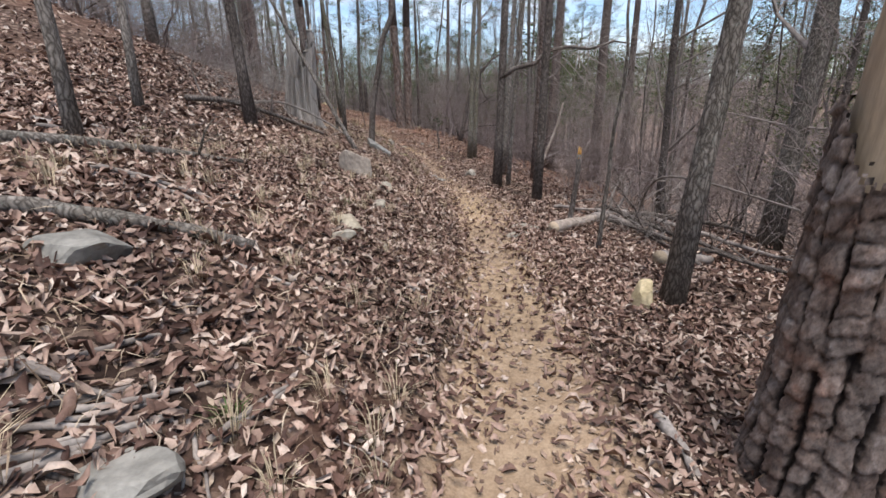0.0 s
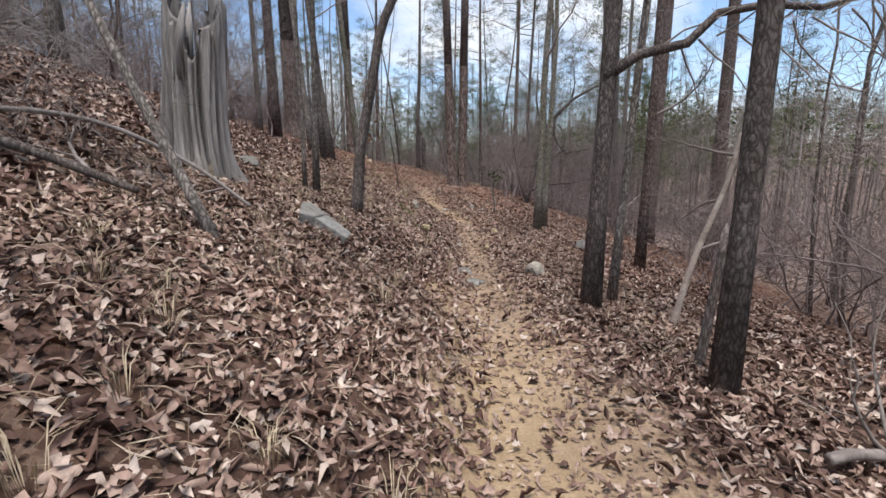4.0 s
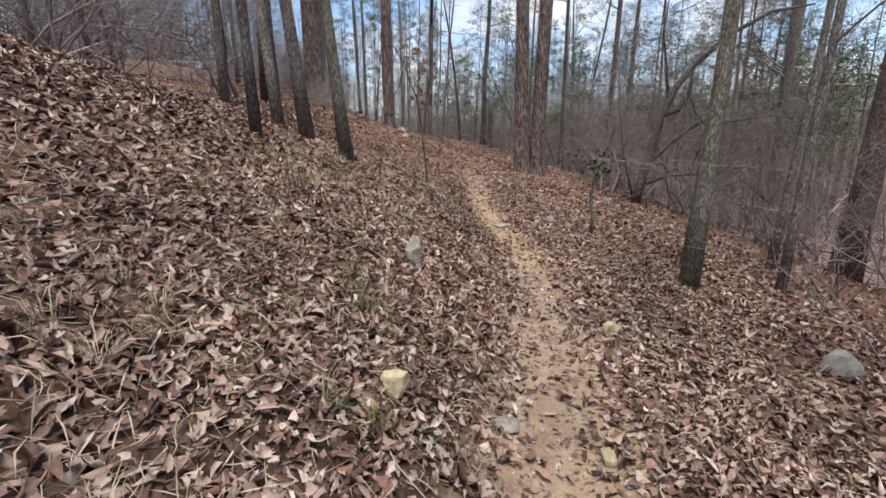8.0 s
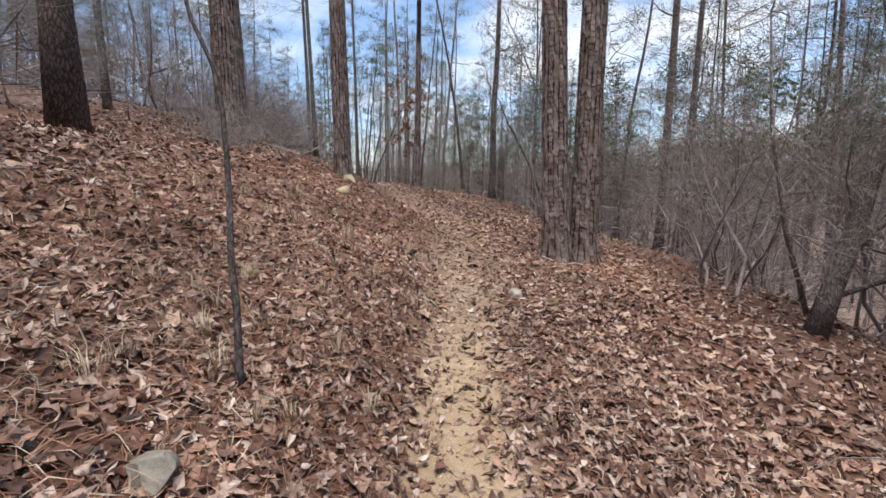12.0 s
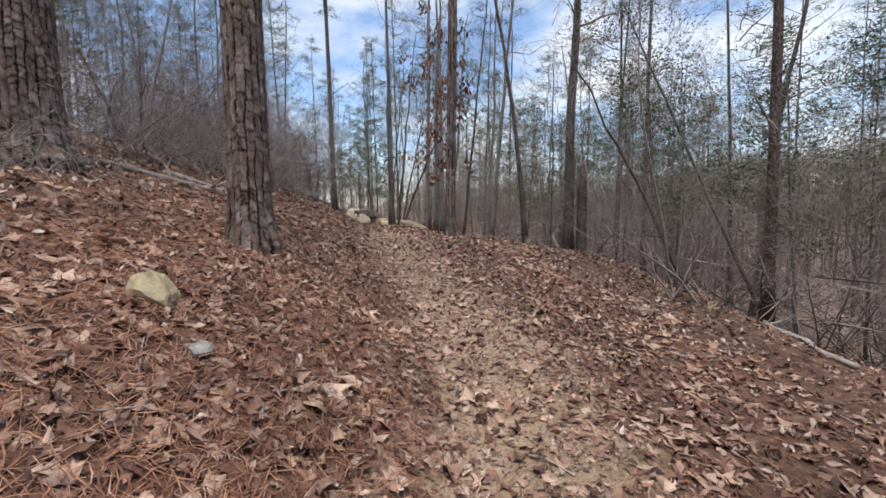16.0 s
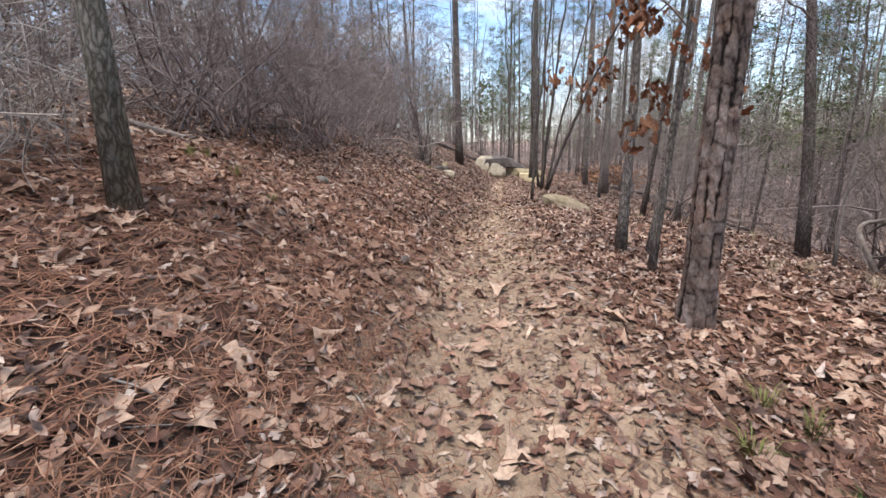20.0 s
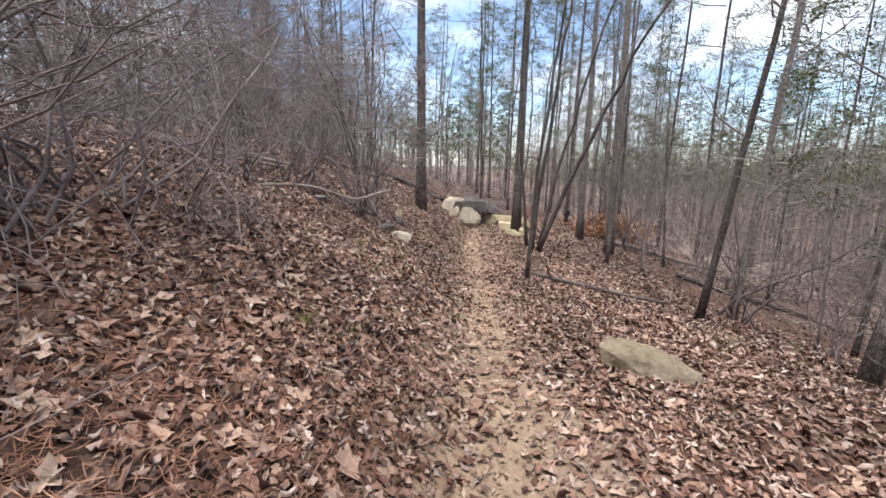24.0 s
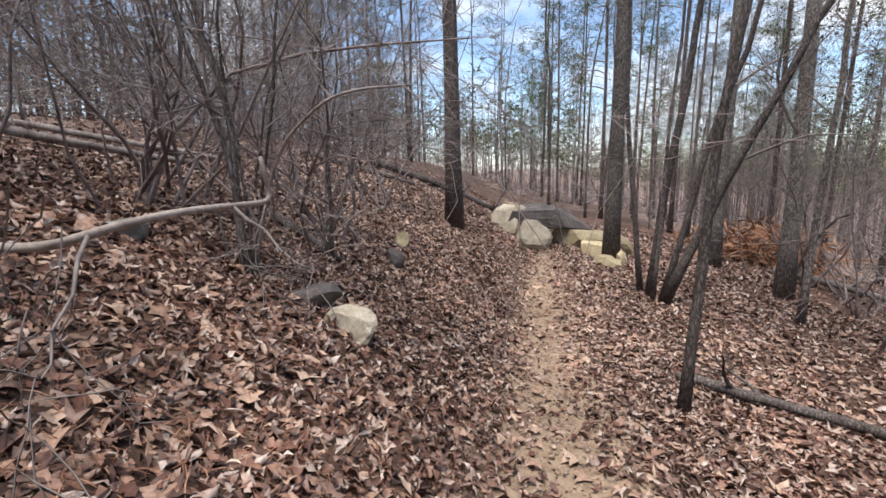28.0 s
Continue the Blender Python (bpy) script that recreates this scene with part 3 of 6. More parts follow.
def plates(rng, r, height, lean, top_r, rows_m=0.011, around=110, depth=0.016, flare=0.38, plate_w=0.076):
    """A trunk wall of bark in tall flat plates: long dark furrows between them, thinner cracks across, flaking layers."""
    nv = int(height / rows_m)
    th = np.linspace(0, 2 * math.pi, around, endpoint=False)
    zz = np.linspace(-0.15, height, nv)
    T, Zg = np.meshgrid(th, zz)
    t = np.clip(Zg / height, 0, 1)
    foot = np.exp(-np.maximum(Zg, 0) / 0.20)
    R = r + (top_r - r) * t + r * flare * foot * (1 + 0.30 * np.sin(5 * T + 1.3) + 0.16 * np.sin(9 * T))
    cx, cy = r * np.cos(T), r * np.sin(T)

    def grain(k, m, o):
        return vnoise(cx * k + o, cy * k + Zg * m + 2.7 * o) + vnoise(cy * k - 1.3 * o, cx * k + Zg * m + o)

    cu = max(6, int(round(2 * math.pi * r / plate_w)))
    u = T / (2 * math.pi) * cu + 0.5 * grain(4, 0.8, 3) + 0.22 * grain(20, 4, 11) + 0.13 * grain(60, 45, 5)
    ci = np.floor(u).astype(int)
    fu = u - ci
    cm = ci % cu
    spacing, phase, slant = 0.07 + 0.10 * rng.rand(cu), rng.rand(cu) * 5, 0.9 * rng.randn(cu)
    w = Zg / spacing[cm] + phase[cm] + slant[cm] * (fu - 0.5) * 0.3 + 0.30 * grain(9, 7, 17) + 0.16 * grain(45, 30, 23)
    ri = np.floor(w).astype(int)
    fr = w - ri
    table = rng.rand(cu, 64, 3)
    lift, crack, tilt = (table[cm, ri % 64, k] for k in range(3))
    wide = np.clip(0.13 + 0.17 * grain(13, 5, 29), 0.05, 0.32)
    ev = np.clip(np.minimum(fu, 1 - fu) / wide, 0, 1)
    side = np.round(u).astype(int) % cu
    stretch_z = np.floor(Zg / 0.15 + 7 * rng.rand(cu)[side] + 0.3 * grain(20, 10, 43)).astype(int) % 64
    ev = 1 - (1 - ev) * np.where(rng.rand(cu, 64)[side, stretch_z] < 0.32, 0.3, 1.0)
    eh = np.clip(np.minimum(fr, 1 - fr) * spacing[cm] / 0.009, 0, 1)
    e = ev * (1 - (1 - eh) * np.where(crack < 0.30, 0.45, 0.05))
    flake = grain(32, 11, 31) + 0.7 * grain(75, 34, 37) + 0.35 * lift
    step = np.floor(flake * 4.5) / 4.5
    rough = grain(150, 120, 41)
    R = R + depth * (e * (0.78 + 0.3 * lift + (0.1 + 0.4 * tilt) * (0.5 - fr)) - 0.6) + 0.006 * step * e + 0.003 * rough
    # plate tone, with shade of furrows and cracks painted in through e
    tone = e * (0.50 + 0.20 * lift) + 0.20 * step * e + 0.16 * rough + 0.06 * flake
    x = R * np.cos(T) + lean[0] * t
    y = R * np.sin(T) + lean[1] * t
    v = np.stack([x.ravel(), y.ravel(), Zg.ravel()], 1)
    i = (np.arange(nv - 1)[:, None] * around + np.arange(around)).ravel()
    j = (np.arange(nv - 1)[:, None] * around + (np.arange(around) + 1) % around).ravel()
    return v, np.stack([i, j, j + around, i + around], 1), tone.ravel()


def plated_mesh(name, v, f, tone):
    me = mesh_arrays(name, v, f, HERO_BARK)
    a = me.attributes.new("plate_tone_and_shade", "FLOAT", "POINT")
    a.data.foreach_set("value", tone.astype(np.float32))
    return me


def plated_bark():
    """Pine bark: grey-brown plates, some flaked to a redder layer; shade painted near-black into the cracks between."""
    m, n, l, b = shader("plated_pine_bark", 0.95)
    tc = n.new("ShaderNodeTexCoord").outputs["Object"]
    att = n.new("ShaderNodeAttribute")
    att.attribute_name = "plate_tone_and_shade"
    # lowest stops paint the furrow shade, the upper ones are bark colour
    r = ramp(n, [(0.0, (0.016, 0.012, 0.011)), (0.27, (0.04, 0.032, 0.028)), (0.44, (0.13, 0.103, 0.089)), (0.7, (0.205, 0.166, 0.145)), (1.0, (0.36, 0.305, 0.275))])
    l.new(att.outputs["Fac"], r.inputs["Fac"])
    big = noise_node(n, l, tc, 7.0, 5, 0.7)
    rr = ramp(n, [(0.42, (1.0, 1.0, 1.0)), (0.57, (1.0, 0.89, 0.83)), (0.67, (0.98, 0.73, 0.63))])
    l.new(big, rr.inputs["Fac"])
    col = mixed(n, l, 1.0, r.outputs["Color"], rr.outputs["Color"], "MULTIPLY")
    grain = noise_node(n, l, tc, 85.0, 5, 0.75, (1, 1, 0.6))
    rg = ramp(n, [(0.3, (0.5,) * 3), (0.7, (1.4,) * 3)])
    l.new(grain, rg.inputs["Fac"])
    col = mixed(n, l, 0.85, col, rg.outputs["Color"], "MULTIPLY")
    l.new(col, b.inputs["Base Color"])
    bump(n, l, b, grain, 0.8, 0.008)
    return m


HERO_BARK = plated_bark()


def hero_pine(x, y, r, height, lean, seed, label, group="", close=4.6):
    """A pine that the path passes close by: plated bark below, plain trunk and crown above."""
    rng = np.random.RandomState(seed)
    ob = thing("pine_tree", label, "tree", group, (x, y, gz(x, y)))
    k = close / height
    top_r = r * (1 - 0.72 * k)
    v, f, tone = plates(rng, r, close, (lean[0] * k, lean[1] * k), top_r, around=int(70 + r * 560), depth=0.009 + r * 0.035, flare=0.38 if r > 0.15 else 0.22)
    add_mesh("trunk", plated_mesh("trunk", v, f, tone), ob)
    t = np.linspace(k * 0.985, 1, 8)
    pts = [(lean[0] * q, lean[1] * q, height * q) for q in t]
    part("upper_trunk", Shape().tube(pts, [r * (1 - 0.72 * q) for q in t], 12), PINE_BARK, ob)
    limbs, needles = PINE_CROWNS[seed % 3]
    for name, me in (("limbwork", limbs), ("crown", needles)):
        c = add_mesh(name, me, ob)
        c.location = (lean[0] * 0.9, lean[1] * 0.9, 0)
        c.scale = (1, 1, height / 20)
    return ob


def pine(x, y, r, height, seed, label, lean=(0, 0), group="", bark=None, stubs=0):
    rng = np.random.RandomState(seed)
    ob = thing("pine_tree", label, "tree", group, (x, y, gz(x, y) - 0.12))
    line = spine(rng, height, lean, 0.02)
    part("trunk", Shape().tube(line, taper(r, len(line)), 12), bark or PINE_BARK, ob)
    limbs, needles = PINE_CROWNS[seed % 3]
    for name, me in (("limbwork", limbs), ("crown", needles)):
        c = add_mesh(name, me, ob)
        c.location = (lean[0] * 0.85, lean[1] * 0.85, 0)
        c.scale = (1, 1, height / 20)
        c.rotation_euler = (0, 0, rng.rand() * 6.28)
    if stubs:
        stuff_part("limbwork", limb_set(rng, line[:9], taper(r, len(line)), stubs, 0.2, 1.6, 1, 0.1), TWIG, ob, "bare dead lower limbs")
    return ob


def bare(x, y, r, height, seed, label, lean=(0, 0), bend=(0, 0), bark=None, limbs=11, low=0.16, reach=2.2, level=2, sway=0.05, group="", sides=10, name="bare_tree", kinks=None):
    rng = np.random.RandomState(seed)
    ob = thing(name, label, "tree", group, (x, y, gz(x, y) - 0.1))
    line = spine(rng, height, lean, sway, bend, 36 if kinks else 14)
    if kinks:
        line[:, 0] += np.interp(line[:, 2], *zip(*kinks))
    rad = taper(r, len(line))
    if abs(along(x, y)[1][0]) < 3.2:
        low = min(max(low, 2.9 / height), 0.6)
    part("trunk", Shape().tube(line, rad, sides), bark or OAK_BARK, ob)
    if limbs:
        stuff_part("branchwork", limb_set(rng, line, rad, limbs, low, reach, level), TWIG, ob, "thin leafless branches")
    return ob


# ---- trees beside the path, from its start onwards
PAIR = "one of two tall pines with plated bark growing side by side"
BIG = "tall pine with thick plated reddish-brown bark beside the path"
TALL = "tall straight pine with grey-brown furrowed bark"
GREY = "leafless hardwood with grey furrowed bark on the slope"
SLIM = "slim leafless sapling with smooth grey-brown bark"
DARK = "leafless tree with dark brown bark"


def dead_pine():
    """Standing dead pine: bark below, bare tan wood above where the bark has fallen, and a broken top."""
    rng = np.random.RandomState(3)
    x, y = 1.49, 1.256
    ob = thing("dead_pine", "dead pine trunk with peeling dark bark and bare tan wood above", "tree", "", (x, y, gz(x, y)))
    v, f, tone = plates(rng, 0.215, 1.75, (0.03, 0.0), 0.20, 0.010, 230, 0.028, 0.16, 0.075)
    ragged = v[:, 2] > 1.30 + 0.13 * np.sin(3 * np.arctan2(v[:, 1], v[:, 0])) + 0.1 * rng.rand(len(v))
    f = f[~ragged[f].any(1)]
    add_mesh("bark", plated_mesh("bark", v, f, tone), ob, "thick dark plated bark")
    sh = Shape()
    line = [(0.03 * q / 1.75 + 0.006 * math.sin(9 * q), 0.0, q) for q in np.linspace(0, 4.6, 24)]
    rr = [0.183 - 0.010 * q + 0.006 * rng.randn() for q in np.linspace(0, 4.6, 24)]
    rr[-1] = 0.07
    sh.tube(line, rr, 20)
    part("bare_wood", sh, GREY_TAN, ob, "bare weathered tan wood")


GREY_TAN = plain_material("bare_pine_wood", (0.26, 0.185, 0.12), (0.52, 0.40, 0.28), 4.0, (1, 1, 0.15), 0.85, 0.5, 0.01)
dead_pine()

bare(2.05, 3.15, 0.086, 17, 21, "stout hardwood with grey furrowed bark and a mossy foot", (1.3, 0.4), bark=OAK_BARK, limbs=8, low=0.35, reach=3.2)
bare(-2.19, 6.53, 0.075, 11, 22, DARK, (-0.9, 0.3), (0.1, 0), DARK_BARK, 14, 0.12, 1.6)
bare(-3.07, 5.51, 0.05, 10, 23, GREY, (0.2, 0.3), limbs=8)
bare(-2.37, 3.4, 0.05, 9, 24, GREY, (0.1, 0.2), limbs=8, low=0.25)
bare(-5.87, 11.65, 0.11, 15, 25, GREY, (0.3, 0.2))
bare(2.14, 4.82, 0.028, 4.2, 26, SLIM, (0.2, 0.1), limbs=5, low=0.35, reach=0.8, level=1)
bare(2.07, 9.54, 0.045, 12, 29, SLIM, (0.5, 0.2), limbs=6)
pine(8.7, 20.9, 0.26, 21, 30, TALL)
pine(3.73, 13.5, 0.09, 19, 31, TALL, (0.3, 0.2), stubs=5)
bare(5.71, 6.48, 0.16, 18, 32, GREY, (0.9, 0.3), limbs=8, reach=3)
pine(10.4, 21.6, 0.2, 20, 33, TALL)
limb_tree = bare(1.74, 9.07, 0.085, 15, 34, DARK, (0.5, 0.3), bark=DARK_BARK, limbs=7, low=0.25)
part("limb", Shape().tube([(0.02, 0, 2.2), (0.3, 0, 2.38), (0.69, 0, 2.46), (0.92, 0, 2.69), (1.33, 0.05, 2.76), (1.77, 0.05, 2.72), (2.27, 0.1, 2.86), (2.7, 0.1, 2.8)], [0.05, 0.045, 0.04, 0.036, 0.032, 0.028, 0.02, 0.01], 8), DARK_BARK, limb_tree, "long crooked limb reaching out over the slope")
limb_twigs = Shape()
for k in range(14):
    twigs(limb_twigs, np.random.RandomState(900 + k), (0.5 + 0.15 * k, 0.05, 2.45 + 0.025 * k), (0.8, 0.5 * math.sin(k * 2.1), -0.9 if k % 3 else 0.6), 0.010, 1.0, 2, -0.3)
stuff_part("twigwork", limb_twigs, TWIG, limb_tree, "drooping bare twigs")
bare(2.13, 7.45, 0.072, 15, 35, DARK, (0.45, 0.35), bark=DARK_BARK, limbs=8, low=0.16, reach=2.6)
bare(-0.81, 7.34, 0.034, 5.5, 36, SLIM, (-1.9, 0.5), (-0.3, 0), limbs=7, low=0.3, reach=1.2)
bare(-0.91, 10.46, 0.072, 8.5, 37, "crooked leafless tree with dark grey bark and pale scars", (0.0, 0.4), (0.0, 0.0), DARK_BARK, 8, 0.4, 2.0, 2, 0.008, kinks=((0, 0), (0.9, 0.07), (1.7, 0.24), (2.3, 0.34), (2.75, 0.56), (3.0, 0.63), (3.5, 0.52), (4.3, 0.62), (5.5, 0.5), (8.5, 0.9)))
bare(-1.52, 10.72, 0.044, 10, 38, SLIM, (0.2, 0.2), limbs=8, low=0.25)
bare(-1.7, 10.78, 0.03, 7, 39, SLIM, (0.0, 0.2), limbs=7, low=0.2)
bare(-3.23, 16.45, 0.10, 15, 40, DARK, (-1.9, 0.2), (0.1, 0), DARK_BARK, 8, 0.3)
bare(-2.82, 14.68, 0.06, 13, 41, DARK, (-0.4, 0.2), bark=DARK_BARK, limbs=7)
bare(-2.25, 15.78, 0.082, 14, 43, "leafless tree with mottled mossy brown bark on the bank", (-1.6, 0.3), bark=MOSSY_BARK, limbs=8, low=0.28)
bare(-3.76, 16.53, 0.085, 14, 44, GREY, (-1.3, 0.2), limbs=8, low=0.28)
bare(2.36, 16.96, 0.085, 12, 45, "tree with grey lichened bark and a mossy foot beside the path", (0.5, 0.2), bark=MOSSY_BARK, limbs=7, low=0.22, reach=2.4)
bare(-5.9, 18.0, 0.08, 14, 46, GREY)
pine(-6.6, 20.5, 0.2, 20, 47, TALL)
bare(2.02, 15.6, 0.092, 15, 48, "slender hardwood with grey mossy bark beside the path", (0.5, 0.2), bark=MOSSY_BARK, limbs=7, low=0.25, reach=2.8)
bare(4.0, 18.4, 0.065, 15, 50, GREY, (0.8, 0.3), limbs=6)
bare(2.57, 12.6, 0.08, 15, 51, GREY, (0.7, 0.3), limbs=6, low=0.3)
bare(3.62, 17.1, 0.06, 15, 52, GREY, (0.4, 0.3), limbs=6)
pine(6.5, 21.0, 0.25, 20, 54, TALL, (0.5, 0.2))
hero_pine(-0.47, 22.74, 0.185, 21, (-0.65, 0.2), 55, PAIR, "pair of pines")
hero_pine(-0.10, 23.0, 0.19, 22, (0.35, 0.2), 56, PAIR, "pair of pines")
hero_pine(-5.30, 25.38, 0.19, 21, (-0.2, 0.2), 57, "single pine with thick plated bark at the edge of the path")
hero_pine(-7.75, 24.8, 0.33, 23, (-0.2, 0.0), 58, "massive old pine with dark plated bark on the bank", close=4.0)
bare(-9.9, 23.6, 0.08, 13, 59, GREY)
hero_pine(-5.20, 30.2, 0.092, 19, (0.35, 0.2), 60, "slender pine with flaky brown bark at the edge of the path")
bare(-1.72, 17.75, 0.020, 3.0, 62, "thin dark crooked sapling on the bank", (-0.5, 0.3), (0.12, 0), DARK_BARK, 5, 0.35, 0.7, 1, 0.06)
bare(6.4, 24.7, 0.13, 16, 64, GREY)
bare(7.5, 27.5, 0.14, 17, 65, GREY)
bare(-3.71, 35.9, 0.17, 15, 66, "forked leafless tree with dark bark beside a broken snag", (0.3, 0.2), (0, 0), DARK_BARK, 10, 0.22, 3.0)
bare(-0.85, 31.8, 0.05, 5, 69, SLIM, (-2.2, 0.3), bark=DARK_BARK, limbs=5, low=0.35, reach=1.0)
pine(0.62, 32.9, 0.12, 18, 70, TALL, stubs=6)
pine(2.6, 32.5, 0.16, 19, 71, TALL, (0.3, 0), stubs=6)
pine(3.3, 32.8, 0.13, 18, 72, TALL, (0.5, 0), stubs=5)
bare(-7.5, 27.85, 0.07, 12, 76, "leafless tree with mottled black-and-grey bark on the bank", (-0.35, 0.2), bark=MOSSY_BARK, limbs=7, low=0.3)
pine(-16.1, 41.25, 0.15, 19, 77, "tall straight tree with dark smooth trunk above the path", (-0.3, 0), bark=DARK_BARK, stubs=3)
bare(-4.87, 35.4, 0.085, 11, 81, "dark leafless tree that curves and leans over the slope", (-2.0, 0.3), (0.4, 0), DARK_BARK, 9, 0.3, 2.0)
bare(-11.6, 44.9, 0.14, 16, 84, GREY, limbs=6)
bare(-8.5, 39.7, 0.066, 12, 85, "leaning leafless tree with dark bark below the path", (1.3, 0.3), bark=DARK_BARK, limbs=9, low=0.25)
bare(-6.6, 37.6, 0.09, 12, 86, GREY, (1.0, 0.2), limbs=9, low=0.2)
bare(-8.1, 41.7, 0.09, 12, 87, GREY, (0.7, 0.2), limbs=8)
bare(-6.15, 32.4, 0.04, 5.5, 88, SLIM, (0.5, 0.3), limbs=6, low=0.2, reach=1.0)
bare(-14.3, 43.9, 0.15, 17, 89, "straight leafless tree with smooth brown bark beside the path", (0.1, 0.1), bark=OAK_BARK, limbs=6, low=0.3)
bare(-13.0, 46.2, 0.12, 16, 90, GREY, limbs=6)
bare(-11.2, 43.4, 0.055, 9, 92, SLIM, (0.3, 0.1), limbs=6, low=0.25)
bare(-11.48, 39.0, 0.045, 7.5, 93, "slim dark-barked tree at the root of a fallen pole", (0.35, 0.2), (-0.1, 0), DARK_BARK, 6, 0.3, 1.6)


def clump(x, y, stems, seed, label, name="multi_stemmed_tree", bark=None, reach=2.0):
    """Several stems from one foot."""
    rng = np.random.RandomState(seed)
    ob = thing(name, label, "tree", "", (x, y, gz(x, y) - 0.1))
    for r, h, lx, ly, ox, oy in stems:
        flop = 0.26 if h < 5 else 0.10
        line = spine(rng, h, (lx, ly), 0.09, (-flop * lx + 0.10 * rng.randn(), -flop * ly)) + np.array((ox, oy, 0))
        rad = taper(r, len(line))
        part("stem", Shape().tube(line, rad, 9), bark or DARK_BARK, ob)
        stuff_part("branchwork", limb_set(rng, line, rad, 7, 0.25, reach, 2), TWIG, ob, "thin leafless branches")
    return ob


clump(-12.88, 42.1, ((0.065, 10, 1.1, 0.2, 0, 0), (0.05, 9, 2.6, 0.4, 0.16, 0.05), (0.07, 8, 4.3, 0.9, 0.2, -0.05), (0.045, 10, -0.9, 0.2, -0.16, 0.1), (0.032, 8, 0.4, -0.4, 0.1, -0.15)), 95, "dark leafless tree with five spreading stems from one foot")


clump(-13.65, 36.5, ((0.028, 4.6, -1.9, -0.7, 0, 0), (0.022, 4.2, -0.9, -1.3, 0.06, 0.02), (0.015, 3.9, 0.5, 0.2, 0.05, 0.06), (0.012, 3.6, -1.9, -0.2, -0.05, 0), (0.014, 4.3, -0.2, 0.5, 0, 0.08), (0.010, 3.2, 0.9, 0.7, 0.08, 0.05), (0.010, 3.4, -1.0, -1.6, 0, -0.06)), 195, "leafless shrub with dark stems fanning from one foot", "shrub", reach=1.3)
clump(-14.35, 37.6, ((0.018, 4.0, -0.3, 0.1, 0, 0), (0.014, 3.8, 0.4, 0.4, 0.05, 0), (0.012, 3.5, -0.9, -0.5, 0, 0.05), (0.011, 3.6, -0.3, 0.8, 0, 0)), 196, "leafless shrub with dark stems fanning from one foot", "shrub", reach=1.2)
clump(-15.0, 35.2, ((0.030, 4.6, -2.0, -1.3, 0, 0), (0.024, 4.4, -1.0, -0.4, 0.06, 0.02), (0.014, 4.0, 0.3, -0.7, 0.05, 0.06), (0.014, 3.8, -1.5, 0.3, -0.05, 0)), 197, "leafless shrub with dark stems fanning from one foot", "shrub", reach=1.3)


def arching_tree():
    """Dark tree that leans out and arches over the slope, with a hooked limb and low drooping ones."""
    rng = np.random.RandomState(63)
    x, y = 2.34, 21.83
    ob = thing("arching_tree", "dark leafless tree arching out over the slope", "tree", "", (x, y, gz(x, y) - 0.1))
    trunk = [(0, 0, 0), (0.13, 0, 0.6), (0.28, 0, 1.3), (0.42, 0.05, 2.1), (0.68, 0.1, 2.75), (1.0, 0.15, 3.2), (1.6, 0.2, 3.8), (2.4, 0.2, 4.25), (3.2, 0.2, 4.35)]
    part("trunk", Shape().tube(trunk, [0.13, 0.10, 0.092, 0.085, 0.075, 0.066, 0.055, 0.042, 0.02], 10), DARK_BARK, ob)
    for pts, rad in (
        ([(0.42, 0.05, 2.1), (0.8, 0.1, 2.25), (0.98, 0.12, 2.6), (1.0, 0.12, 3.2)], [0.05, 0.045, 0.04, 0.03]),
        ([(0.98, 0.12, 2.6), (1.15, 0.1, 2.2), (1.4, 0.1, 1.9), (2.6, 0.1, 2.1), (3.4, 0.1, 2.05)], [0.03, 0.026, 0.024, 0.02, 0.01]),
        ([(0.25, 0, 1.0), (0.7, 0.1, 1.5), (1.2, 0.2, 1.9), (1.7, 0.2, 2.2)], [0.04, 0.036, 0.028, 0.012]),
        ([(0.1, 0, 0.5), (0.8, 0.2, 0.75), (1.7, 0.3, 0.8), (2.6, 0.4, 1.0)], [0.03, 0.026, 0.02, 0.01]),
        ([(0.55, 0.1, 2.4), (0.45, 0.1, 3.1), (0.3, 0.1, 3.9), (0.35, 0.1, 4.8)], [0.04, 0.034, 0.026, 0.01]),
        ([(1.6, 0.2, 3.8), (1.7, 0.3, 4.4), (1.6, 0.3, 5.2)], [0.03, 0.022, 0.01]),
        ([(-0.05, 0.05, 0.3), (-0.3, 0.1, 1.2), (-0.5, 0.2, 2.4), (-0.6, 0.2, 3.6)], [0.03, 0.028, 0.02, 0.01]),
    ):
        part("limb", Shape().tube(pts, rad, 7), DARK_BARK, ob, "dark bare limb")
        sh = Shape()
        for k in range(6):
            twigs(sh, rng, pts[1 + k % (len(pts) - 1)], rng.randn(3) + (0.2, 0, 0.5), 0.010, 0.9, 2)
        stuff_part("twigwork", sh, TWIG, ob)


arching_tree()


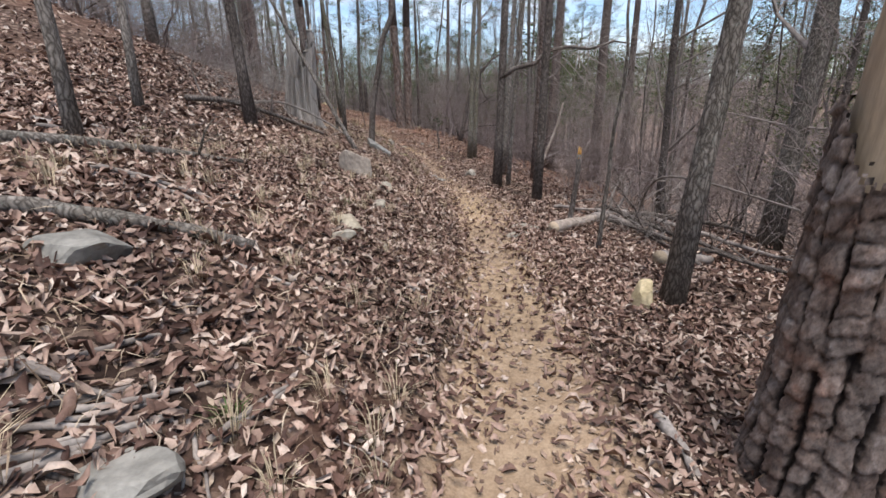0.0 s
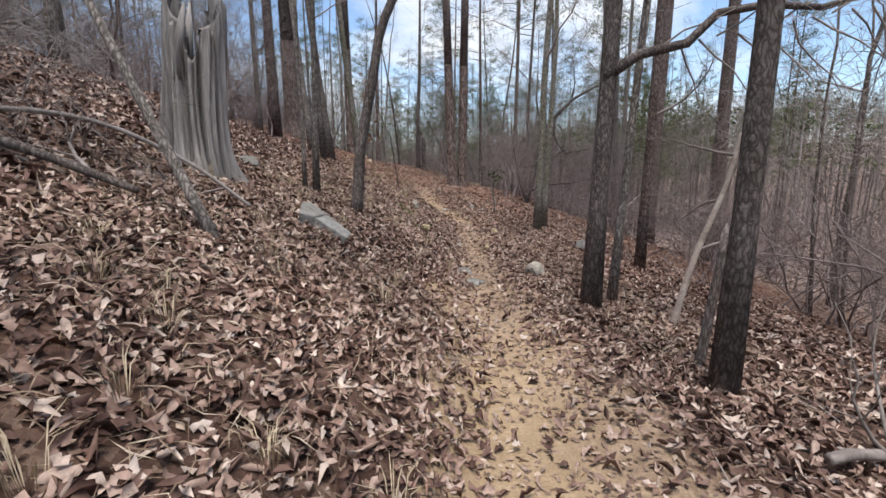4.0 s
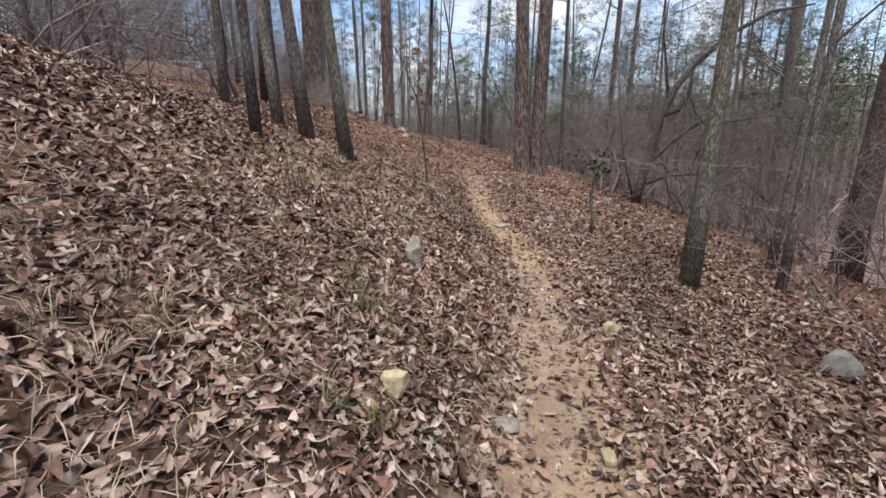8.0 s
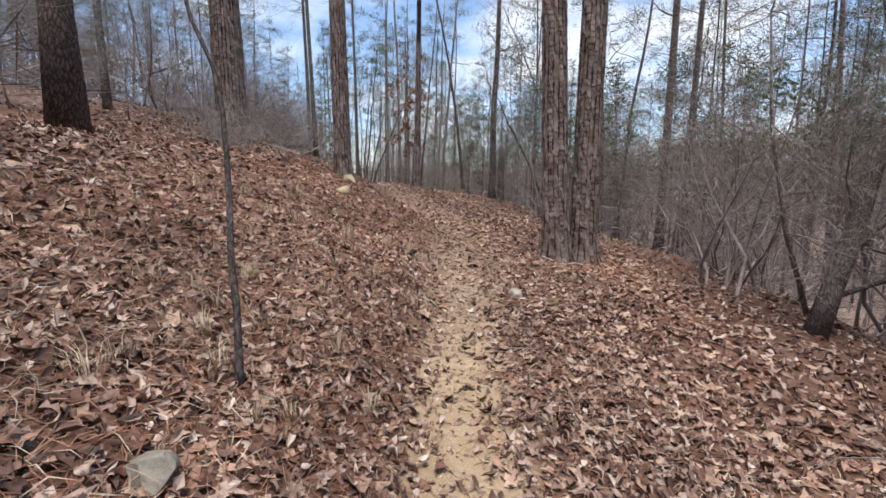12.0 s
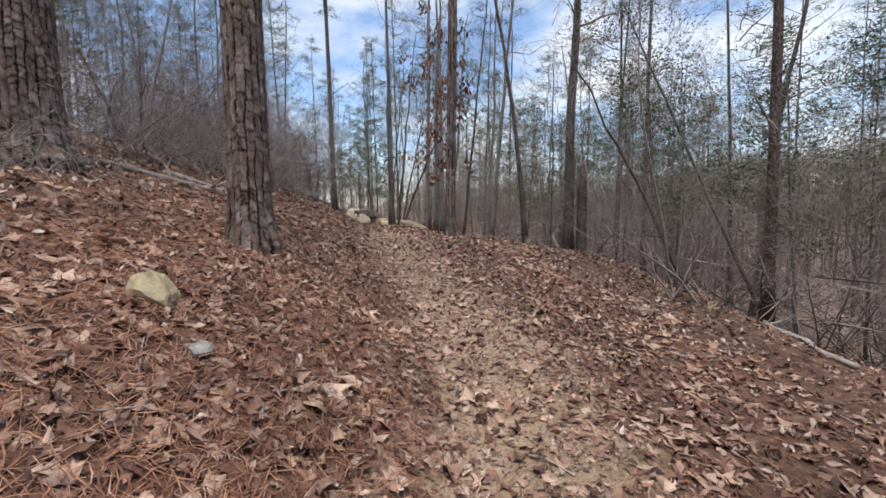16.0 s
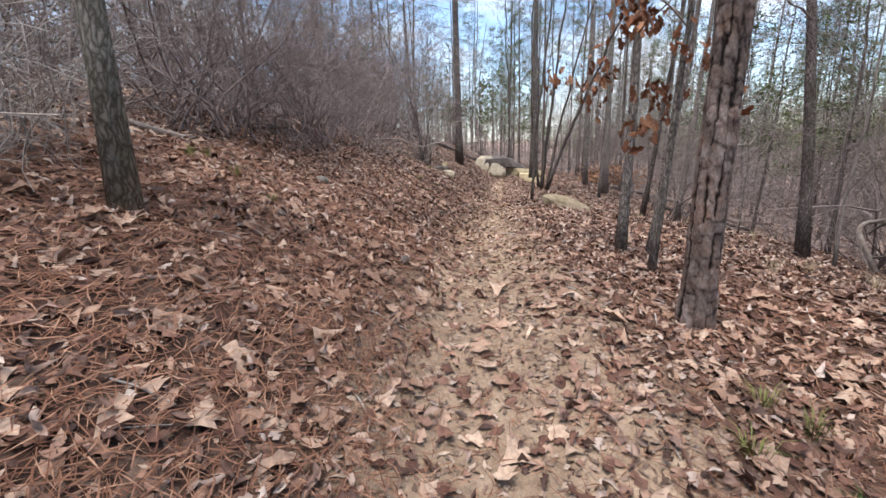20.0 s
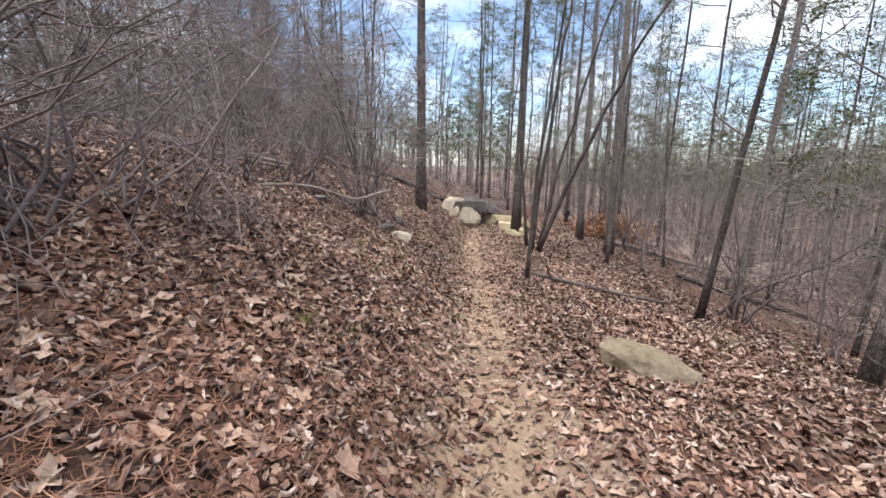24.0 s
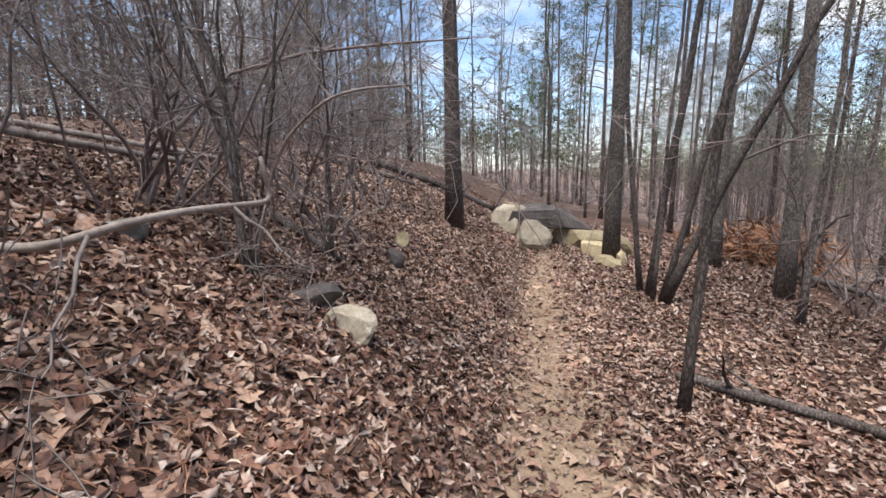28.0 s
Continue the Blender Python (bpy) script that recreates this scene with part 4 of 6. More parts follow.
def olive_sapling(x, y, seed):
    """Short bent sapling with a few olive leaves at its top."""
    rng = np.random.RandomState(seed)
    ob = thing("sapling", "short bent sapling with a few olive leaves on top", "sapling", "", (x, y, gz(x, y) - 0.06))
    part("stem", Shape().tube([(0, 0, 0), (0.02, 0, 0.3), (-0.03, 0.02, 0.6), (0.0, 0.03, 0.95), (0.04, 0.03, 1.15)], [0.034, 0.028, 0.024, 0.021, 0.014], 8), OAK_BARK, ob)
    sh = Shape()
    for k in range(9):
        twigs(sh, rng, (0.0, 0.03, 0.85 + 0.035 * k), rng.randn(3) + (0, 0, 0.5), 0.006, 0.55, 1)
    stuff_part("twigwork", sh, TWIG, ob)
    c = rng.randn(12, 3) * (0.16, 0.16, 0.12) + (0, 0, 1.15)
    v, f = tufts(rng, c, 0.06, 12, (0.07, 0.012), 0.8)
    tagged(add_mesh("leaves", mesh_arrays("leaves", v, f, EVERGREEN), ob, "small olive-green leaves"), kind="stuff")


olive_sapling(1.04, 17.32, 9)


def leaf_oak(x, y, h, r, seed, label, clumps, lean=(0, 0), low=1.2, spread=0.55):
    """Young oak that keeps its dead leaves."""
    rng = np.random.RandomState(seed)
    ob = thing("young_oak", label, "tree", "", (x, y, gz(x, y) - 0.08))
    line = spine(rng, h, lean, 0.03)
    rad = taper(r, len(line))
    part("trunk", Shape().tube(line, rad, 9), OAK_BARK, ob)
    stuff_part("branchwork", limb_set(rng, line, rad, 11, max(0.3, low / h), 1.2, 2), TWIG, ob, "thin branches")
    c = []
    for _ in range(clumps):
        t = rng.uniform(low / h, min(1, (low + 3.2) / h))
        p = line[int(t * (len(line) - 1))]
        a = rng.rand() * 6.28
        d = spread * (0.35 + rng.rand())
        c.append(p + np.array((math.cos(a) * d, math.sin(a) * d, rng.randn() * 0.2)))
    n = len(c) * 16
    mid = np.repeat(np.asarray(c), 16, 0) + rng.randn(n, 3) * 0.085
    down = rng.randn(n, 3) * 0.45 + (0, 0, -1)
    down /= np.linalg.norm(down, axis=1)[:, None]
    side = np.cross(down, rng.randn(n, 3))
    side /= np.linalg.norm(side, axis=1)[:, None]
    fold = np.cross(down, side)
    o = np.array(OAKLEAF)
    size = rng.uniform(0.07, 0.13, (n, 1, 1))
    v = mid[:, None] + size * (o[None, :, :1] * down[:, None] + 0.62 * o[None, :, 1:] * side[:, None] + (0.5 * np.abs(o[None, :, 1:]) + 0.25 * (o[None, :, :1] - 0.5) ** 2) * fold[:, None])
    centre = mid[:, None] + size * 0.5 * down[:, None]
    v = np.concatenate([v, centre], 1)
    k = len(o)
    i = np.arange(k)
    tri = np.stack([i, (i + 1) % k, np.full(k, k)], 1)
    f = (np.arange(n)[:, None, None] * (k + 1) + tri[None]).reshape(-1, 3)
    add_mesh("dead_leaves", mesh_arrays("dead_leaves", v.reshape(-1, 3), f, DRY_CLUMP), ob, "clusters of rusty dead leaves")


OAKLEAF = ((0, 0), (0.2, 0.3), (0.36, 0.2), (0.55, 0.5), (0.72, 0.3), (1.0, 0.06), (0.74, -0.32), (0.55, -0.48), (0.38, -0.2), (0.2, -0.3))
leaf_oak(-6.35, 32.1, 7.0, 0.06, 101, "young oak with rusty dead leaves still hanging", 22, (0.1, 0.1), 2.1, 0.6)
leaf_oak(-5.79, 31.3, 5.5, 0.035, 102, "thin young oak with rusty dead leaves still hanging", 24, (0.25, 0.2), 1.55, 0.5)


STUMP_WOOD = plain_material("silvery_stump_wood", (0.19, 0.168, 0.15), (0.60, 0.555, 0.505), 9.0, (1, 1, 0.07), 0.9, 0.9, 0.02, 5.0)


def split_stump():
    """Tall hollow grey stump, fluted and split."""
    rng = np.random.RandomState(7)
    x, y = -2.14, 9.1
    ob = thing("split_stump", "tall weathered grey stump, fluted, hollow and split", "stump", "", (x, y, gz(x, y) - 0.42))
    n, m = 200, 46
    v, f = [], []
    for i in range(m):
        z = 2.3 * i / (m - 1)
        for k in range(n):
            a = 2 * math.pi * k / n
            top = 1.72 + 0.26 * math.sin(2 * a + 0.6) + 0.10 * math.sin(7 * a)
            zz = min(z, top)
            w = a + 0.16 * zz + 0.07 * math.sin(3.1 * zz + 2 * a)
            ridge = (1 - abs(math.sin(5.5 * w))) ** 2.4
            fine = (1 - abs(math.sin(13 * w + 0.9 * math.sin(2 * zz)))) ** 3
            hair = noise.noise(Vector((9 * math.cos(w), 9 * math.sin(w), zz * 0.7)))
            flute = 0.05 - 0.15 * ridge - 0.07 * fine + 0.05 * hair
            r = 0.245 + 0.22 * math.exp(-max(zz - 0.15, 0) / 0.24) * (1 + 0.5 * math.sin(5 * a)) + flute - 0.03 * zz
            v.append((r * math.cos(a) + 0.09 * zz, r * math.sin(a), zz))
    for i in range(m - 1):
        for k in range(n):
            j = (k + 1) % n
            f.append((i * n + k, i * n + j, (i + 1) * n + j, (i + 1) * n + k))
    part("shell", Shape().quads(v, f), STUMP_WOOD, ob)
    for a, h in ((0.4, 1.75), (2.5, 1.55), (4.6, 1.45)):
        part("splinter", Shape().tube([(0.2 * math.cos(a) + 0.1, 0.2 * math.sin(a), 1.2), (0.2 * math.cos(a) + 0.16, 0.2 * math.sin(a), 1.6), (0.17 * math.cos(a) + 0.2, 0.17 * math.sin(a), h + 0.4)], [0.06, 0.045, 0.008], 6), STUMP_WOOD, ob)
    part("hollow", Shape().tube([(0, 0, 0.1), (0.12, 0, 1.3)], [0.08, 0.06], 12), DARK_BARK, ob, "dark rotten heart")


split_stump()


def snag(x, y, r, h, seed, label, top=None, lean=(0, 0)):
    """A broken-off stem with a jagged top."""
    rng = np.random.RandomState(seed)
    ob = thing("broken_snag", label, "stump", "", (x, y, gz(x, y) - 0.08))
    line = spine(rng, h, lean, 0.01, n=8)
    part("stem", Shape().tube(line, taper(r, 8, 0.75, 0.3), 11), DARK_BARK, ob)
    p = line[-1]
    for k in range(4):
        a = k * 1.6 + rng.rand()
        q = r * 0.45
        part("splinter", Shape().tube([(p[0] + q * math.cos(a), p[1] + q * math.sin(a), h - 0.06), (p[0] + q * 0.8 * math.cos(a), p[1] + q * 0.8 * math.sin(a), h + r * (0.8 + 1.6 * rng.rand()))], [r * 0.38, r * 0.08], 5), top or GREY_WOOD, ob, "jagged broken wood")


snag(2.19, 5.98, 0.042, 1.08, 111, "broken snag with fresh orange wood at its top", SPLIT_WOOD, (0.10, 0))
snag(-3.32, 36.05, 0.17, 2.9, 112, "thick broken snag with brown split wood")
snag(2.16, 7.82, 0.035, 1.0, 113, "short broken sapling stub", None, (0.08, 0))

# ---------------------------------------------------------------- rocks
CREAM_ROCK = plain_material("cream_rock", (0.36, 0.30, 0.21), (0.58, 0.51, 0.39), 6.0, None, 0.9, 0.5, 0.01)
BROWN_ROCK = plain_material("brown_tan_rock", (0.17, 0.13, 0.08), (0.33, 0.275, 0.19), 4.0, None, 0.9, 0.7, 0.015)
SLATE_ROCK = plain_material("slate_grey_rock", (0.16, 0.148, 0.125), (0.29, 0.285, 0.265), 4.0, None, 0.88, 0.4, 0.006)


def rock(x, y, w, d, h, seed, label, material, turn=0.0, sink=0.25, cuts=7, tilt=(0, 0), name="rock", z=None, top=0.66):
    """A block chipped by flat cuts, its edges a little worn."""
    rng = np.random.RandomState(seed)
    bm = bmesh.new()
    bmesh.ops.create_icosphere(bm, subdivisions=3, radius=1.0)
    planes = [(Vector(rng.randn(3)).normalized(), 0.52 + 0.26 * rng.rand()) for _ in range(cuts)]
    planes.append((Vector((0.2 * rng.randn(), 0.2 * rng.randn(), 1)).normalized(), top))
    for v in bm.verts:
        for nrm, lim in planes:
            over = v.co.dot(nrm) - lim
            if over > 0:
                v.co -= nrm * over
        v.co += v.co * (noise.noise(v.co * 2.3 + Vector((seed, 0, 0))) * 0.08 + noise.noise(v.co * 7 + Vector((seed, 3, 0))) * 0.025)
        v.co = Vector((v.co.x * w * 0.62, v.co.y * d * 0.62, v.co.z * h * 0.85))
    me = bpy.data.meshes.new(name)
    bm.to_mesh(me)
    bm.free()
    me.materials.append(material)
    ob = tagged(new(name, me), label, "rock")
    ob.matrix_world = pose(x, y, (gz(x, y) if z is None else z) + h * (0.5 - sink), tilt[0], tilt[1], turn)
    return ob


rock(-1.39, 1.86, 0.33, 0.26, 0.13, 1, "flat grey-green stone among the leaves", GREY_ROCK)
rock(-0.77, 0.93, 0.27, 0.2, 0.07, 2, "flat grey stone half buried in leaves", GREY_ROCK)
rock(1.75, 3.05, 0.20, 0.17, 0.22, 3, "pale yellow block of stone at the foot of a tree", YELLOW_ROCK, 20, cuts=9)
rock(-0.52, 3.38, 0.22, 0.15, 0.10, 4, "flat cream-coloured stone on the leaves", CREAM_ROCK)
rock(-0.51, 3.10, 0.17, 0.11, 0.08, 5, "angular tan stone on the leaves", TAN_ROCK, 40)
rock(-0.35, 4.5, 0.16, 0.15, 0.08, 8, "low tan stone in the leaves", TAN_ROCK, 15)
rock(1.47, 5.61, 0.34, 0.26, 0.05, 9, "flat pale stone level with the earth", TAN_ROCK, sink=0.55)
rock(1.29, 5.28, 0.26, 0.22, 0.05, 10, "flat pale stone level with the earth", TAN_ROCK, 30, sink=0.6)
rock(1.36, 10.13, 0.27, 0.2, 0.2, 12, "pale tan stone at the edge of the path", TAN_ROCK, 35)
rock(0.64, 9.78, 0.2, 0.26, 0.07, 13, "flat grey stone set in the path", GREY_ROCK, sink=0.35)
rock(0.47, 10.31, 0.26, 0.2, 0.06, 14, "flat grey stone set in the path", GREY_ROCK, sink=0.35)
rock(-2.43, 10.7, 0.26, 0.2, 0.13, 16, "grey stone on the bank", GREY_ROCK)
rock(-0.19, 11.95, 0.13, 0.09, 0.13, 17, "pale yellowish stone standing on the bank", YELLOW_ROCK, 20, cuts=9)
rock(2.75, 14.1, 0.27, 0.22, 0.24, 18, "grey block of stone in the leaves", GREY_ROCK, 10)
rock(0.28, 12.22, 0.16, 0.14, 0.06, 19, "flat tan stone in the path", TAN_ROCK, sink=0.3)
rock(0.8, 12.12, 0.08, 0.07, 0.07, 20, "small yellow stone in the path", YELLOW_ROCK)
rock(-0.57, 13.36, 0.12, 0.11, 0.15, 21, "tan stone in the bank", TAN_ROCK)
rock(-0.62, 13.55, 0.13, 0.12, 0.18, 22, "tan stone standing in the bank", TAN_ROCK, 50)
rock(0.95, 13.52, 0.11, 0.09, 0.1, 23, "small yellow stone in the path", YELLOW_ROCK)
rock(-2.2, 17.05, 0.15, 0.12, 0.09, 24, "small yellow stone in the leaves", YELLOW_ROCK)
rock(-1.5, 17.12, 0.16, 0.12, 0.1, 25, "small pale stone in the leaves", TAN_ROCK)
rock(0.41, 17.48, 0.16, 0.14, 0.12, 26, "grey stone beside the path", GREY_ROCK)
rock(0.7, 17.44, 0.14, 0.11, 0.1, 27, "small pale stone beside the path", TAN_ROCK)
rock(-3.9, 17.5, 0.34, 0.26, 0.2, 28, "pale grey stone on the bank", GREY_ROCK)
rock(-0.3, 16.97, 0.2, 0.17, 0.07, 29, "flat tan stone in the path", TAN_ROCK, sink=0.3)
rock(-3.75, 22.5, 0.2, 0.16, 0.14, 30, "small yellow stone on the bank", YELLOW_ROCK)
rock(-0.81, 20.62, 0.14, 0.12, 0.08, 31, "small tan stone beside the path", TAN_ROCK)
rock(-4.25, 23.72, 0.22, 0.2, 0.22, 32, "yellow block of stone among pine needles", YELLOW_ROCK, 15, cuts=9)
rock(-3.78, 23.57, 0.15, 0.1, 0.05, 33, "flat grey stone among fallen needles", GREY_ROCK)
rock(-13.03, 36.95, 0.36, 0.27, 0.18, 35, "rounded pale cream stone on the bank", CREAM_ROCK, 10, cuts=6, top=0.72)
rock(-13.4, 36.9, 0.34, 0.26, 0.16, 36, "dark brown stone beside a pale one", DARK_ROCK, 30)
rock(-15.1, 39.15, 0.2, 0.17, 0.2, 37, "pale stone at the foot of a tree", YELLOW_ROCK)
rock(-16.55, 43.55, 0.78, 0.6, 0.62, 38, "cream-coloured boulder under a dark slab", CREAM_ROCK, 10, 0.06, 8, (0, 0), "boulder")
rock(-15.95, 43.55, 0.84, 0.6, 0.60, 39, "cream-coloured boulder under a dark slab", CREAM_ROCK, 50, 0.06, 8, (0, 0), "boulder")
rock(-14.6, 44.1, 1.0, 0.7, 0.42, 41, "mossy yellow-grey boulder beside the path", YELLOW_ROCK, -30, 0.3, 7, (0, 12), "boulder")
rock(-14.2, 43.5, 0.5, 0.36, 0.22, 42, "low mossy yellow stone beside the path", YELLOW_ROCK, 20)
rock(-14.0, 35.9, 0.26, 0.2, 0.14, 43, "grey stone among the leaves", GREY_ROCK)
rock(-9.12, 30.15, 0.17, 0.1, 0.08, 44, "small grey stone among the leaves", GREY_ROCK)
rock(-14.6, 38.6, 0.24, 0.2, 0.2, 45, "brown stone on the bank", DARK_ROCK)
rock(-5.4, 23.2, 0.3, 0.2, 0.12, 46, "dark stone half under the needles", DARK_ROCK)



def roughen(bm, seed, amount, cuts_over):
    """Worn edges, then finer faces pushed in and out."""
    bmesh.ops.bevel(bm, geom=bm.edges[:], offset=amount * 1.3, segments=1, affect="EDGES")
    bmesh.ops.triangulate(bm, faces=bm.faces[:])
    for _ in range(3):
        bmesh.ops.subdivide_edges(bm, edges=[e for e in bm.edges if e.calc_length() > cuts_over * 0.6], cuts=1)
        bmesh.ops.triangulate(bm, faces=bm.faces[:])
    bm.normal_update()
    off = Vector((seed, 0, 0))
    for v in bm.verts:
        v.co += v.normal * amount * (1.3 * noise.noise(v.co * 6 + off) + 1.2 * noise.noise(v.co * 23 + off))


def block(name, x, y, corners, seed, label, material, turn=0.0, lift=0.0):
    """An angular stone: the hull of its corners, chipped and worn."""
    bm = bmesh.new()
    for c in corners:
        bm.verts.new(c)
    hull = bmesh.ops.convex_hull(bm, input=bm.verts[:])
    bmesh.ops.delete(bm, geom=[v for v in hull["geom_interior"] if isinstance(v, bmesh.types.BMVert)], context="VERTS")
    bmesh.ops.dissolve_limit(bm, angle_limit=0.12, verts=bm.verts[:], edges=bm.edges[:])
    roughen(bm, seed, 0.008, 0.05)
    me = bpy.data.meshes.new(name)
    bm.to_mesh(me)
    bm.free()
    me.materials.append(material)
    ob = tagged(new(name, me), label, "rock")
    ob.matrix_world = pose(x, y, gz(x, y) + lift, 0, 0, turn)
    return ob


def cracked_slab(x, y, z, label, material):
    """A flat slab leaning with the bank, broken across its middle."""
    whole = bpy.data.meshes.new("stone_slab")
    bm = bmesh.new()
    left = ((-0.19, 0.06), (-0.13, 0.135), (-0.01, 0.09), (-0.05, -0.075), (-0.13, -0.16))
    right = ((-0.006, 0.088), (0.20, 0.035), (0.205, -0.085), (-0.046, -0.077))
    for k, outline in enumerate((left, right)):
        one = bmesh.new()
        tops = [one.verts.new((px * 1.06, py * 1.06, -0.67 * px + 0.18 * py - 0.003 * k)) for px, py in outline]
        lows = [one.verts.new((px * 0.96 - 0.03, py * 0.96, -0.67 * px + 0.18 * py - 0.12)) for px, py in outline]
        one.faces.new(tops)
        one.faces.new(lows[::-1])
        for i in range(len(outline)):
            j = (i + 1) % len(outline)
            one.faces.new((tops[j], tops[i], lows[i], lows[j]))
        bmesh.ops.recalc_face_normals(one, faces=one.faces[:])
        roughen(one, 4 + k, 0.005, 0.05)
        one.to_mesh(whole)
        one.free()
        bm.from_mesh(whole)
    bm.to_mesh(whole)
    bm.free()
    whole.materials.append(material)
    ob = tagged(new("stone_slab", whole), label, "rock")
    ob.location = (x, y, z)


BOULDER_ROCK = plain_material("tan_grey_boulder", (0.17, 0.142, 0.12), (0.33, 0.285, 0.235), 3.0, None, 0.9, 0.35, 0.006, 9.0)
block("boulder", -0.68, 5.55, tuple((0.74 * a, 0.8 * b, 0.92 * c - 0.10 * max(a, 0)) for a, b, c in ((-0.27, -0.02, -0.15), (-0.17, -0.17, -0.15), (0.12, -0.19, -0.15), (0.22, 0.06, -0.15), (-0.1, 0.22, -0.15), (-0.29, 0.0, 0.30), (-0.17, -0.11, 0.38), (0.24, -0.03, 0.25), (0.25, -0.07, 0.10), (0.02, -0.19, -0.02), (0.16, 0.16, 0.26), (-0.16, 0.18, 0.33))), 6, "big angular boulder with a smooth tan-grey face", BOULDER_ROCK, 14, -0.03)
block("rock", -0.36, 5.30, ((-0.16, -0.06, -0.08), (-0.05, -0.13, -0.08), (0.12, -0.05, -0.08), (0.10, 0.12, -0.08), (-0.1, 0.1, -0.08), (-0.13, -0.04, 0.05), (0.0, -0.08, 0.04), (0.11, 0.04, 0.05), (0.04, 0.1, 0.07)), 7, "low pale tan stone beside a boulder", TAN_ROCK)
cracked_slab(-0.60, 8.43, 0.865, "cracked blue-grey slab tilted on the bank", SLATE_ROCK)
block("boulder", -8.36, 34.84, ((-0.38, -0.15, -0.12), (0.1, -0.19, -0.12), (0.45, -0.05, -0.12), (0.3, 0.14, -0.12), (-0.3, 0.15, -0.12), (-0.42, -0.05, 0.24), (-0.30, -0.15, 0.20), (-0.33, 0.06, 0.28), (0.06, 0.09, 0.22), (0.44, -0.03, 0.03)), 2, "long tan boulder with a flat pale top beside the path", BROWN_ROCK, 30)
block("boulder", -16.0, 44.2, ((-0.95, -0.35, 0.05), (-0.8, -0.4, 0.42), (-0.85, 0.35, 0.5), (-0.1, 0.5, 0.55), (0.15, -0.5, 0.45), (1.05, -0.15, -0.05), (1.1, 0.4, -0.02), (0.35, -0.55, 0.05), (-0.9, 0.45, 0.1), (0.5, 0.5, 0.4)), 61, "long dark lichened slab resting on paler boulders", DARK_ROCK, 42, 0.38)
rock(-15.05, 44.6, 1.5, 0.7, 0.5, 62, "mossy olive boulder beside the path", YELLOW_ROCK, 38, 0.3, 6, (8, 14), "boulder")

# ---------------------------------------------------------------- fallen wood


def lying(a, b, r, seed, label, material=None, name="fallen_branch", rise=0.6, thin=0.6, sag=True, sides=9, twigged=0, lift=0.0, end=None):
    """A pole or log that lies on the ground from a to b."""
    rng = np.random.RandomState(seed)
    n = 12
    t = np.linspace(0, 1, n)
    L = math.hypot(b[0] - a[0], b[1] - a[1])
    w = wobble(rng, n, 0.012 * L)
    w -= t[:, None] * w[-1]
    x, y = a[0] + (b[0] - a[0]) * t + w[:, 0], a[1] + (b[1] - a[1]) * t + w[:, 1]
    g = ground(x, y)
    chord = np.interp(t, (0, 1), (g[0], g[-1]))
    stiff = chord + 0.6 * max(0.0, float((g - chord).max())) if not sag else np.convolve(np.r_[g[0], g, g[-1]], (0.25, 0.5, 0.25), "valid")
    rr = r * (1 - (1 - thin) * t) * (1 + (0.06 if r < 0.06 else 0.018) * rng.randn(n))
    z = stiff + rr * rise + lift * t
    ob = thing(name, label, "branch" if r < 0.06 else "log", "", (x[0], y[0], z[0]))
    pts = np.stack([x - x[0], y - y[0], z - z[0]], 1)
    part("wood", Shape().tube(pts, rr, sides), material or GREY_WOOD, ob)
    if end is not None:
        d = Vector(pts[0] - pts[1]).normalized() * 0.004
        part("cut_end", Shape().tube([Vector(pts[0]) - d, Vector(pts[0]) + d], [rr[0] * 0.96] * 2, 14), end, ob, "pale sawn end")
    for k in range(twigged):
        i = rng.randint(2, n - 1)
        sh = Shape()
        d = Vector((rng.randn(), rng.randn(), 0.4 + rng.rand()))
        twigs(sh, rng, pts[i], d, rr[i] * 0.55, 0.35 + 0.6 * rng.rand(), 1)
        stuff_part("twigwork", sh, material or GREY_WOOD, ob, "broken side branches")
    return ob


GREYLOG = "weathered grey log lying on the leaves"
STICK = "weathered grey stick lying on the leaves"
lying((-2.69, 2.55), (-1.48, 4.02), 0.050, 1, GREYLOG, OAK_BARK, name="fallen_log", rise=1.0, sides=14, twigged=1)
lying((-2.34, 1.85), (-0.86, 2.33), 0.050, 2, GREYLOG, OAK_BARK, name="fallen_log", rise=1.0)
for k, (a, b, r, m) in enumerate((
    ((-0.92, 2.14), (-0.65, 2.18), 0.016, PALE_TWIG), ((-1.74, 2.78), (-1.06, 2.76), 0.018, GREY_WOOD), ((-2.9, 3.84), (-2.5, 4.12), 0.028, PALE_TWIG),
    ((-2.6, 3.94), (-2.32, 4.15), 0.02, GREY_WOOD), ((-1.2, 0.82), (-0.89, 1.24), 0.012, GREY_WOOD), ((-0.97, 0.88), (-0.77, 1.19), 0.019, PALE_TWIG),
    ((-0.65, 1.1), (-0.46, 1.53), 0.013, GREY_WOOD), ((-1.15, 0.91), (-0.83, 1.13), 0.014, GREY_WOOD), ((-0.78, 1.22), (-0.65, 0.99), 0.007, PALE_TWIG),
    ((-0.63, 3.02), (-0.27, 3.99), 0.014, PALE_TWIG), ((-1.02, 4.18), (-0.82, 4.58), 0.022, GREY_WOOD), ((1.08, 1.65), (1.05, 1.28), 0.032, PALE_TWIG),
)):
    lying(a, b, r, 10 + k, STICK, m, "stick")
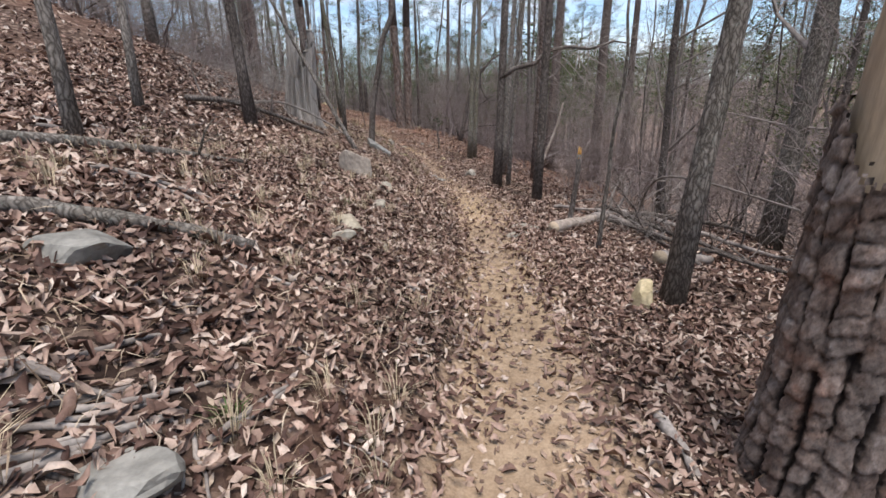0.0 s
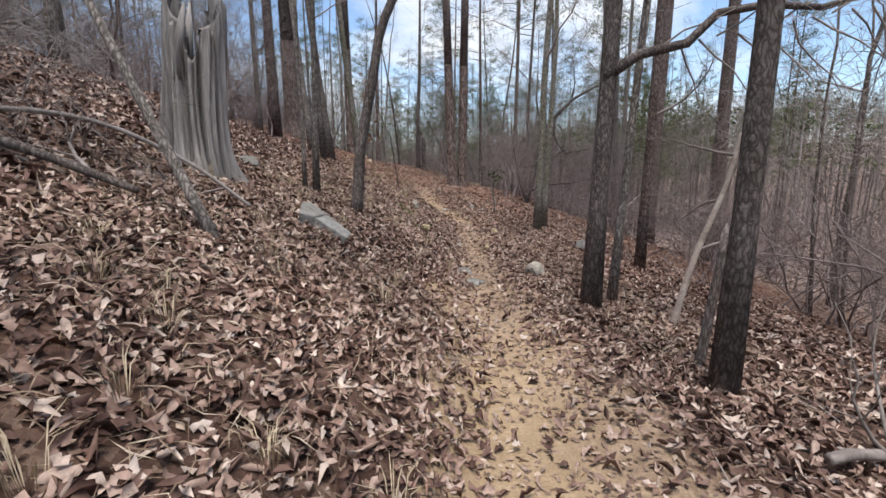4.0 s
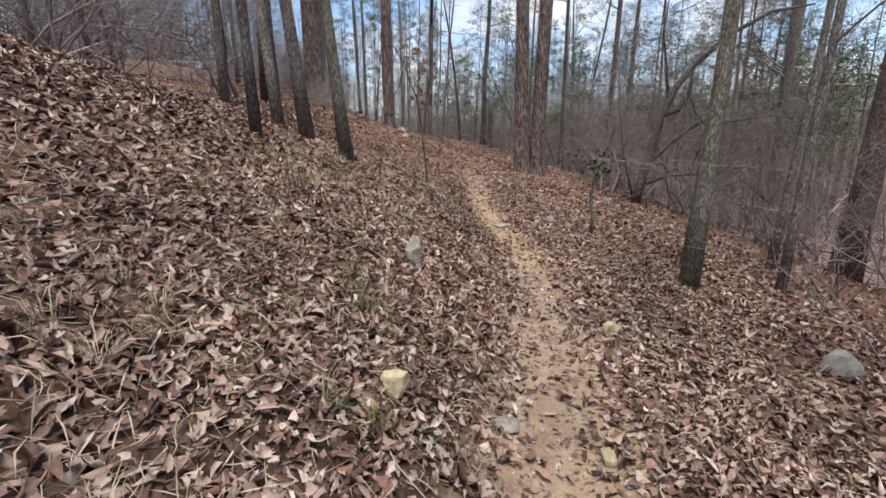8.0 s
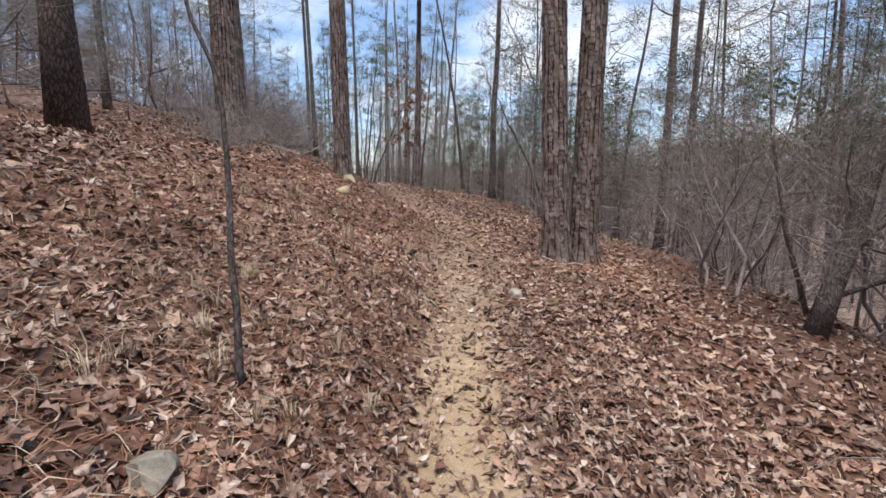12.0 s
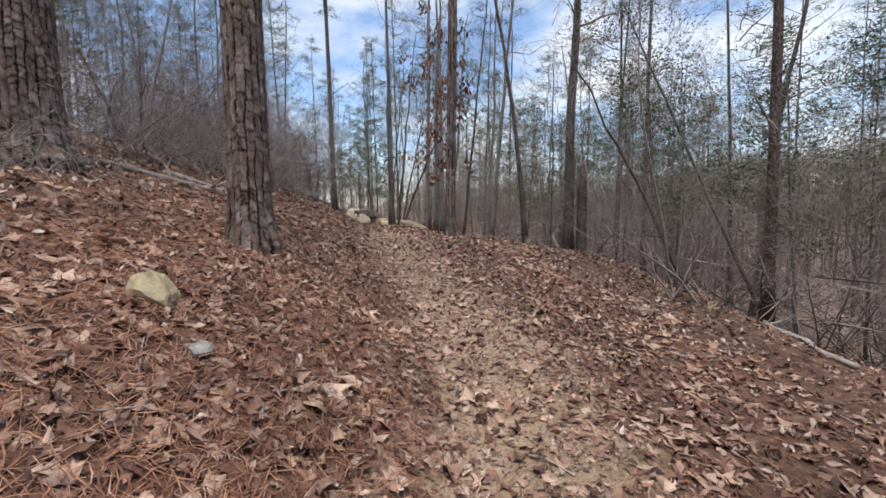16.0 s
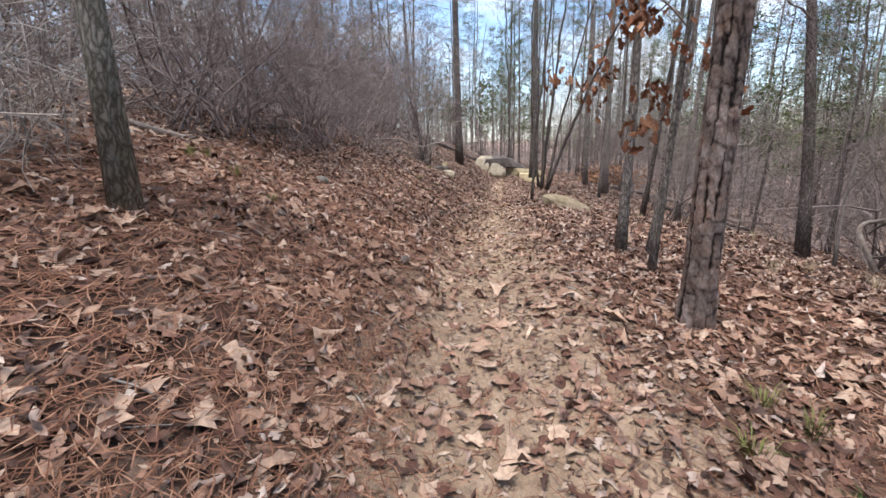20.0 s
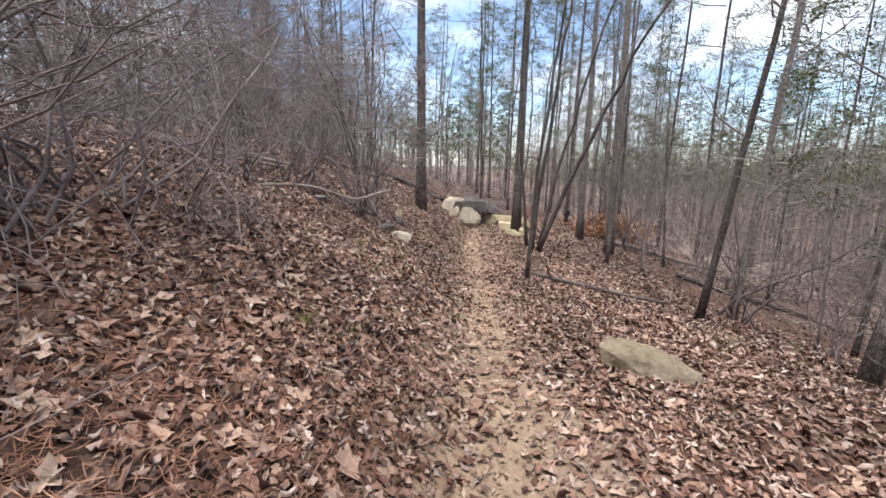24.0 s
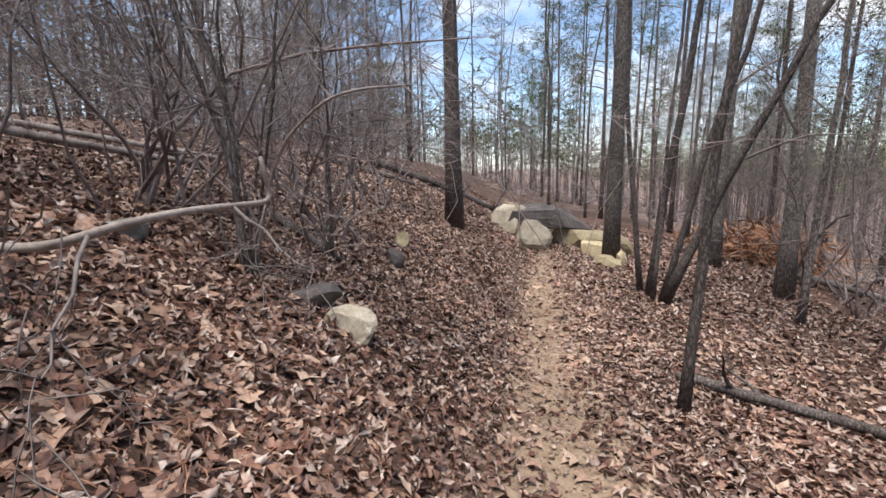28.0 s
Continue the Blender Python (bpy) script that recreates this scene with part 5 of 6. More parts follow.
for k, (a, b, r, m) in enumerate((
    ((-1.26, 0.75), (-0.81, 1.22), 0.012, GREY_WOOD), ((-1.16, 0.68), (-0.81, 1.15), 0.010, PALE_TWIG), ((-1.11, 0.64), (-0.75, 1.21), 0.017, PALE_TWIG),
    ((-0.72, 1.2), (-0.58, 0.98), 0.008, GREY_WOOD), ((-0.65, 1.15), (-0.46, 1.53), 0.014, GREY_WOOD), ((-1.37, 0.83), (-0.9, 1.19), 0.011, PALE_TWIG),
    ((-1.16, 0.58), (-0.85, 1.02), 0.013, GREY_WOOD), ((-1.85, 2.72), (-1.2, 2.86), 0.016, GREY_WOOD), ((-2.93, 3.81), (-2.64, 3.75), 0.022, PALE_TWIG),
    ((-2.69, 3.44), (-2.23, 4.08), 0.02, GREY_WOOD), ((-1.45, 2.8), (-1.09, 3.14), 0.012, DARK_BARK),
)):
    lying(a, b, r, 410 + k, STICK, m, "stick", rise=1.2 + 0.25 * (k % 4))
rng = np.random.RandomState(640)
for k in range(13):
    ax, ay, turn = rng.uniform(-1.25, -0.85), rng.uniform(0.82, 1.25), rng.uniform(-0.3, 1.2)
    size = rng.uniform(0.16, 0.42)
    lying((ax, ay), (ax + size * math.cos(turn), ay + size * math.sin(turn)), rng.uniform(0.006, 0.014), 640 + k, "broken grey branch in a heap of sticks on the bank", (GREY_WOOD, DARK_BARK, GREY_WOOD, PALE_TWIG)[k % 4], "stick", rise=0.8 + 0.5 * (k % 3))
for k, (a, b, r, m) in enumerate((
    ((-1.99, 11.6), (-2.01, 12.46), 0.011, PALE_TWIG), ((-2.62, 12.0), (-2.59, 13.35), 0.016, GREY_WOOD), ((-5.16, 16.13), (-4.4, 17.0), 0.05, DARK_BARK),
    ((-0.59, 10.69), (0.03, 10.1), 0.007, PALE_TWIG), ((-1.4, 10.09), (-1.28, 10.26), 0.014, GREY_WOOD), ((-0.9, 9.46), (-0.79, 9.75), 0.012, GREY_WOOD),
    ((-1.15, 9.08), (-0.91, 9.27), 0.017, GREY_WOOD), ((-4.22, 23.3), (-4.15, 23.78), 0.011, GREY_WOOD), ((-7.76, 26.27), (-7.1, 26.7), 0.05, PALE_TWIG),
    ((-1.57, 26.76), (-1.1, 27.28), 0.02, GREY_WOOD), ((-3.52, 24.16), (-3.27, 24.0), 0.014, PALE_TWIG), ((-6.92, 27.7), (-6.86, 28.1), 0.012, GREY_WOOD),
)):
    lying(a, b, r, 30 + k, STICK, m, "stick")
for k, (a, b, r, m) in enumerate((
    ((-10.2, 28.6), (-10.22, 29.25), 0.055, PALE_LOG), ((-10.5, 32.5), (-10.62, 32.78), 0.011, PALE_TWIG), ((-2.6, 17.1), (-2.7, 17.9), 0.011, GREY_WOOD),
    ((-1.31, 15.5), (-1.33, 15.75), 0.01, GREY_WOOD), ((-4.1, 17.5), (-4.4, 18.65), 0.02, GREY_WOOD), ((-5.27, 16.5), (-4.7, 17.3), 0.036, GREY_WOOD),
    ((-1.4, 14.0), (-1.25, 14.25), 0.026, GREY_WOOD), ((-15.6, 37.6), (-14.35, 37.7), 0.045, DARK_BARK),
)):
    lying(a, b, r, 50 + k, STICK, m, "stick")
lying((0.62, 33.4), (0.33, 28.2), 0.055, 70, "long pale fallen branch on the brink of the slope", PALE_TWIG, rise=1.0, twigged=2)
lying((-7.9, 25.5), (-6.82, 26.78), 0.045, 71, "forked pale dead branch lying on needles", PALE_LOG, rise=1.0, twigged=3)
lying((-11.75, 39.75), (-9.2, 40.9), 0.048, 72, "fallen dark pole with peeling bark beside the path", DARK_BARK, "fallen_log", rise=1.1, sag=False, thin=0.9, twigged=2)
lying((-19.3, 41.9), (-17.4, 44.9), 0.10, 171, "dark fallen trunk lying on the bank", DARK_BARK, "fallen_log", rise=1.2, sag=False, twigged=4)
lying((-19.6, 40.2), (-17.9, 41.9), 0.07, 172, "dark fallen trunk lying on the bank", DARK_BARK, "fallen_log", rise=1.6, sag=False, twigged=3)
lying((-18.5, 34.6), (-17.2, 37.4), 0.07, 173, "grey fallen trunk up the bank", GREY_WOOD, "fallen_log", rise=1.5, sag=False, twigged=2)
lying((-19.2, 35.0), (-17.6, 37.9), 0.055, 174, "grey fallen trunk up the bank", GREY_WOOD, "fallen_log", rise=2.5, sag=False, twigged=2)
lying((-15.43, 37.5), (-14.4, 37.62), 0.05, 175, "dark rotten log pointing down the bank", DARK_BARK, "fallen_log", rise=1.3, sag=False)
lying((-12.0, 46.6), (-8.8, 49.0), 0.08, 176, "long pale fallen trunk below the path", GREY_WOOD, "fallen_log", rise=1.5, sag=False, twigged=2)
lying((-9.6, 44.4), (-6.6, 45.4), 0.08, 177, "dark fallen trunk below the path", DARK_BARK, "fallen_log", rise=1.3, sag=False, twigged=3)
lying((1.80, 5.44), (2.72, 6.42), 0.084, 73, "pale sawn log with a broken end", PALE_LOG, "fallen_log", rise=0.8, thin=0.85, sag=False, sides=14, end=CUT_WOOD)
lying((2.72, 6.42), (3.9, 7.7), 0.075, 74, "darker half of a fallen log", GREY_WOOD, "fallen_log", rise=0.9, sag=False, twigged=2)
lying((2.65, 4.38), (3.49, 4.75), 0.085, 75, "short sawn log with a dark end", GREY_WOOD, "fallen_log", rise=0.9, sag=False, sides=14, end=CUT_WOOD)
for k, (a, b, r) in enumerate((((3.05, 7.02), (3.87, 5.04), 0.04), ((3.48, 6.89), (3.12, 4.38), 0.034), ((3.6, 7.01), (7.5, 8.4), 0.045), ((2.23, 6.77), (3.28, 7.07), 0.028), ((3.26, 7.23), (3.97, 4.38), 0.04), ((2.8, 6.08), (4.46, 4.05), 0.03), ((3.75, 6.48), (5.29, 4.85), 0.035))):
    lying(a, b, r, 80 + k, "grey dead branch in a pile of brush below the path", GREY_WOOD if k % 3 == 0 else DARK_BARK, rise=2.0 + k * 0.5, twigged=4)


def arching(points, r, seed, label, material=PALE_TWIG):
    """A dead limb that arches clear of the ground between its ends."""
    rng = np.random.RandomState(seed)
    p0 = points[0]
    base = gz(p0[0], p0[1])
    ob = thing("dead_limb", label, "branch", "", (p0[0], p0[1], base))
    pts = [(x - p0[0], y - p0[1], gz(x, y) + h - base) for x, y, h in points]
    for _ in range(2):
        q = np.asarray(pts)
        pts = np.vstack([q[:1], np.stack([0.75 * q[:-1] + 0.25 * q[1:], 0.25 * q[:-1] + 0.75 * q[1:]], 1).reshape(-1, 3), q[-1:]])
    part("limb", Shape().tube(pts, np.linspace(r, r * 0.5, len(pts)), 8), material, ob)
    for k in range(4):
        sh = Shape()
        twigs(sh, rng, pts[len(pts) // 5 * (k + 1)], rng.randn(3) + (0, 0, 0.6), r * 0.45, 0.7, 2)
        stuff_part("twigwork", sh, TWIG, ob)


arching([(-13.3, 34.4, 0.1), (-12.75, 34.75, 0.40), (-12.6, 35.1, 0.44), (-12.47, 35.37, 0.48), (-12.36, 35.62, 0.70), (-12.42, 35.85, 0.80), (-12.60, 36.17, 0.83), (-12.70, 36.30, 0.84), (-12.67, 36.26, 0.98), (-12.70, 36.26, 1.04)], 0.021, 1, "pale curved dead limb arching over the leaves", PALE_LOG)
arching([(-13.3, 36.45, 0.3), (-12.98, 36.47, 1.05), (-12.6, 36.5, 1.40), (-12.38, 36.55, 1.58), (-12.16, 36.78, 1.80)], 0.011, 2, "thin dark limb reaching towards the path", TWIG)
arching([(3.22, 6.03, 0.3), (2.76, 4.96, 0.9), (2.64, 4.13, 1.0), (2.9, 3.07, 0.9)], 0.016, 3, "bare arching limb over the brush pile", TWIG)
arching([(2.54, 9.13, 0.0), (2.7, 9.19, 0.7), (3.01, 9.36, 1.4), (3.17, 9.47, 2.0)], 0.035, 4, "pale barkless leaning limb among thin trees", PALE_LOG)
arching([(-2.44, 7.24, 0.1), (-2.1, 7.86, 0.32), (-1.49, 8.06, 0.25), (-1.01, 8.02, 0.1)], 0.022, 5, "pale dead limb propped on the bank")
arching([(-2.87, 6.24, 0.1), (-2.49, 6.79, 0.15), (-2.07, 7.3, 0.12), (-1.39, 7.43, 0.1)], 0.045, 6, "dark fallen limb on the bank", DARK_BARK)
arching([(-4.0, 36.6, 0.0), (-4.15, 36.6, 0.3), (-4.3, 36.7, 0.55), (-4.15, 36.9, 0.75), (-3.8, 37.0, 0.8), (-3.5, 37.1, 0.7)], 0.045, 7, "pale curled dead limb on the slope", PALE_LOG)


def leafy(x, y, h, r, seed, label, lean, centres, spread, blades, bark=None):
    """Small evergreen: thin stem, a loose crown of small dark leaves."""
    rng = np.random.RandomState(seed)
    ob = thing("small_evergreen", label, "tree", "", (x, y, gz(x, y) - 0.1))
    line = spine(rng, h, lean, 0.03)
    rad = taper(r, len(line))
    part("trunk", Shape().tube(line, rad, 8), bark or DARK_BARK, ob)
    stuff_part("branchwork", limb_set(rng, line, rad, 12, 0.35, 2.0, 2), TWIG, ob)
    c = []
    for _ in range(centres):
        t = rng.uniform(0.5, 1.0)
        p = line[int(t * (len(line) - 1))]
        c.append(p + rng.randn(3) * spread * (1, 1, 0.5))
    v, f = tufts(rng, c, 0.24, blades * 2, (0.062, 0.011), 0.8)
    add_mesh("crown", mesh_arrays("crown", v, f, EVERGREEN), ob, "loose dark green leaves")


leafy(0.7, 32.9, 8.6, 0.045, 121, "leaning small evergreen with a dark green crown", (-3.7, 0.4), 60, 0.6, 22)
leafy(-1.3, 35.2, 6.2, 0.05, 122, "small evergreen with sparse olive leaves", (-0.3, 0.2), 60, 0.75, 16)
leafy(-2.4, 37.4, 6.8, 0.05, 123, "small evergreen with sparse olive leaves", (0.3, 0.2), 50, 0.8, 16)
leafy(-6.2, 41.5, 6.0, 0.05, 124, "small evergreen with sparse olive leaves", (0.5, 0.2), 46, 0.8, 16)
leafy(-4.6, 38.2, 5.5, 0.05, 125, "small evergreen with sparse olive leaves", (0.2, 0.2), 46, 0.8, 16)
leafy(2.6, 30.6, 7.0, 0.05, 126, "small evergreen with sparse olive leaves", (0.6, 0.1), 50, 0.8, 16)
leafy(-0.6, 38.6, 7.5, 0.05, 127, "small evergreen with sparse olive leaves", (0.2, 0.1), 60, 0.9, 16)
leafy(1.6, 34.6, 6.0, 0.05, 128, "small evergreen with sparse olive leaves", (-0.4, 0.1), 60, 0.8, 16)
leafy(-10.2, 46.0, 6.0, 0.05, 129, "small evergreen with sparse olive leaves", (-0.4, 0.1), 50, 0.8, 16)


def vine(x, y, r, seed):
    """Pale vine looped round the foot of a pine."""
    rng = np.random.RandomState(seed)
    z = gz(x, y)
    ob = thing("vine", "thin pale vine looped round a pine's foot", "vine", "", (x, y, z))
    pts = []
    for k in range(15):
        a = -2.7 + 2.9 * k / 14
        q = r * (1.42 + 0.12 * math.sin(3 * a))
        px, py = q * math.cos(a), q * math.sin(a)
        pts.append((px, py, gz(x + px, y + py) - z + 0.03 + 0.02 * math.sin(5 * a)))
    pts += [(pts[-1][0] * 0.96, pts[-1][1] * 0.96, 0.22), (pts[-1][0] * 0.9, pts[-1][1] * 0.9, 0.45)]
    part("stem", Shape().tube(pts, [0.010] * len(pts), 6), PALE_TWIG, ob)


vine(-0.40, 22.78, 0.25, 1)


def pine_cone(x, y, seed):
    rng = np.random.RandomState(seed)
    sh = Shape()
    for ring in range(7):
        t = ring / 6
        rr = 0.028 * math.sin(math.pi * (0.18 + 0.72 * t))
        for k in range(8):
            a = k * 0.785 + ring * 0.4
            c, s = math.cos(a), math.sin(a)
            p = (rr * 0.5 * c, rr * 0.5 * s, 0.085 * t)
            q = (rr * 1.25 * c, rr * 1.25 * s, 0.085 * t + 0.012)
            sh.tube([p, q], [0.007, 0.004], 4)
    ob = tagged(new("pine_cone", sh.mesh("pine_cone", DARK_BARK, False)), "open brown pine cone lying among needles", "pine cone", "pine cones")
    ob.matrix_world = pose(x, y, gz(x, y) + 0.03, 80, rng.rand() * 40, rng.rand() * 360)


for k, (x, y) in enumerate(((-0.9, 22.6), (-1.0, 22.3), (-2.9, 22.0), (-7.6, 28.8), (-6.9, 29.3), (-7.9, 29.6), (-2.2, 21.3), (-3.6, 25.0), (-5.6, 27.2), (-8.6, 31.6))):
    pine_cone(x, y, k)


def rusty_brush(x, y, seed, size=1.3):
    """Heap of rusty dead boughs."""
    rng = np.random.RandomState(seed)
    ob = thing("brush_heap", "heap of rusty dead pine boughs below the path", "brush", "", (x, y, gz(x, y)))
    c = rng.randn(70, 3) * (size, size * 0.8, 0.22) + (0, 0, 0.3)
    v, f = tufts(rng, c, 0.25, 20, (0.35, 0.018), 0.5)
    v[:, 2] = np.maximum(v[:, 2], -0.1)
    tagged(add_mesh("dead_needles", mesh_arrays("dead_needles", v, f, RUST), ob), kind="stuff")
    for k in range(6):
        a = rng.rand() * 6.28
        part("bough", Shape().tube([(-math.cos(a) * size, -math.sin(a) * size, 0.1), (0, 0, 0.35 + 0.1 * rng.rand()), (math.cos(a) * size, math.sin(a) * size, 0.15)], [0.04, 0.03, 0.012], 6), TWIG, ob)


RUST = leaf_material("rusty_needles", [(0.0, (0.26, 0.12, 0.06)), (0.5, (0.42, 0.22, 0.12)), (1.0, (0.52, 0.33, 0.2))])

rusty_brush(-12.6, 48.0, 5, 0.6)

# ---------------------------------------------------------------- undergrowth


def shrub_stems(seed, stems, height, level, spread, material, thick=0.009, up=-0.15):
    """The stems of a shrub, each a mesh of its own."""
    rng = np.random.RandomState(seed)
    made = []
    for k in range(stems):
        sh = Shape()
        a = rng.rand() * 6.283
        d = (math.cos(a) * spread, math.sin(a) * spread, 1.0)
        twigs(sh, rng, (0.16 * rng.randn(), 0.16 * rng.randn(), -0.05), d, thick * (0.6 + 0.9 * rng.rand()), height * (0.5 + 0.7 * rng.rand()), level, up, 4, 0.30)
        made.append(sh.mesh("stem", material))
    return made


def thicket(x, y, size, seed, label, kinds, turn=0.0, some=99):
    ob = thing("shrub", label, "shrub", "leafless undergrowth", (x, y, gz(x, y)))
    for me in kinds[seed % len(kinds)][:some]:
        c = add_mesh("stem", me, ob)
        c.scale = (size, size, size)
        c.rotation_euler = (0, 0, turn)
    return ob


PURPLE = plain_material("purple_grey_twigs", (0.13, 0.102, 0.095), (0.35, 0.285, 0.265), 4.0, None, 0.9, 0.2, 0.003)
DENSE = [shrub_stems(s, 13, 2.4, 2, 0.75, PURPLE, 0.0135) for s in (201, 202, 203)]
OPEN = [shrub_stems(s, 9, 2.7, 2, 0.32, PURPLE, 0.016, 0.4) for s in (211, 212, 213)]
LOW = [shrub_stems(s, 14, 0.9, 2, 1.1, PALE_TWIG, 0.005) for s in (221, 222)]
rng = np.random.RandomState(77)
for k, (x, y, s) in enumerate(((-10.75, 30.7, 0.85), (-10.9, 31.4, 0.78), (-11.6, 32.0, 1.15), (-12.0, 31.0, 1.2), (-13.4, 32.2, 1.0), (-11.3, 29.8, 1.1), (-12.6, 29.6, 1.2), (-11.6, 28.6, 1.0), (-13.4, 30.8, 1.3), (-11.5, 32.6, 0.6))):
    thicket(x, y, s, k, "dense leafless thicket of purple-grey stems", DENSE, k * 1.3)
for k, (x, y, s) in enumerate(((-11.0, 30.2, 0.9), (-11.3, 31.6, 1.0), (-11.6, 30.6, 1.1), (-11.0, 29.4, 1.0), (-8.6, 26.4, 0.9), (-9.2, 25.6, 1.0), (-14.5, 37.6, 1.1), (-15.2, 38.2, 1.0), (-14.9, 36.2, 1.2), (-15.9, 36.6, 1.2), (-13.9, 34.4, 0.85), (-14.6, 34.8, 1.2), (-16.2, 39.6, 1.0), (-15.6, 35.0, 1.3))):
    thicket(x, y, s, k, "leafless shrub with arching dark stems on the bank", OPEN, k * 0.9)
for k, (x, y, s) in enumerate(((-7.9, 27.0, 1.0), (-8.3, 27.4, 1.1), (-8.7, 26.6, 1.2), (-9.2, 27.8, 1.2), (-7.0, 24.6, 1.0), (-6.4, 23.6, 0.9), (-6.9, 23.0, 0.9), (-6.2, 22.6, 0.7), (-11.2, 33.2, 0.8), (-3.0, 8.0, 0.9), (-2.6, 6.9, 0.8), (3.2, 5.9, 0.9))):
    thicket(x, y, s, k, "low tangle of bleached dead twigs", LOW, k * 1.7)
for k in range(170):
    s_ = rng.uniform(2, 54)
    d_ = rng.choice((-1, -1, 1)) * rng.uniform(3.6, 15)
    i = int(np.searchsorted(LEN, s_)) % len(LINE)
    x, y = LINE[i, 0] - TAN[i, 1] * d_, LINE[i, 1] + TAN[i, 0] * d_
    if d_ > 0 and s_ < 20 and d_ < 6:
        continue
    thicket(x, y, rng.uniform(0.7, 1.5), k, "thin leafless shrub with bare grey stems", OPEN if k % 3 else DENSE, rng.rand() * 6, 7)

# ---------------------------------------------------------------- the woods around


def wood_template(seed, height, r, limbs, bark, level=2):
    rng = np.random.RandomState(seed)
    line = spine(rng, height, (rng.randn() * 0.9, rng.randn() * 0.9), 0.13, (rng.randn() * 0.25, rng.randn() * 0.25))
    rad = taper(r, len(line))
    return Shape().tube(line, rad, 7).mesh("trunk", bark), limb_set(rng, line, rad, limbs, 0.09, 3.0, level).mesh("branches", TWIG)


WOOD = [wood_template(300 + k, 13 + k % 4, 0.05 + 0.016 * (k % 4), 24, (OAK_BARK, DARK_BARK)[k % 2]) for k in range(8)]
PINE_TRUNKS = [Shape().tube(spine(np.random.RandomState(320 + k), 20, (0.3 * k - 0.2, 0.3 - 0.2 * k), 0.05), taper(0.10, 14), 8).mesh("trunk", PINE_BARK) for k in range(3)]


def wood_tree(x, y, k, scale, turn):
    ob = thing("bare_tree", "tall leafless hardwood in the woods", "tree", "trees of the wood", (x, y, gz(x, y) - 0.1))
    for name, me in zip(("trunk", "branchwork"), WOOD[k % 8]):
        c = add_mesh(name, me, ob)
        c.scale, c.rotation_euler = (scale, scale, scale), (0, 0, turn)


def wood_pine(x, y, k, scale, turn, crowns=None):
    crowns = crowns or PINE_CROWNS
    ob = thing("pine_tree", "tall pine with green crown in the woods", "tree", "pines of the wood", (x, y, gz(x, y) - 0.1))
    for name, me in (("trunk", PINE_TRUNKS[k % 3]), ("limbwork", crowns[k % 3][0]), ("crown", crowns[k % 3][1])):
        c = add_mesh(name, me, ob)
        c.scale, c.rotation_euler = (scale, scale, scale), (0, 0, turn)


def low_pine(x, y, k, h, turn):
    """Young pine or cedar whose green crown starts low."""
    ob = thing("young_pine", "young green pine below the path", "tree", "young pines", (x, y, gz(x, y) - 0.1))
    for name, me in (("trunk", PINE_TRUNKS[k % 3]), ("limbwork", YOUNG[k % 2][0]), ("crown", YOUNG[k % 2][1])):
        c = add_mesh(name, me, ob)
        q = h / 20 if name == "trunk" else h / 8
        c.scale, c.rotation_euler = (q, q, q), (0, 0, turn)


YOUNG = [pine_crown(s, 8, 0.25, 18, 1.7) for s in (15, 16)]
rng = np.random.RandomState(4242)
count = 0
for k in range(380):
    s_ = rng.uniform(-2, 95)
    side = rng.choice((-1, 1), p=(0.62, 0.38))
    d_ = side * (3.6 + rng.rand() ** 1.3 * 44)
    if s_ > 58:
        d_ = rng.uniform(-40, 30)
    i = min(int(np.searchsorted(LEN, s_)), len(LINE) - 1)
    over = 0.0
    x, y = LINE[i, 0] - TAN[i, 1] * d_ + TAN[i, 0] * over, LINE[i, 1] + TAN[i, 0] * d_ + TAN[i, 1] * over
    _, dd, _ = along(x, y)
    if abs(dd[0]) < 4.6 or (abs(dd[0]) < 9 and s_ > 24) or (s_ < 3 and d_ < 8 and d_ > 0):
        continue
    if s_ > 24 and d_ < 0 and k % 5 < 3:
        continue
    pines = rng.rand() < (0.18 if s_ < 22 else 0.4)
    if pines:
        wood_pine(x, y, k, rng.uniform(0.75, 1.15), rng.rand() * 6, LOW_CROWNS if d_ < -14 and s_ < 26 else None)
    else:
        wood_tree(x, y, k, rng.uniform(0.6, 1.15), rng.rand() * 6)
for k in range(60):
    s_, d_ = rng.uniform(1, 19), -rng.uniform(5.5, 22)
    i = min(int(np.searchsorted(LEN, s_)), len(LINE) - 1)
    wood_tree(LINE[i, 0] - TAN[i, 1] * d_, LINE[i, 1] + TAN[i, 0] * d_, k, rng.uniform(0.5, 1.0), rng.rand() * 6)
for k in range(230):
    s_, d_ = rng.uniform(54, 112), rng.uniform(-36, 32)
    i = min(int(np.searchsorted(LEN, s_)), len(LINE) - 1)
    x, y = LINE[i, 0] - TAN[i, 1] * d_, LINE[i, 1] + TAN[i, 0] * d_
    if abs(d_) < 2.6 and s_ < 60:
        continue
    if k % 5 < 3:
        wood_pine(x, y, k, rng.uniform(0.65, 1.0), rng.rand() * 6, LOW_CROWNS if k % 2 else None)
    elif k % 5 == 3:
        wood_tree(x, y, k, rng.uniform(0.55, 1.0), rng.rand() * 6)
    else:
        thicket(x, y, rng.uniform(0.8, 1.5), k, "thin leafless shrub with bare grey stems", DENSE, rng.rand() * 6, 6)
rng = np.random.RandomState(515)
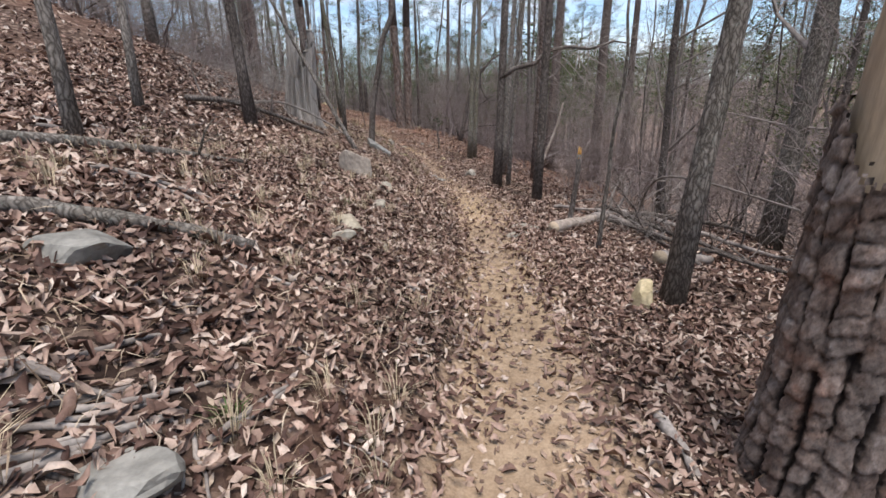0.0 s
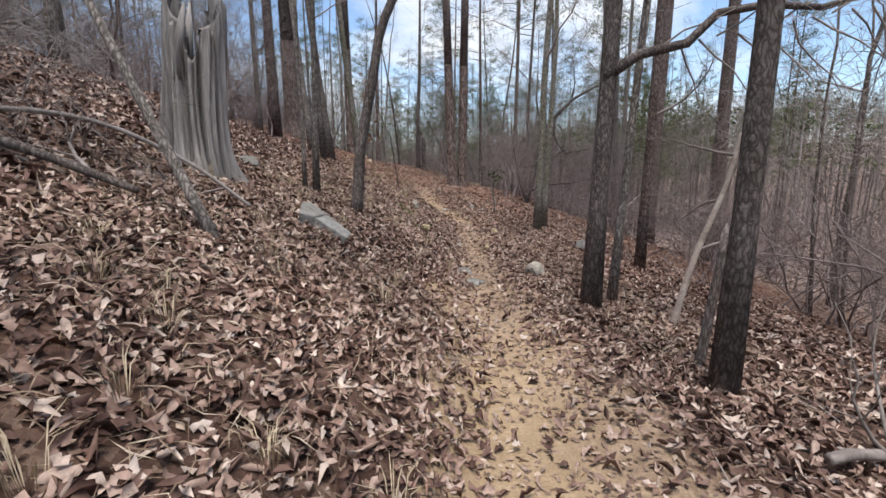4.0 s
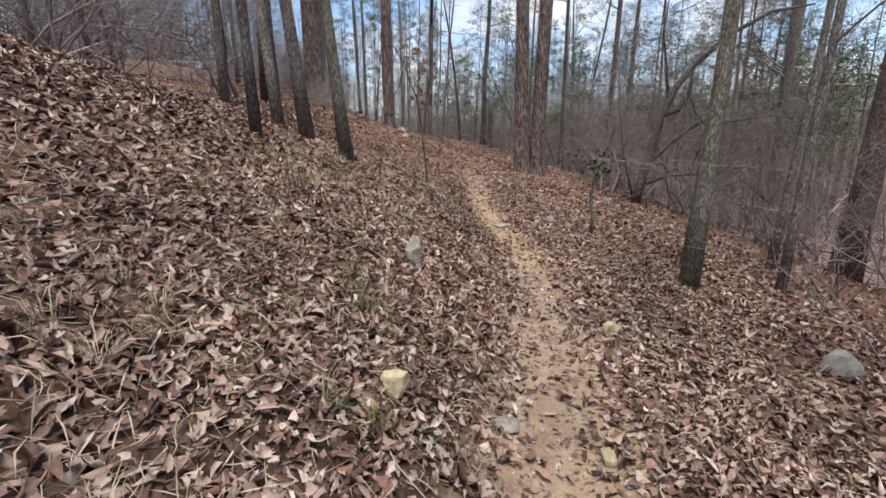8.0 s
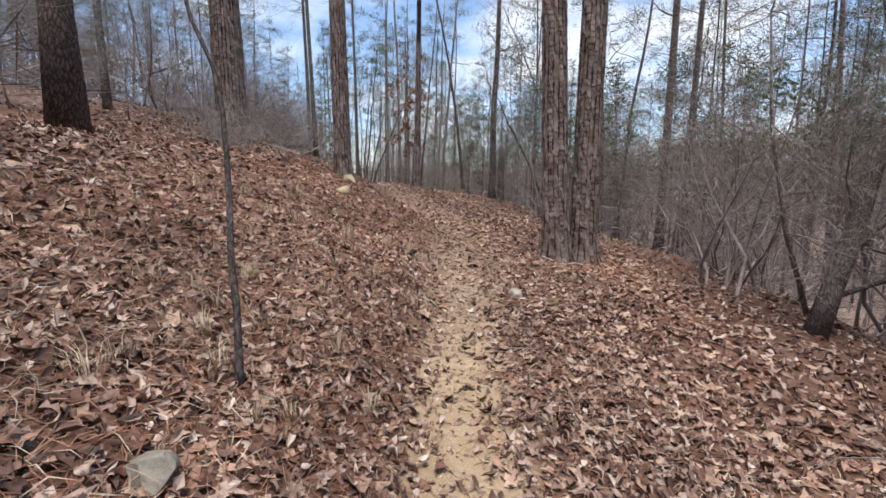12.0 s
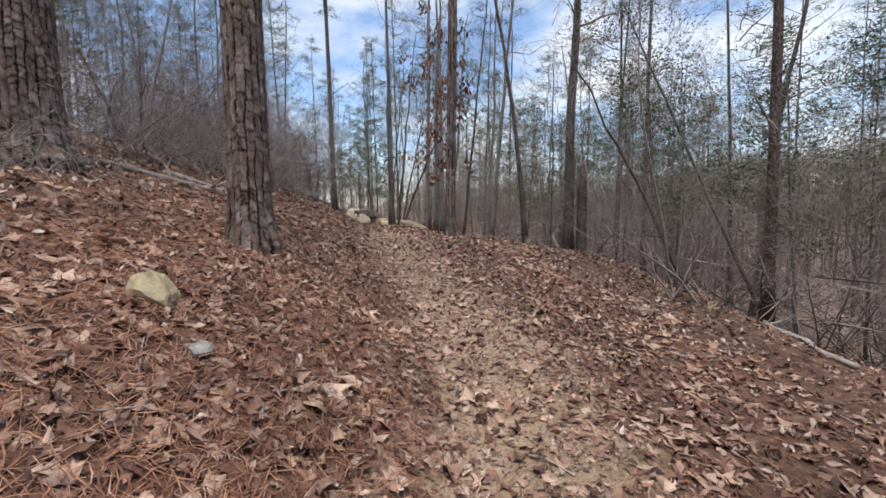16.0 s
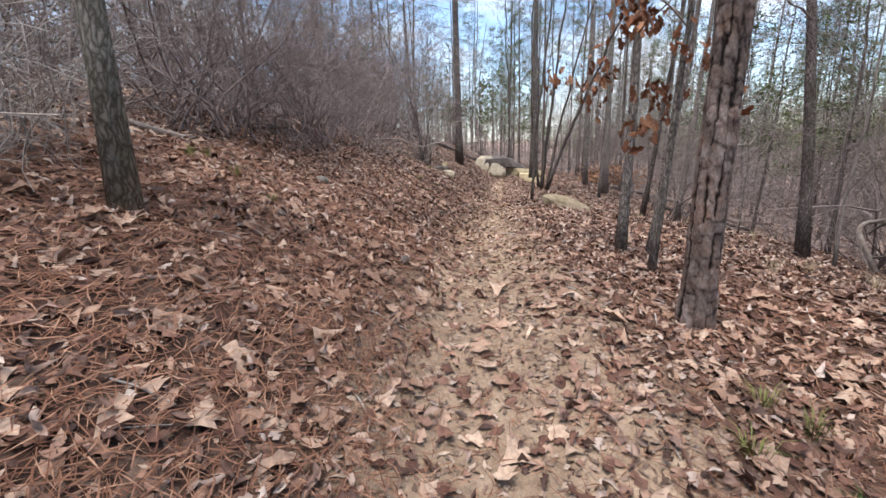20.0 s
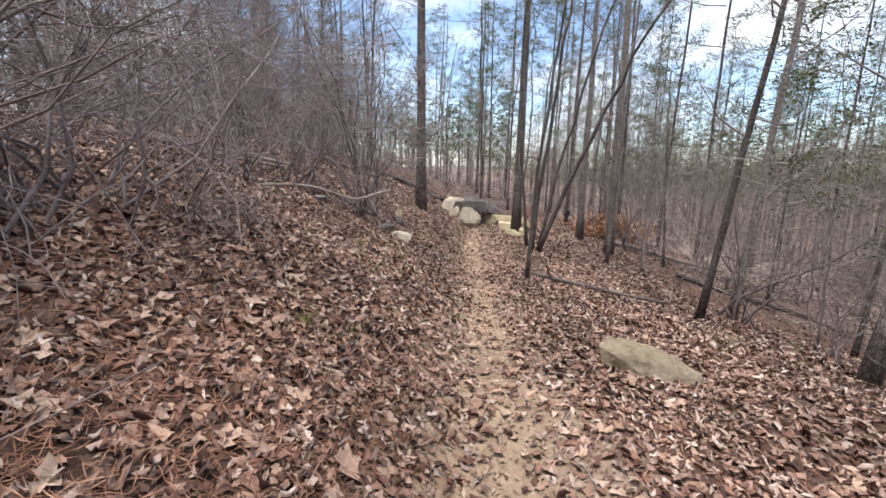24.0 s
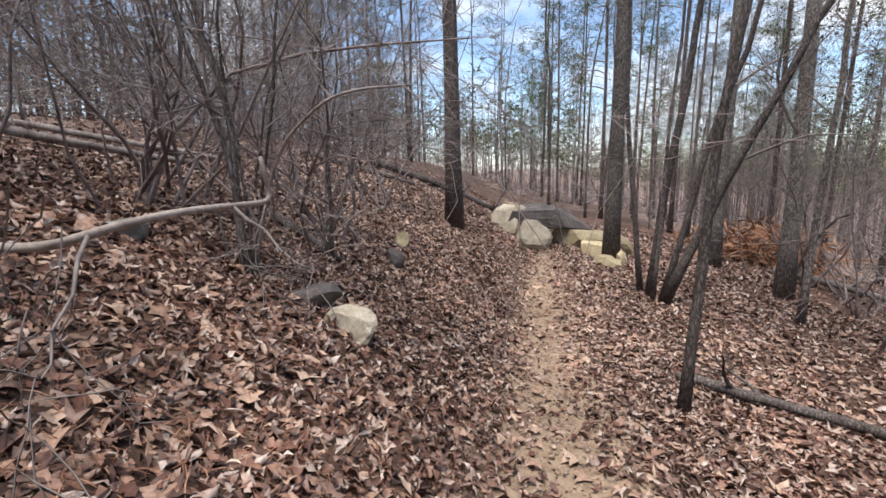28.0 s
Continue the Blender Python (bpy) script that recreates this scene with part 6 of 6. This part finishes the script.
for k in range(75):
    s_, d_ = (rng.uniform(0, 17), -rng.uniform(10, 30)) if k < 38 else (rng.uniform(15, 46), -rng.uniform(17, 38))
    i = min(int(np.searchsorted(LEN, s_)), len(LINE) - 1)
    wood_pine(LINE[i, 0] - TAN[i, 1] * d_, LINE[i, 1] + TAN[i, 0] * d_, k, rng.uniform(0.55, 0.95), rng.rand() * 6, LOW_CROWNS)
for k, (x, y, h) in enumerate(((1.5, 36.0, 7.5), (-0.8, 37.5, 6.0), (3.8, 37.0, 9.0), (-2.2, 40.0, 7.0), (5.0, 33.0, 8.0), (11.5, 10.0, 9.0), (12.0, 15.0, 8.0), (13.0, 6.5, 9.0), (-5.0, 43.5, 7.0), (-7.5, 46.0, 8.0), (9.0, 28.0, 8.0), (1.0, 45.0, 9.0))):
    low_pine(x, y, k, h, k * 1.1)


def sapling_template(seed):
    rng = np.random.RandomState(seed)
    h = 3.5 + 3.0 * rng.rand()
    line = spine(rng, h, rng.randn(2) * 0.6, 0.07, rng.randn(2) * 0.2)
    rad = taper(0.014 + 0.012 * rng.rand(), len(line))
    return Shape().tube(line, rad, 5).mesh("stem", TWIG), limb_set(rng, line, rad, 20, 0.12, 1.6, 2, 0.35).mesh("branches", TWIG)


SAPLINGS = [sapling_template(500 + k) for k in range(7)]
rng = np.random.RandomState(808)
for k in range(330):
    s_ = rng.uniform(3, 62)
    right_side = rng.rand() < 0.68
    d_ = -rng.uniform(4.3, 22) if right_side else rng.uniform(4.5, 16)
    i = min(int(np.searchsorted(LEN, s_)), len(LINE) - 1)
    x, y = LINE[i, 0] - TAN[i, 1] * d_, LINE[i, 1] + TAN[i, 0] * d_
    _, dd, _ = along(x, y)
    if abs(dd[0]) < 4.0 or (d_ > 0 and s_ < 9):
        continue
    ob = thing("sapling", "thin leafless sapling in the understorey", "sapling", "saplings of the understorey", (x, y, gz(x, y) - 0.05))
    for name, me in zip(("stem", "branchwork"), SAPLINGS[k % 7]):
        c = add_mesh(name, me, ob)
        q = rng.uniform(0.7, 1.3)
        c.scale, c.rotation_euler = (q, q, q), (0, 0, k * 1.9)


def undergrowth():
    """Grey-brown brush under the trees further off: thin upright twigs, too many to count."""
    rng = np.random.RandomState(61)
    n = 11000
    s_ = rng.uniform(-5, 118, n)
    d_ = np.where(rng.rand(n) < 0.62, -rng.uniform(6.5, 46, n), rng.uniform(6.5, 34, n))
    ahead = s_ > 57
    d_ = np.where(ahead, rng.uniform(-38, 34, n), d_)
    i = np.clip(np.searchsorted(LEN, s_), 0, len(LINE) - 1)
    ds = s_ - LEN[i]
    x, y = LINE[i, 0] - TAN[i, 1] * d_ + TAN[i, 0] * ds, LINE[i, 1] + TAN[i, 0] * d_ + TAN[i, 1] * ds
    _, dd, _ = along(x, y)
    patchy = vnoise(x * 0.25, y * 0.25) + 0.5
    keep = (rng.rand(n) < (0.25 + patchy) * np.where(ahead, 0.55, 1.0)) & ~((s_ < 16) & (d_ > 0)) & ((np.abs(dd) > 5.5) | ahead)
    x, y = x[keep], y[keep]
    z = ground(x, y) + 0.1 + 1.1 * rng.rand(len(x)) ** 1.5
    v, f = tufts(rng, np.stack([x, y, z], 1), 0.45, 8, (1.35, 0.008), 0.6)
    tagged(new("undergrowth", mesh_arrays("undergrowth", v, f, BRUSH)), "grey-brown leafless brush under the trees", "undergrowth", kind="stuff")


undergrowth()


def far_woods():
    """Woods on the slopes across the valley and beyond: thin trunks, twig haze and green crowns."""
    rng = np.random.RandomState(99)
    trunks = Shape()
    cen_twig, cen_green = [], []
    for k in range(2900):
        s_, d_ = rng.uniform(-50, 185), -rng.uniform(34, 190) if k % 4 else rng.uniform(22, 90)
        if k > 2550:
            s_, d_ = rng.uniform(106, 190), rng.uniform(-40, 40)
        i = min(max(int(np.searchsorted(LEN, s_)), 0), len(LINE) - 1)
        over = s_ - LEN[i]
        x, y = LINE[i, 0] - TAN[i, 1] * d_ + TAN[i, 0] * over, LINE[i, 1] + TAN[i, 0] * d_ + TAN[i, 1] * over
        if np.hypot(x + 8, y - 22) < 30:
            continue
        z = gz(x, y)
        h = rng.uniform(10, 17)
        lx, ly = rng.randn(2) * 0.5
        trunks.tube([(x, y, z - 0.3), (x + lx * 0.5, y + ly * 0.5, z + h * 0.5), (x + lx, y + ly, z + h)], [rng.uniform(0.07, 0.15), 0.085, 0.02], 4, cap=False)
        green = rng.rand() < 0.36
        for _ in range(9):
            (cen_green if green else cen_twig).append((x + lx + rng.randn() * 1.3, y + ly + rng.randn() * 1.3, z + h * rng.uniform(0.45, 1.0)))
    tagged(new("far_trunks", trunks.mesh("far_trunks", BRUSH)), "trunks of distant woods across the valley", "woods", kind="stuff")
    v, f = tufts(rng, cen_twig, 0.9, 7, (2.2, 0.022), 0.9)
    tagged(new("far_twigs", mesh_arrays("far_twigs", v, f, BRUSH)), "grey-brown twigs of distant woods", "woods", kind="stuff")
    v, f = tufts(rng, cen_green, 0.7, 12, (0.9, 0.09), 0.7)
    tagged(new("far_pine_crowns", mesh_arrays("far_pine_crowns", v, f, PINE_GREEN)), "green crowns of distant pines", "woods", kind="stuff")


far_woods()

# ---------------------------------------------------------------- litter on the floor


def frames_on_ground(x, y, rng, tilt):
    """Ground height and a tangent frame at each place, turned and tilted at random."""
    z = ground(x, y)
    e = 0.06
    nx, ny = -(ground(x + e, y) - z) / e, -(ground(x, y + e) - z) / e
    nrm = np.stack([nx, ny, np.ones_like(nx)], 1) + rng.randn(len(x), 3) * tilt
    nrm /= np.linalg.norm(nrm, axis=1)[:, None]
    a = rng.rand(len(x)) * 2 * math.pi
    t = np.stack([np.cos(a), np.sin(a), np.zeros_like(a)], 1)
    t -= nrm * (t * nrm).sum(1)[:, None]
    t /= np.linalg.norm(t, axis=1)[:, None]
    return z, t, np.cross(nrm, t), nrm


def outline_leaves(name, x, y, rng, outline, length, width, curl, tilt, lift, material, label, keep=None):
    """Leaves of one outline: a fan of triangles round a midpoint, curled along and across."""
    z, t, b, nrm = frames_on_ground(x, y, rng, tilt)
    n, k = len(x), len(outline)
    L, W = length * rng.uniform(0.45, 1.3, n), width * rng.uniform(0.55, 1.35, n)
    cu, cw = curl * rng.randn(n), curl * (0.6 + 0.8 * rng.rand(n)) * rng.choice((-1, 1), n)
    o = np.array(outline)
    u = np.r_[o[:, 0], 0.45][None] - 0.5
    w = np.r_[o[:, 1], 0.0][None]
    jag = 1 + 0.16 * rng.randn(n, k + 1)
    px, py = u * L[:, None], w * jag * W[:, None]
    pz = (cu[:, None] * 4 * u * u + cw[:, None] * 2.2 * np.abs(w)) * L[:, None] + (lift * rng.rand(n))[:, None]
    base = np.stack([x, y, z], 1)
    low = pz.min(1, keepdims=True)
    pz = pz - np.minimum(low, 0) * 0.8 + 0.004
    v = base[:, None] + px[..., None] * t[:, None] + py[..., None] * b[:, None] + pz[..., None] * nrm[:, None]
    i = np.arange(k)
    tri = np.stack([i, (i + 1) % k, np.full(k, k)], 1)
    f = (np.arange(n)[:, None, None] * (k + 1) + tri[None]).reshape(-1, 3)
    return tagged(new(name, mesh_arrays(name, v.reshape(-1, 3), f, material, True)), label, "leaves", kind="stuff")


RAGGED = ((0, 0), (0.26, 0.34), (0.46, 0.2), (0.68, 0.44), (1.0, 0.05), (0.6, -0.42), (0.4, -0.18), (0.2, -0.36))
NARROW = ((0, 0), (0.3, 0.42), (0.7, 0.4), (1.0, 0.0), (0.66, -0.42), (0.28, -0.4))
BROAD = ((0, 0), (0.05, 0.42), (0.3, 0.3), (0.42, 0.62), (0.62, 0.3), (1.0, 0.0), (0.62, -0.3), (0.42, -0.62), (0.3, -0.3), (0.05, -0.42))


def places(rng, n, s0, s1, d0, d1):
    """Random places in a strip along the trail."""
    s = rng.uniform(s0, s1, n)
    d = rng.uniform(d0, d1, n)
    i = np.clip(np.searchsorted(LEN, s), 0, len(LINE) - 1)
    ds = s - LEN[i]
    return LINE[i, 0] - TAN[i, 1] * d + TAN[i, 0] * ds, LINE[i, 1] + TAN[i, 0] * d + TAN[i, 1] * ds, s, d


S_END = 58.0
TREAD = ((0, 14, 22, 26, 29, 34, 38, 60), (0.90, 0.92, 0.95, 0.90, 0.55, 0.65, 0.93, 0.94))


def thin_out(rng, x, y, s, d, amount=1.0):
    """Fewer leaves on the worn tread."""
    wide = 0.85 * np.exp(-((x - 1.25) / 0.55) ** 2 - ((y - 6.6) / 1.1) ** 2) + 0.8 * np.exp(-((x - 0.75) / 0.6) ** 2 - ((y - 8.6) / 0.9) ** 2)
    worn = np.exp(-((d + 0.08 + np.interp(s, (27, 31, 38, 41), (0, 0.16, 0.16, 0)) + 0.12 * vnoise(s * 0.6, s * 0 + 30)) / (0.36 + np.interp(s, (24, 28, 38, 41, 47, 51), (0, 0.20, 0.24, 0.16, 0.12, 0.02)) + 0.14 * vnoise(s * 0.9, s * 0 + 4) + 0.10 * vnoise(s * 4.0, d * 4 + 7))) ** 2) * np.interp(s, *TREAD) * amount
    worn = np.maximum(worn, wide * amount)
    return rng.rand(len(x)) > worn


def leaf_beds():
    rng = np.random.RandomState(31)
    for lo, hi, n in ((-1.7, 2.4, 215000), (2.4, 5.5, 66000), (-5.0, -1.7, 56000), (5.5, 14, 30000), (-14, -5.0, 20000)):
        x, y, s, d = places(rng, n, 2.5, S_END, lo, hi)
        k = thin_out(rng, x, y, s, d) & (rng.rand(len(x)) < np.interp(s, (0, 18, 24, 28, 36, 42, 60), (1, 1, 0.55, 0.16, 0.2, 0.7, 1)))
        far = abs(lo + hi) / 2 > 3
        x, y = x[k], y[k]
        h = len(x) * 12 // 20
        outline_leaves("oak_leaf_litter", x[:h], y[:h], rng, NARROW, 0.074 if not far else 0.088, 0.027 if not far else 0.038, 0.30, 0.42, 0.045, OAK_LEAVES, "dry curled brown oak leaves covering the ground")
        outline_leaves("oak_leaf_litter", x[h:], y[h:], rng, NARROW if far else RAGGED, 0.066 if not far else 0.085, 0.044 if not far else 0.05, 0.26, 0.36, 0.035, OAK_LEAVES, "dry curled brown oak leaves covering the ground")
    for lo, hi, n in ((-3.0, 3.0, 58000), (3.0, 6.5, 9000), (-7.0, -3.0, 10000)):
        x, y, s, d = places(rng, n, 16, S_END, lo, hi)
        k = thin_out(rng, x, y, s, d, np.interp(s, (26, 29), (1.0, 0.85))) & (rng.rand(len(x)) < np.interp(s, (0, 16, 23, 28, 36, 42, 60), (0, 0.2, 0.9, 0.85, 0.85, 1, 0.8)))
        outline_leaves("red_brown_leaf_litter", x[k], y[k], rng, OAKLEAF, 0.090, 0.056, 0.16, 0.22, 0.025, RED_LEAVES, "reddish-brown dry leaves covering the ground")
    x, y, s, d = places(rng, 5600, 21, S_END, -3.5, 4.2)
    k = thin_out(rng, x, y, s, d, 0.9) & (rng.rand(len(x)) < np.interp(s, (22, 28, 34, 40, 60), (0.2, 0.7, 1, 0.9, 0.5)))
    outline_leaves("broad_leaf_litter", x[k], y[k], rng, BROAD, 0.135, 0.10, 0.14, 0.16, 0.03, BIG_LEAVES, "large pale tan lobed leaves lying flat")


def needle_bed():
    rng = np.random.RandomState(32)
    for lo, hi, n in ((-2.6, 0.3, 60000), (0.3, 3.2, 170000), (3.2, 5.5, 30000), (-5.0, -2.6, 20000)):
        x, y, s, d = places(rng, n, 17, 47, lo, hi)
        k = thin_out(rng, x, y, s, d, 1.0) & (rng.rand(len(x)) < np.interp(s, (17, 22, 27, 36, 41, 47), (0.1, 0.5, 1, 1, 0.4, 0.1)))
        x, y = x[k], y[k]
        z, t, b, nrm = frames_on_ground(x, y, rng, 0.26)
        n_ = len(x)
        L = rng.uniform(0.08, 0.17, (n_, 1))
        base = np.stack([x, y, z], 1) + nrm * rng.uniform(0.004, 0.05, (n_, 1))
        bow = b * rng.randn(n_, 1) * 0.012
        w = b * 0.0027
        v = np.stack([base - t * L / 2 - w, base + bow - w, base + t * L / 2, base + bow + w], 1).reshape(-1, 3)
        f = np.arange(4 * n_).reshape(-1, 4)
        tagged(new("pine_needle_litter", mesh_arrays("pine_needle_litter", v, f, NEEDLES)), "fallen red-brown pine needles", "needles", kind="stuff")


def straw_bed():
    """Dead grass and slivers of leaf lying over the bank of the first half."""
    rng = np.random.RandomState(37)
    for lo, hi, n in ((0.25, 3.2, 52000), (-2.2, -0.5, 18000)):
        x, y, s, d = places(rng, n, 3, 27, lo, hi)
        patch = vnoise(x * 0.9 + 11, y * 0.9) + 0.45 * vnoise(x * 2.7, y * 2.7 + 5)
        k = rng.rand(n) < np.clip(0.55 + 1.5 * patch, 0.1, 1) * np.interp(s, (3, 9, 12, 20, 24, 27), (0.45, 0.5, 1, 1, 0.6, 0.2))
        x, y = x[k], y[k]
        z, t, b, nrm = frames_on_ground(x, y, rng, 0.45)
        m = len(x)
        L = rng.uniform(0.05, 0.20, (m, 1))
        base = np.stack([x, y, z], 1) + nrm * rng.uniform(0.01, 0.06, (m, 1))
        bow = b * rng.randn(m, 1) * 0.02 + nrm * rng.uniform(0, 0.03, (m, 1))
        w = b * rng.uniform(0.0012, 0.0032, (m, 1))
        v = np.stack([base - t * L / 2 - w, base + bow - w, base + t * L / 2, base + bow + w], 1).reshape(-1, 3)
        tagged(new("straw_litter", mesh_arrays("straw_litter", v, np.arange(4 * m).reshape(-1, 4), STRAW_LITTER)), "dead straw-coloured grass lying over the leaves", "grass", kind="stuff")


def fragments():
    """Crumbled bits of leaf, bark and gravel, thickest along the tread."""
    rng = np.random.RandomState(36)
    n = 90000
    x, y, s, d = places(rng, n, 2.5, S_END, -1, 1)
    d2 = np.clip(rng.randn(n) * 0.75 - 0.15, -2.4, 2.2)
    i = np.clip(np.searchsorted(LEN, s), 0, len(LINE) - 1)
    x, y = x - TAN[i, 1] * (d2 - d), y + TAN[i, 0] * (d2 - d)
    keep = rng.rand(n) > 0.35 * np.exp(-((d2 + 0.08) / 0.24) ** 4) * np.interp(s, (0, 25, 28, 35, 38, 60), (1, 1, 0.5, 0.6, 1, 1))
    x, y = x[keep], y[keep]
    n = len(x)
    z, t, b, nrm = frames_on_ground(x, y, rng, 0.35)
    L, W = rng.uniform(0.008, 0.032, (n, 1)), rng.uniform(0.004, 0.013, (n, 1))
    c = np.stack([x, y, z], 1) + nrm * rng.uniform(0.003, 0.012, (n, 1))
    v = np.stack([c - t * L, c - b * W + t * L * rng.uniform(-0.5, 0.5, (n, 1)), c + t * L, c + b * W + nrm * W * 0.6], 1).reshape(-1, 3)
    tagged(new("leaf_fragments", mesh_arrays("leaf_fragments", v, np.arange(4 * n).reshape(-1, 4), CRUMBS)), "crumbled leaf and bark fragments on the path", "litter", kind="stuff")


def twig_litter():
    rng = np.random.RandomState(33)
    sh = Shape()
    x, y, s, d = places(rng, 900, 2.5, S_END, -4, 5)
    for a, b, q in zip(x, y, d):
        if abs(q) < 0.3:
            continue
        w, L = rng.rand() * 6.28, rng.uniform(0.08, 0.4)
        c, e = a + math.cos(w) * L, b + math.sin(w) * L
        m = ((a + c) / 2 + rng.randn() * 0.02, (b + e) / 2 + rng.randn() * 0.02)
        r = rng.uniform(0.0025, 0.006)
        sh.tube([(a, b, gz(a, b) + 0.012), (*m, gz(*m) + 0.02), (c, e, gz(c, e) + 0.012)], [r, r, r * 0.6], 4, cap=False)
    tagged(new("twig_litter", sh.mesh("twig_litter", PALE_TWIG)), "small broken twigs strewn over the leaves", "twigs", kind="stuff")


def grass_tufts(name, spots, blades, size, material, label):
    rng = np.random.RandomState(len(name))
    for x, y in spots:
        n = blades
        a, lean_ = rng.rand(n) * 6.283, rng.uniform(0.2, 0.9, n)
        r0 = rng.rand(n, 1) * 0.05
        dirs = np.stack([np.cos(a), np.sin(a), 0 * a], 1)
        z0 = gz(x, y) - 0.01
        base = dirs * r0
        h = size * rng.uniform(0.5, 1.2, (n, 1))
        up = np.array((0, 0, 1.0))
        mid = base + up * h * 0.6 + dirs * h * 0.25 * lean_[:, None]
        tip = base + up * h * 0.75 + dirs * h * 0.8 * lean_[:, None]
        side = np.stack([-np.sin(a), np.cos(a), 0 * a], 1) * 0.0022
        v = np.stack([base - side, mid - side, tip, mid + side], 1).reshape(-1, 3)
        ob = tagged(new(name, mesh_arrays(name, v, np.arange(4 * n).reshape(-1, 4), material)), label, "grass", "tufts of grass")
        ob.location = (x, y, z0)


YELLOW_GREEN = plain_material("yellow_green_grass", (0.10, 0.13, 0.035), (0.30, 0.30, 0.11), 9.0, None, 0.8, 0.1, 0.002)
leaf_beds()
needle_bed()
straw_bed()
fragments()
twig_litter()
rng = np.random.RandomState(34)
xs, ys, ss, dd = places(rng, 190, 5, 27, 0.35, 2.6)
grass_tufts("dry_grass_tuft", list(zip(xs, ys)), 26, 0.20, STRAW, "tuft of dry straw-coloured grass")
xs, ys, ss, dd = places(rng, 24, 28, 44, -4.5, -2.6)
grass_tufts("brown_grass_tuft", list(zip(xs, ys)), 50, 0.26, STRAW, "tuft of dry tan grass on the brink")
grass_tufts("green_grass_tuft", ((-0.62, 4.0), (-0.62, 1.25), (0.02, 11.75), (-0.3, 11.6), (-0.2, 12.4), (-0.95, 12.0), (-2.4, 4.3), (-0.75, 16.1), (0.55, 17.5), (-0.4, 20.5), (-10.9, 34.2), (-10.3, 34.9), (-0.65, 9.0), (-3.0, 26.9), (-4.1, 28.3), (-4.4, 29.2), (-9.9, 33.0), (-7.9, 28.9)), 34, 0.11, GREEN, "small tuft of green grass")
grass_tufts("long_grass_tuft", ((-0.64, 12.54), (-0.75, 12.7), (-1.71, 14.4), (-1.55, 14.55), (-0.93, 14.28), (-0.52, 12.4), (-0.17, 11.64), (-11.76, 34.79), (-11.66, 35.46), (-8.93, 28.72), (-9.05, 28.9), (-8.39, 28.86), (-4.76, 29.53), (-4.75, 29.14), (-4.57, 29.5), (-9.99, 32.68)), 40, 0.17, YELLOW_GREEN, "tuft of yellow-green grass among leaves")
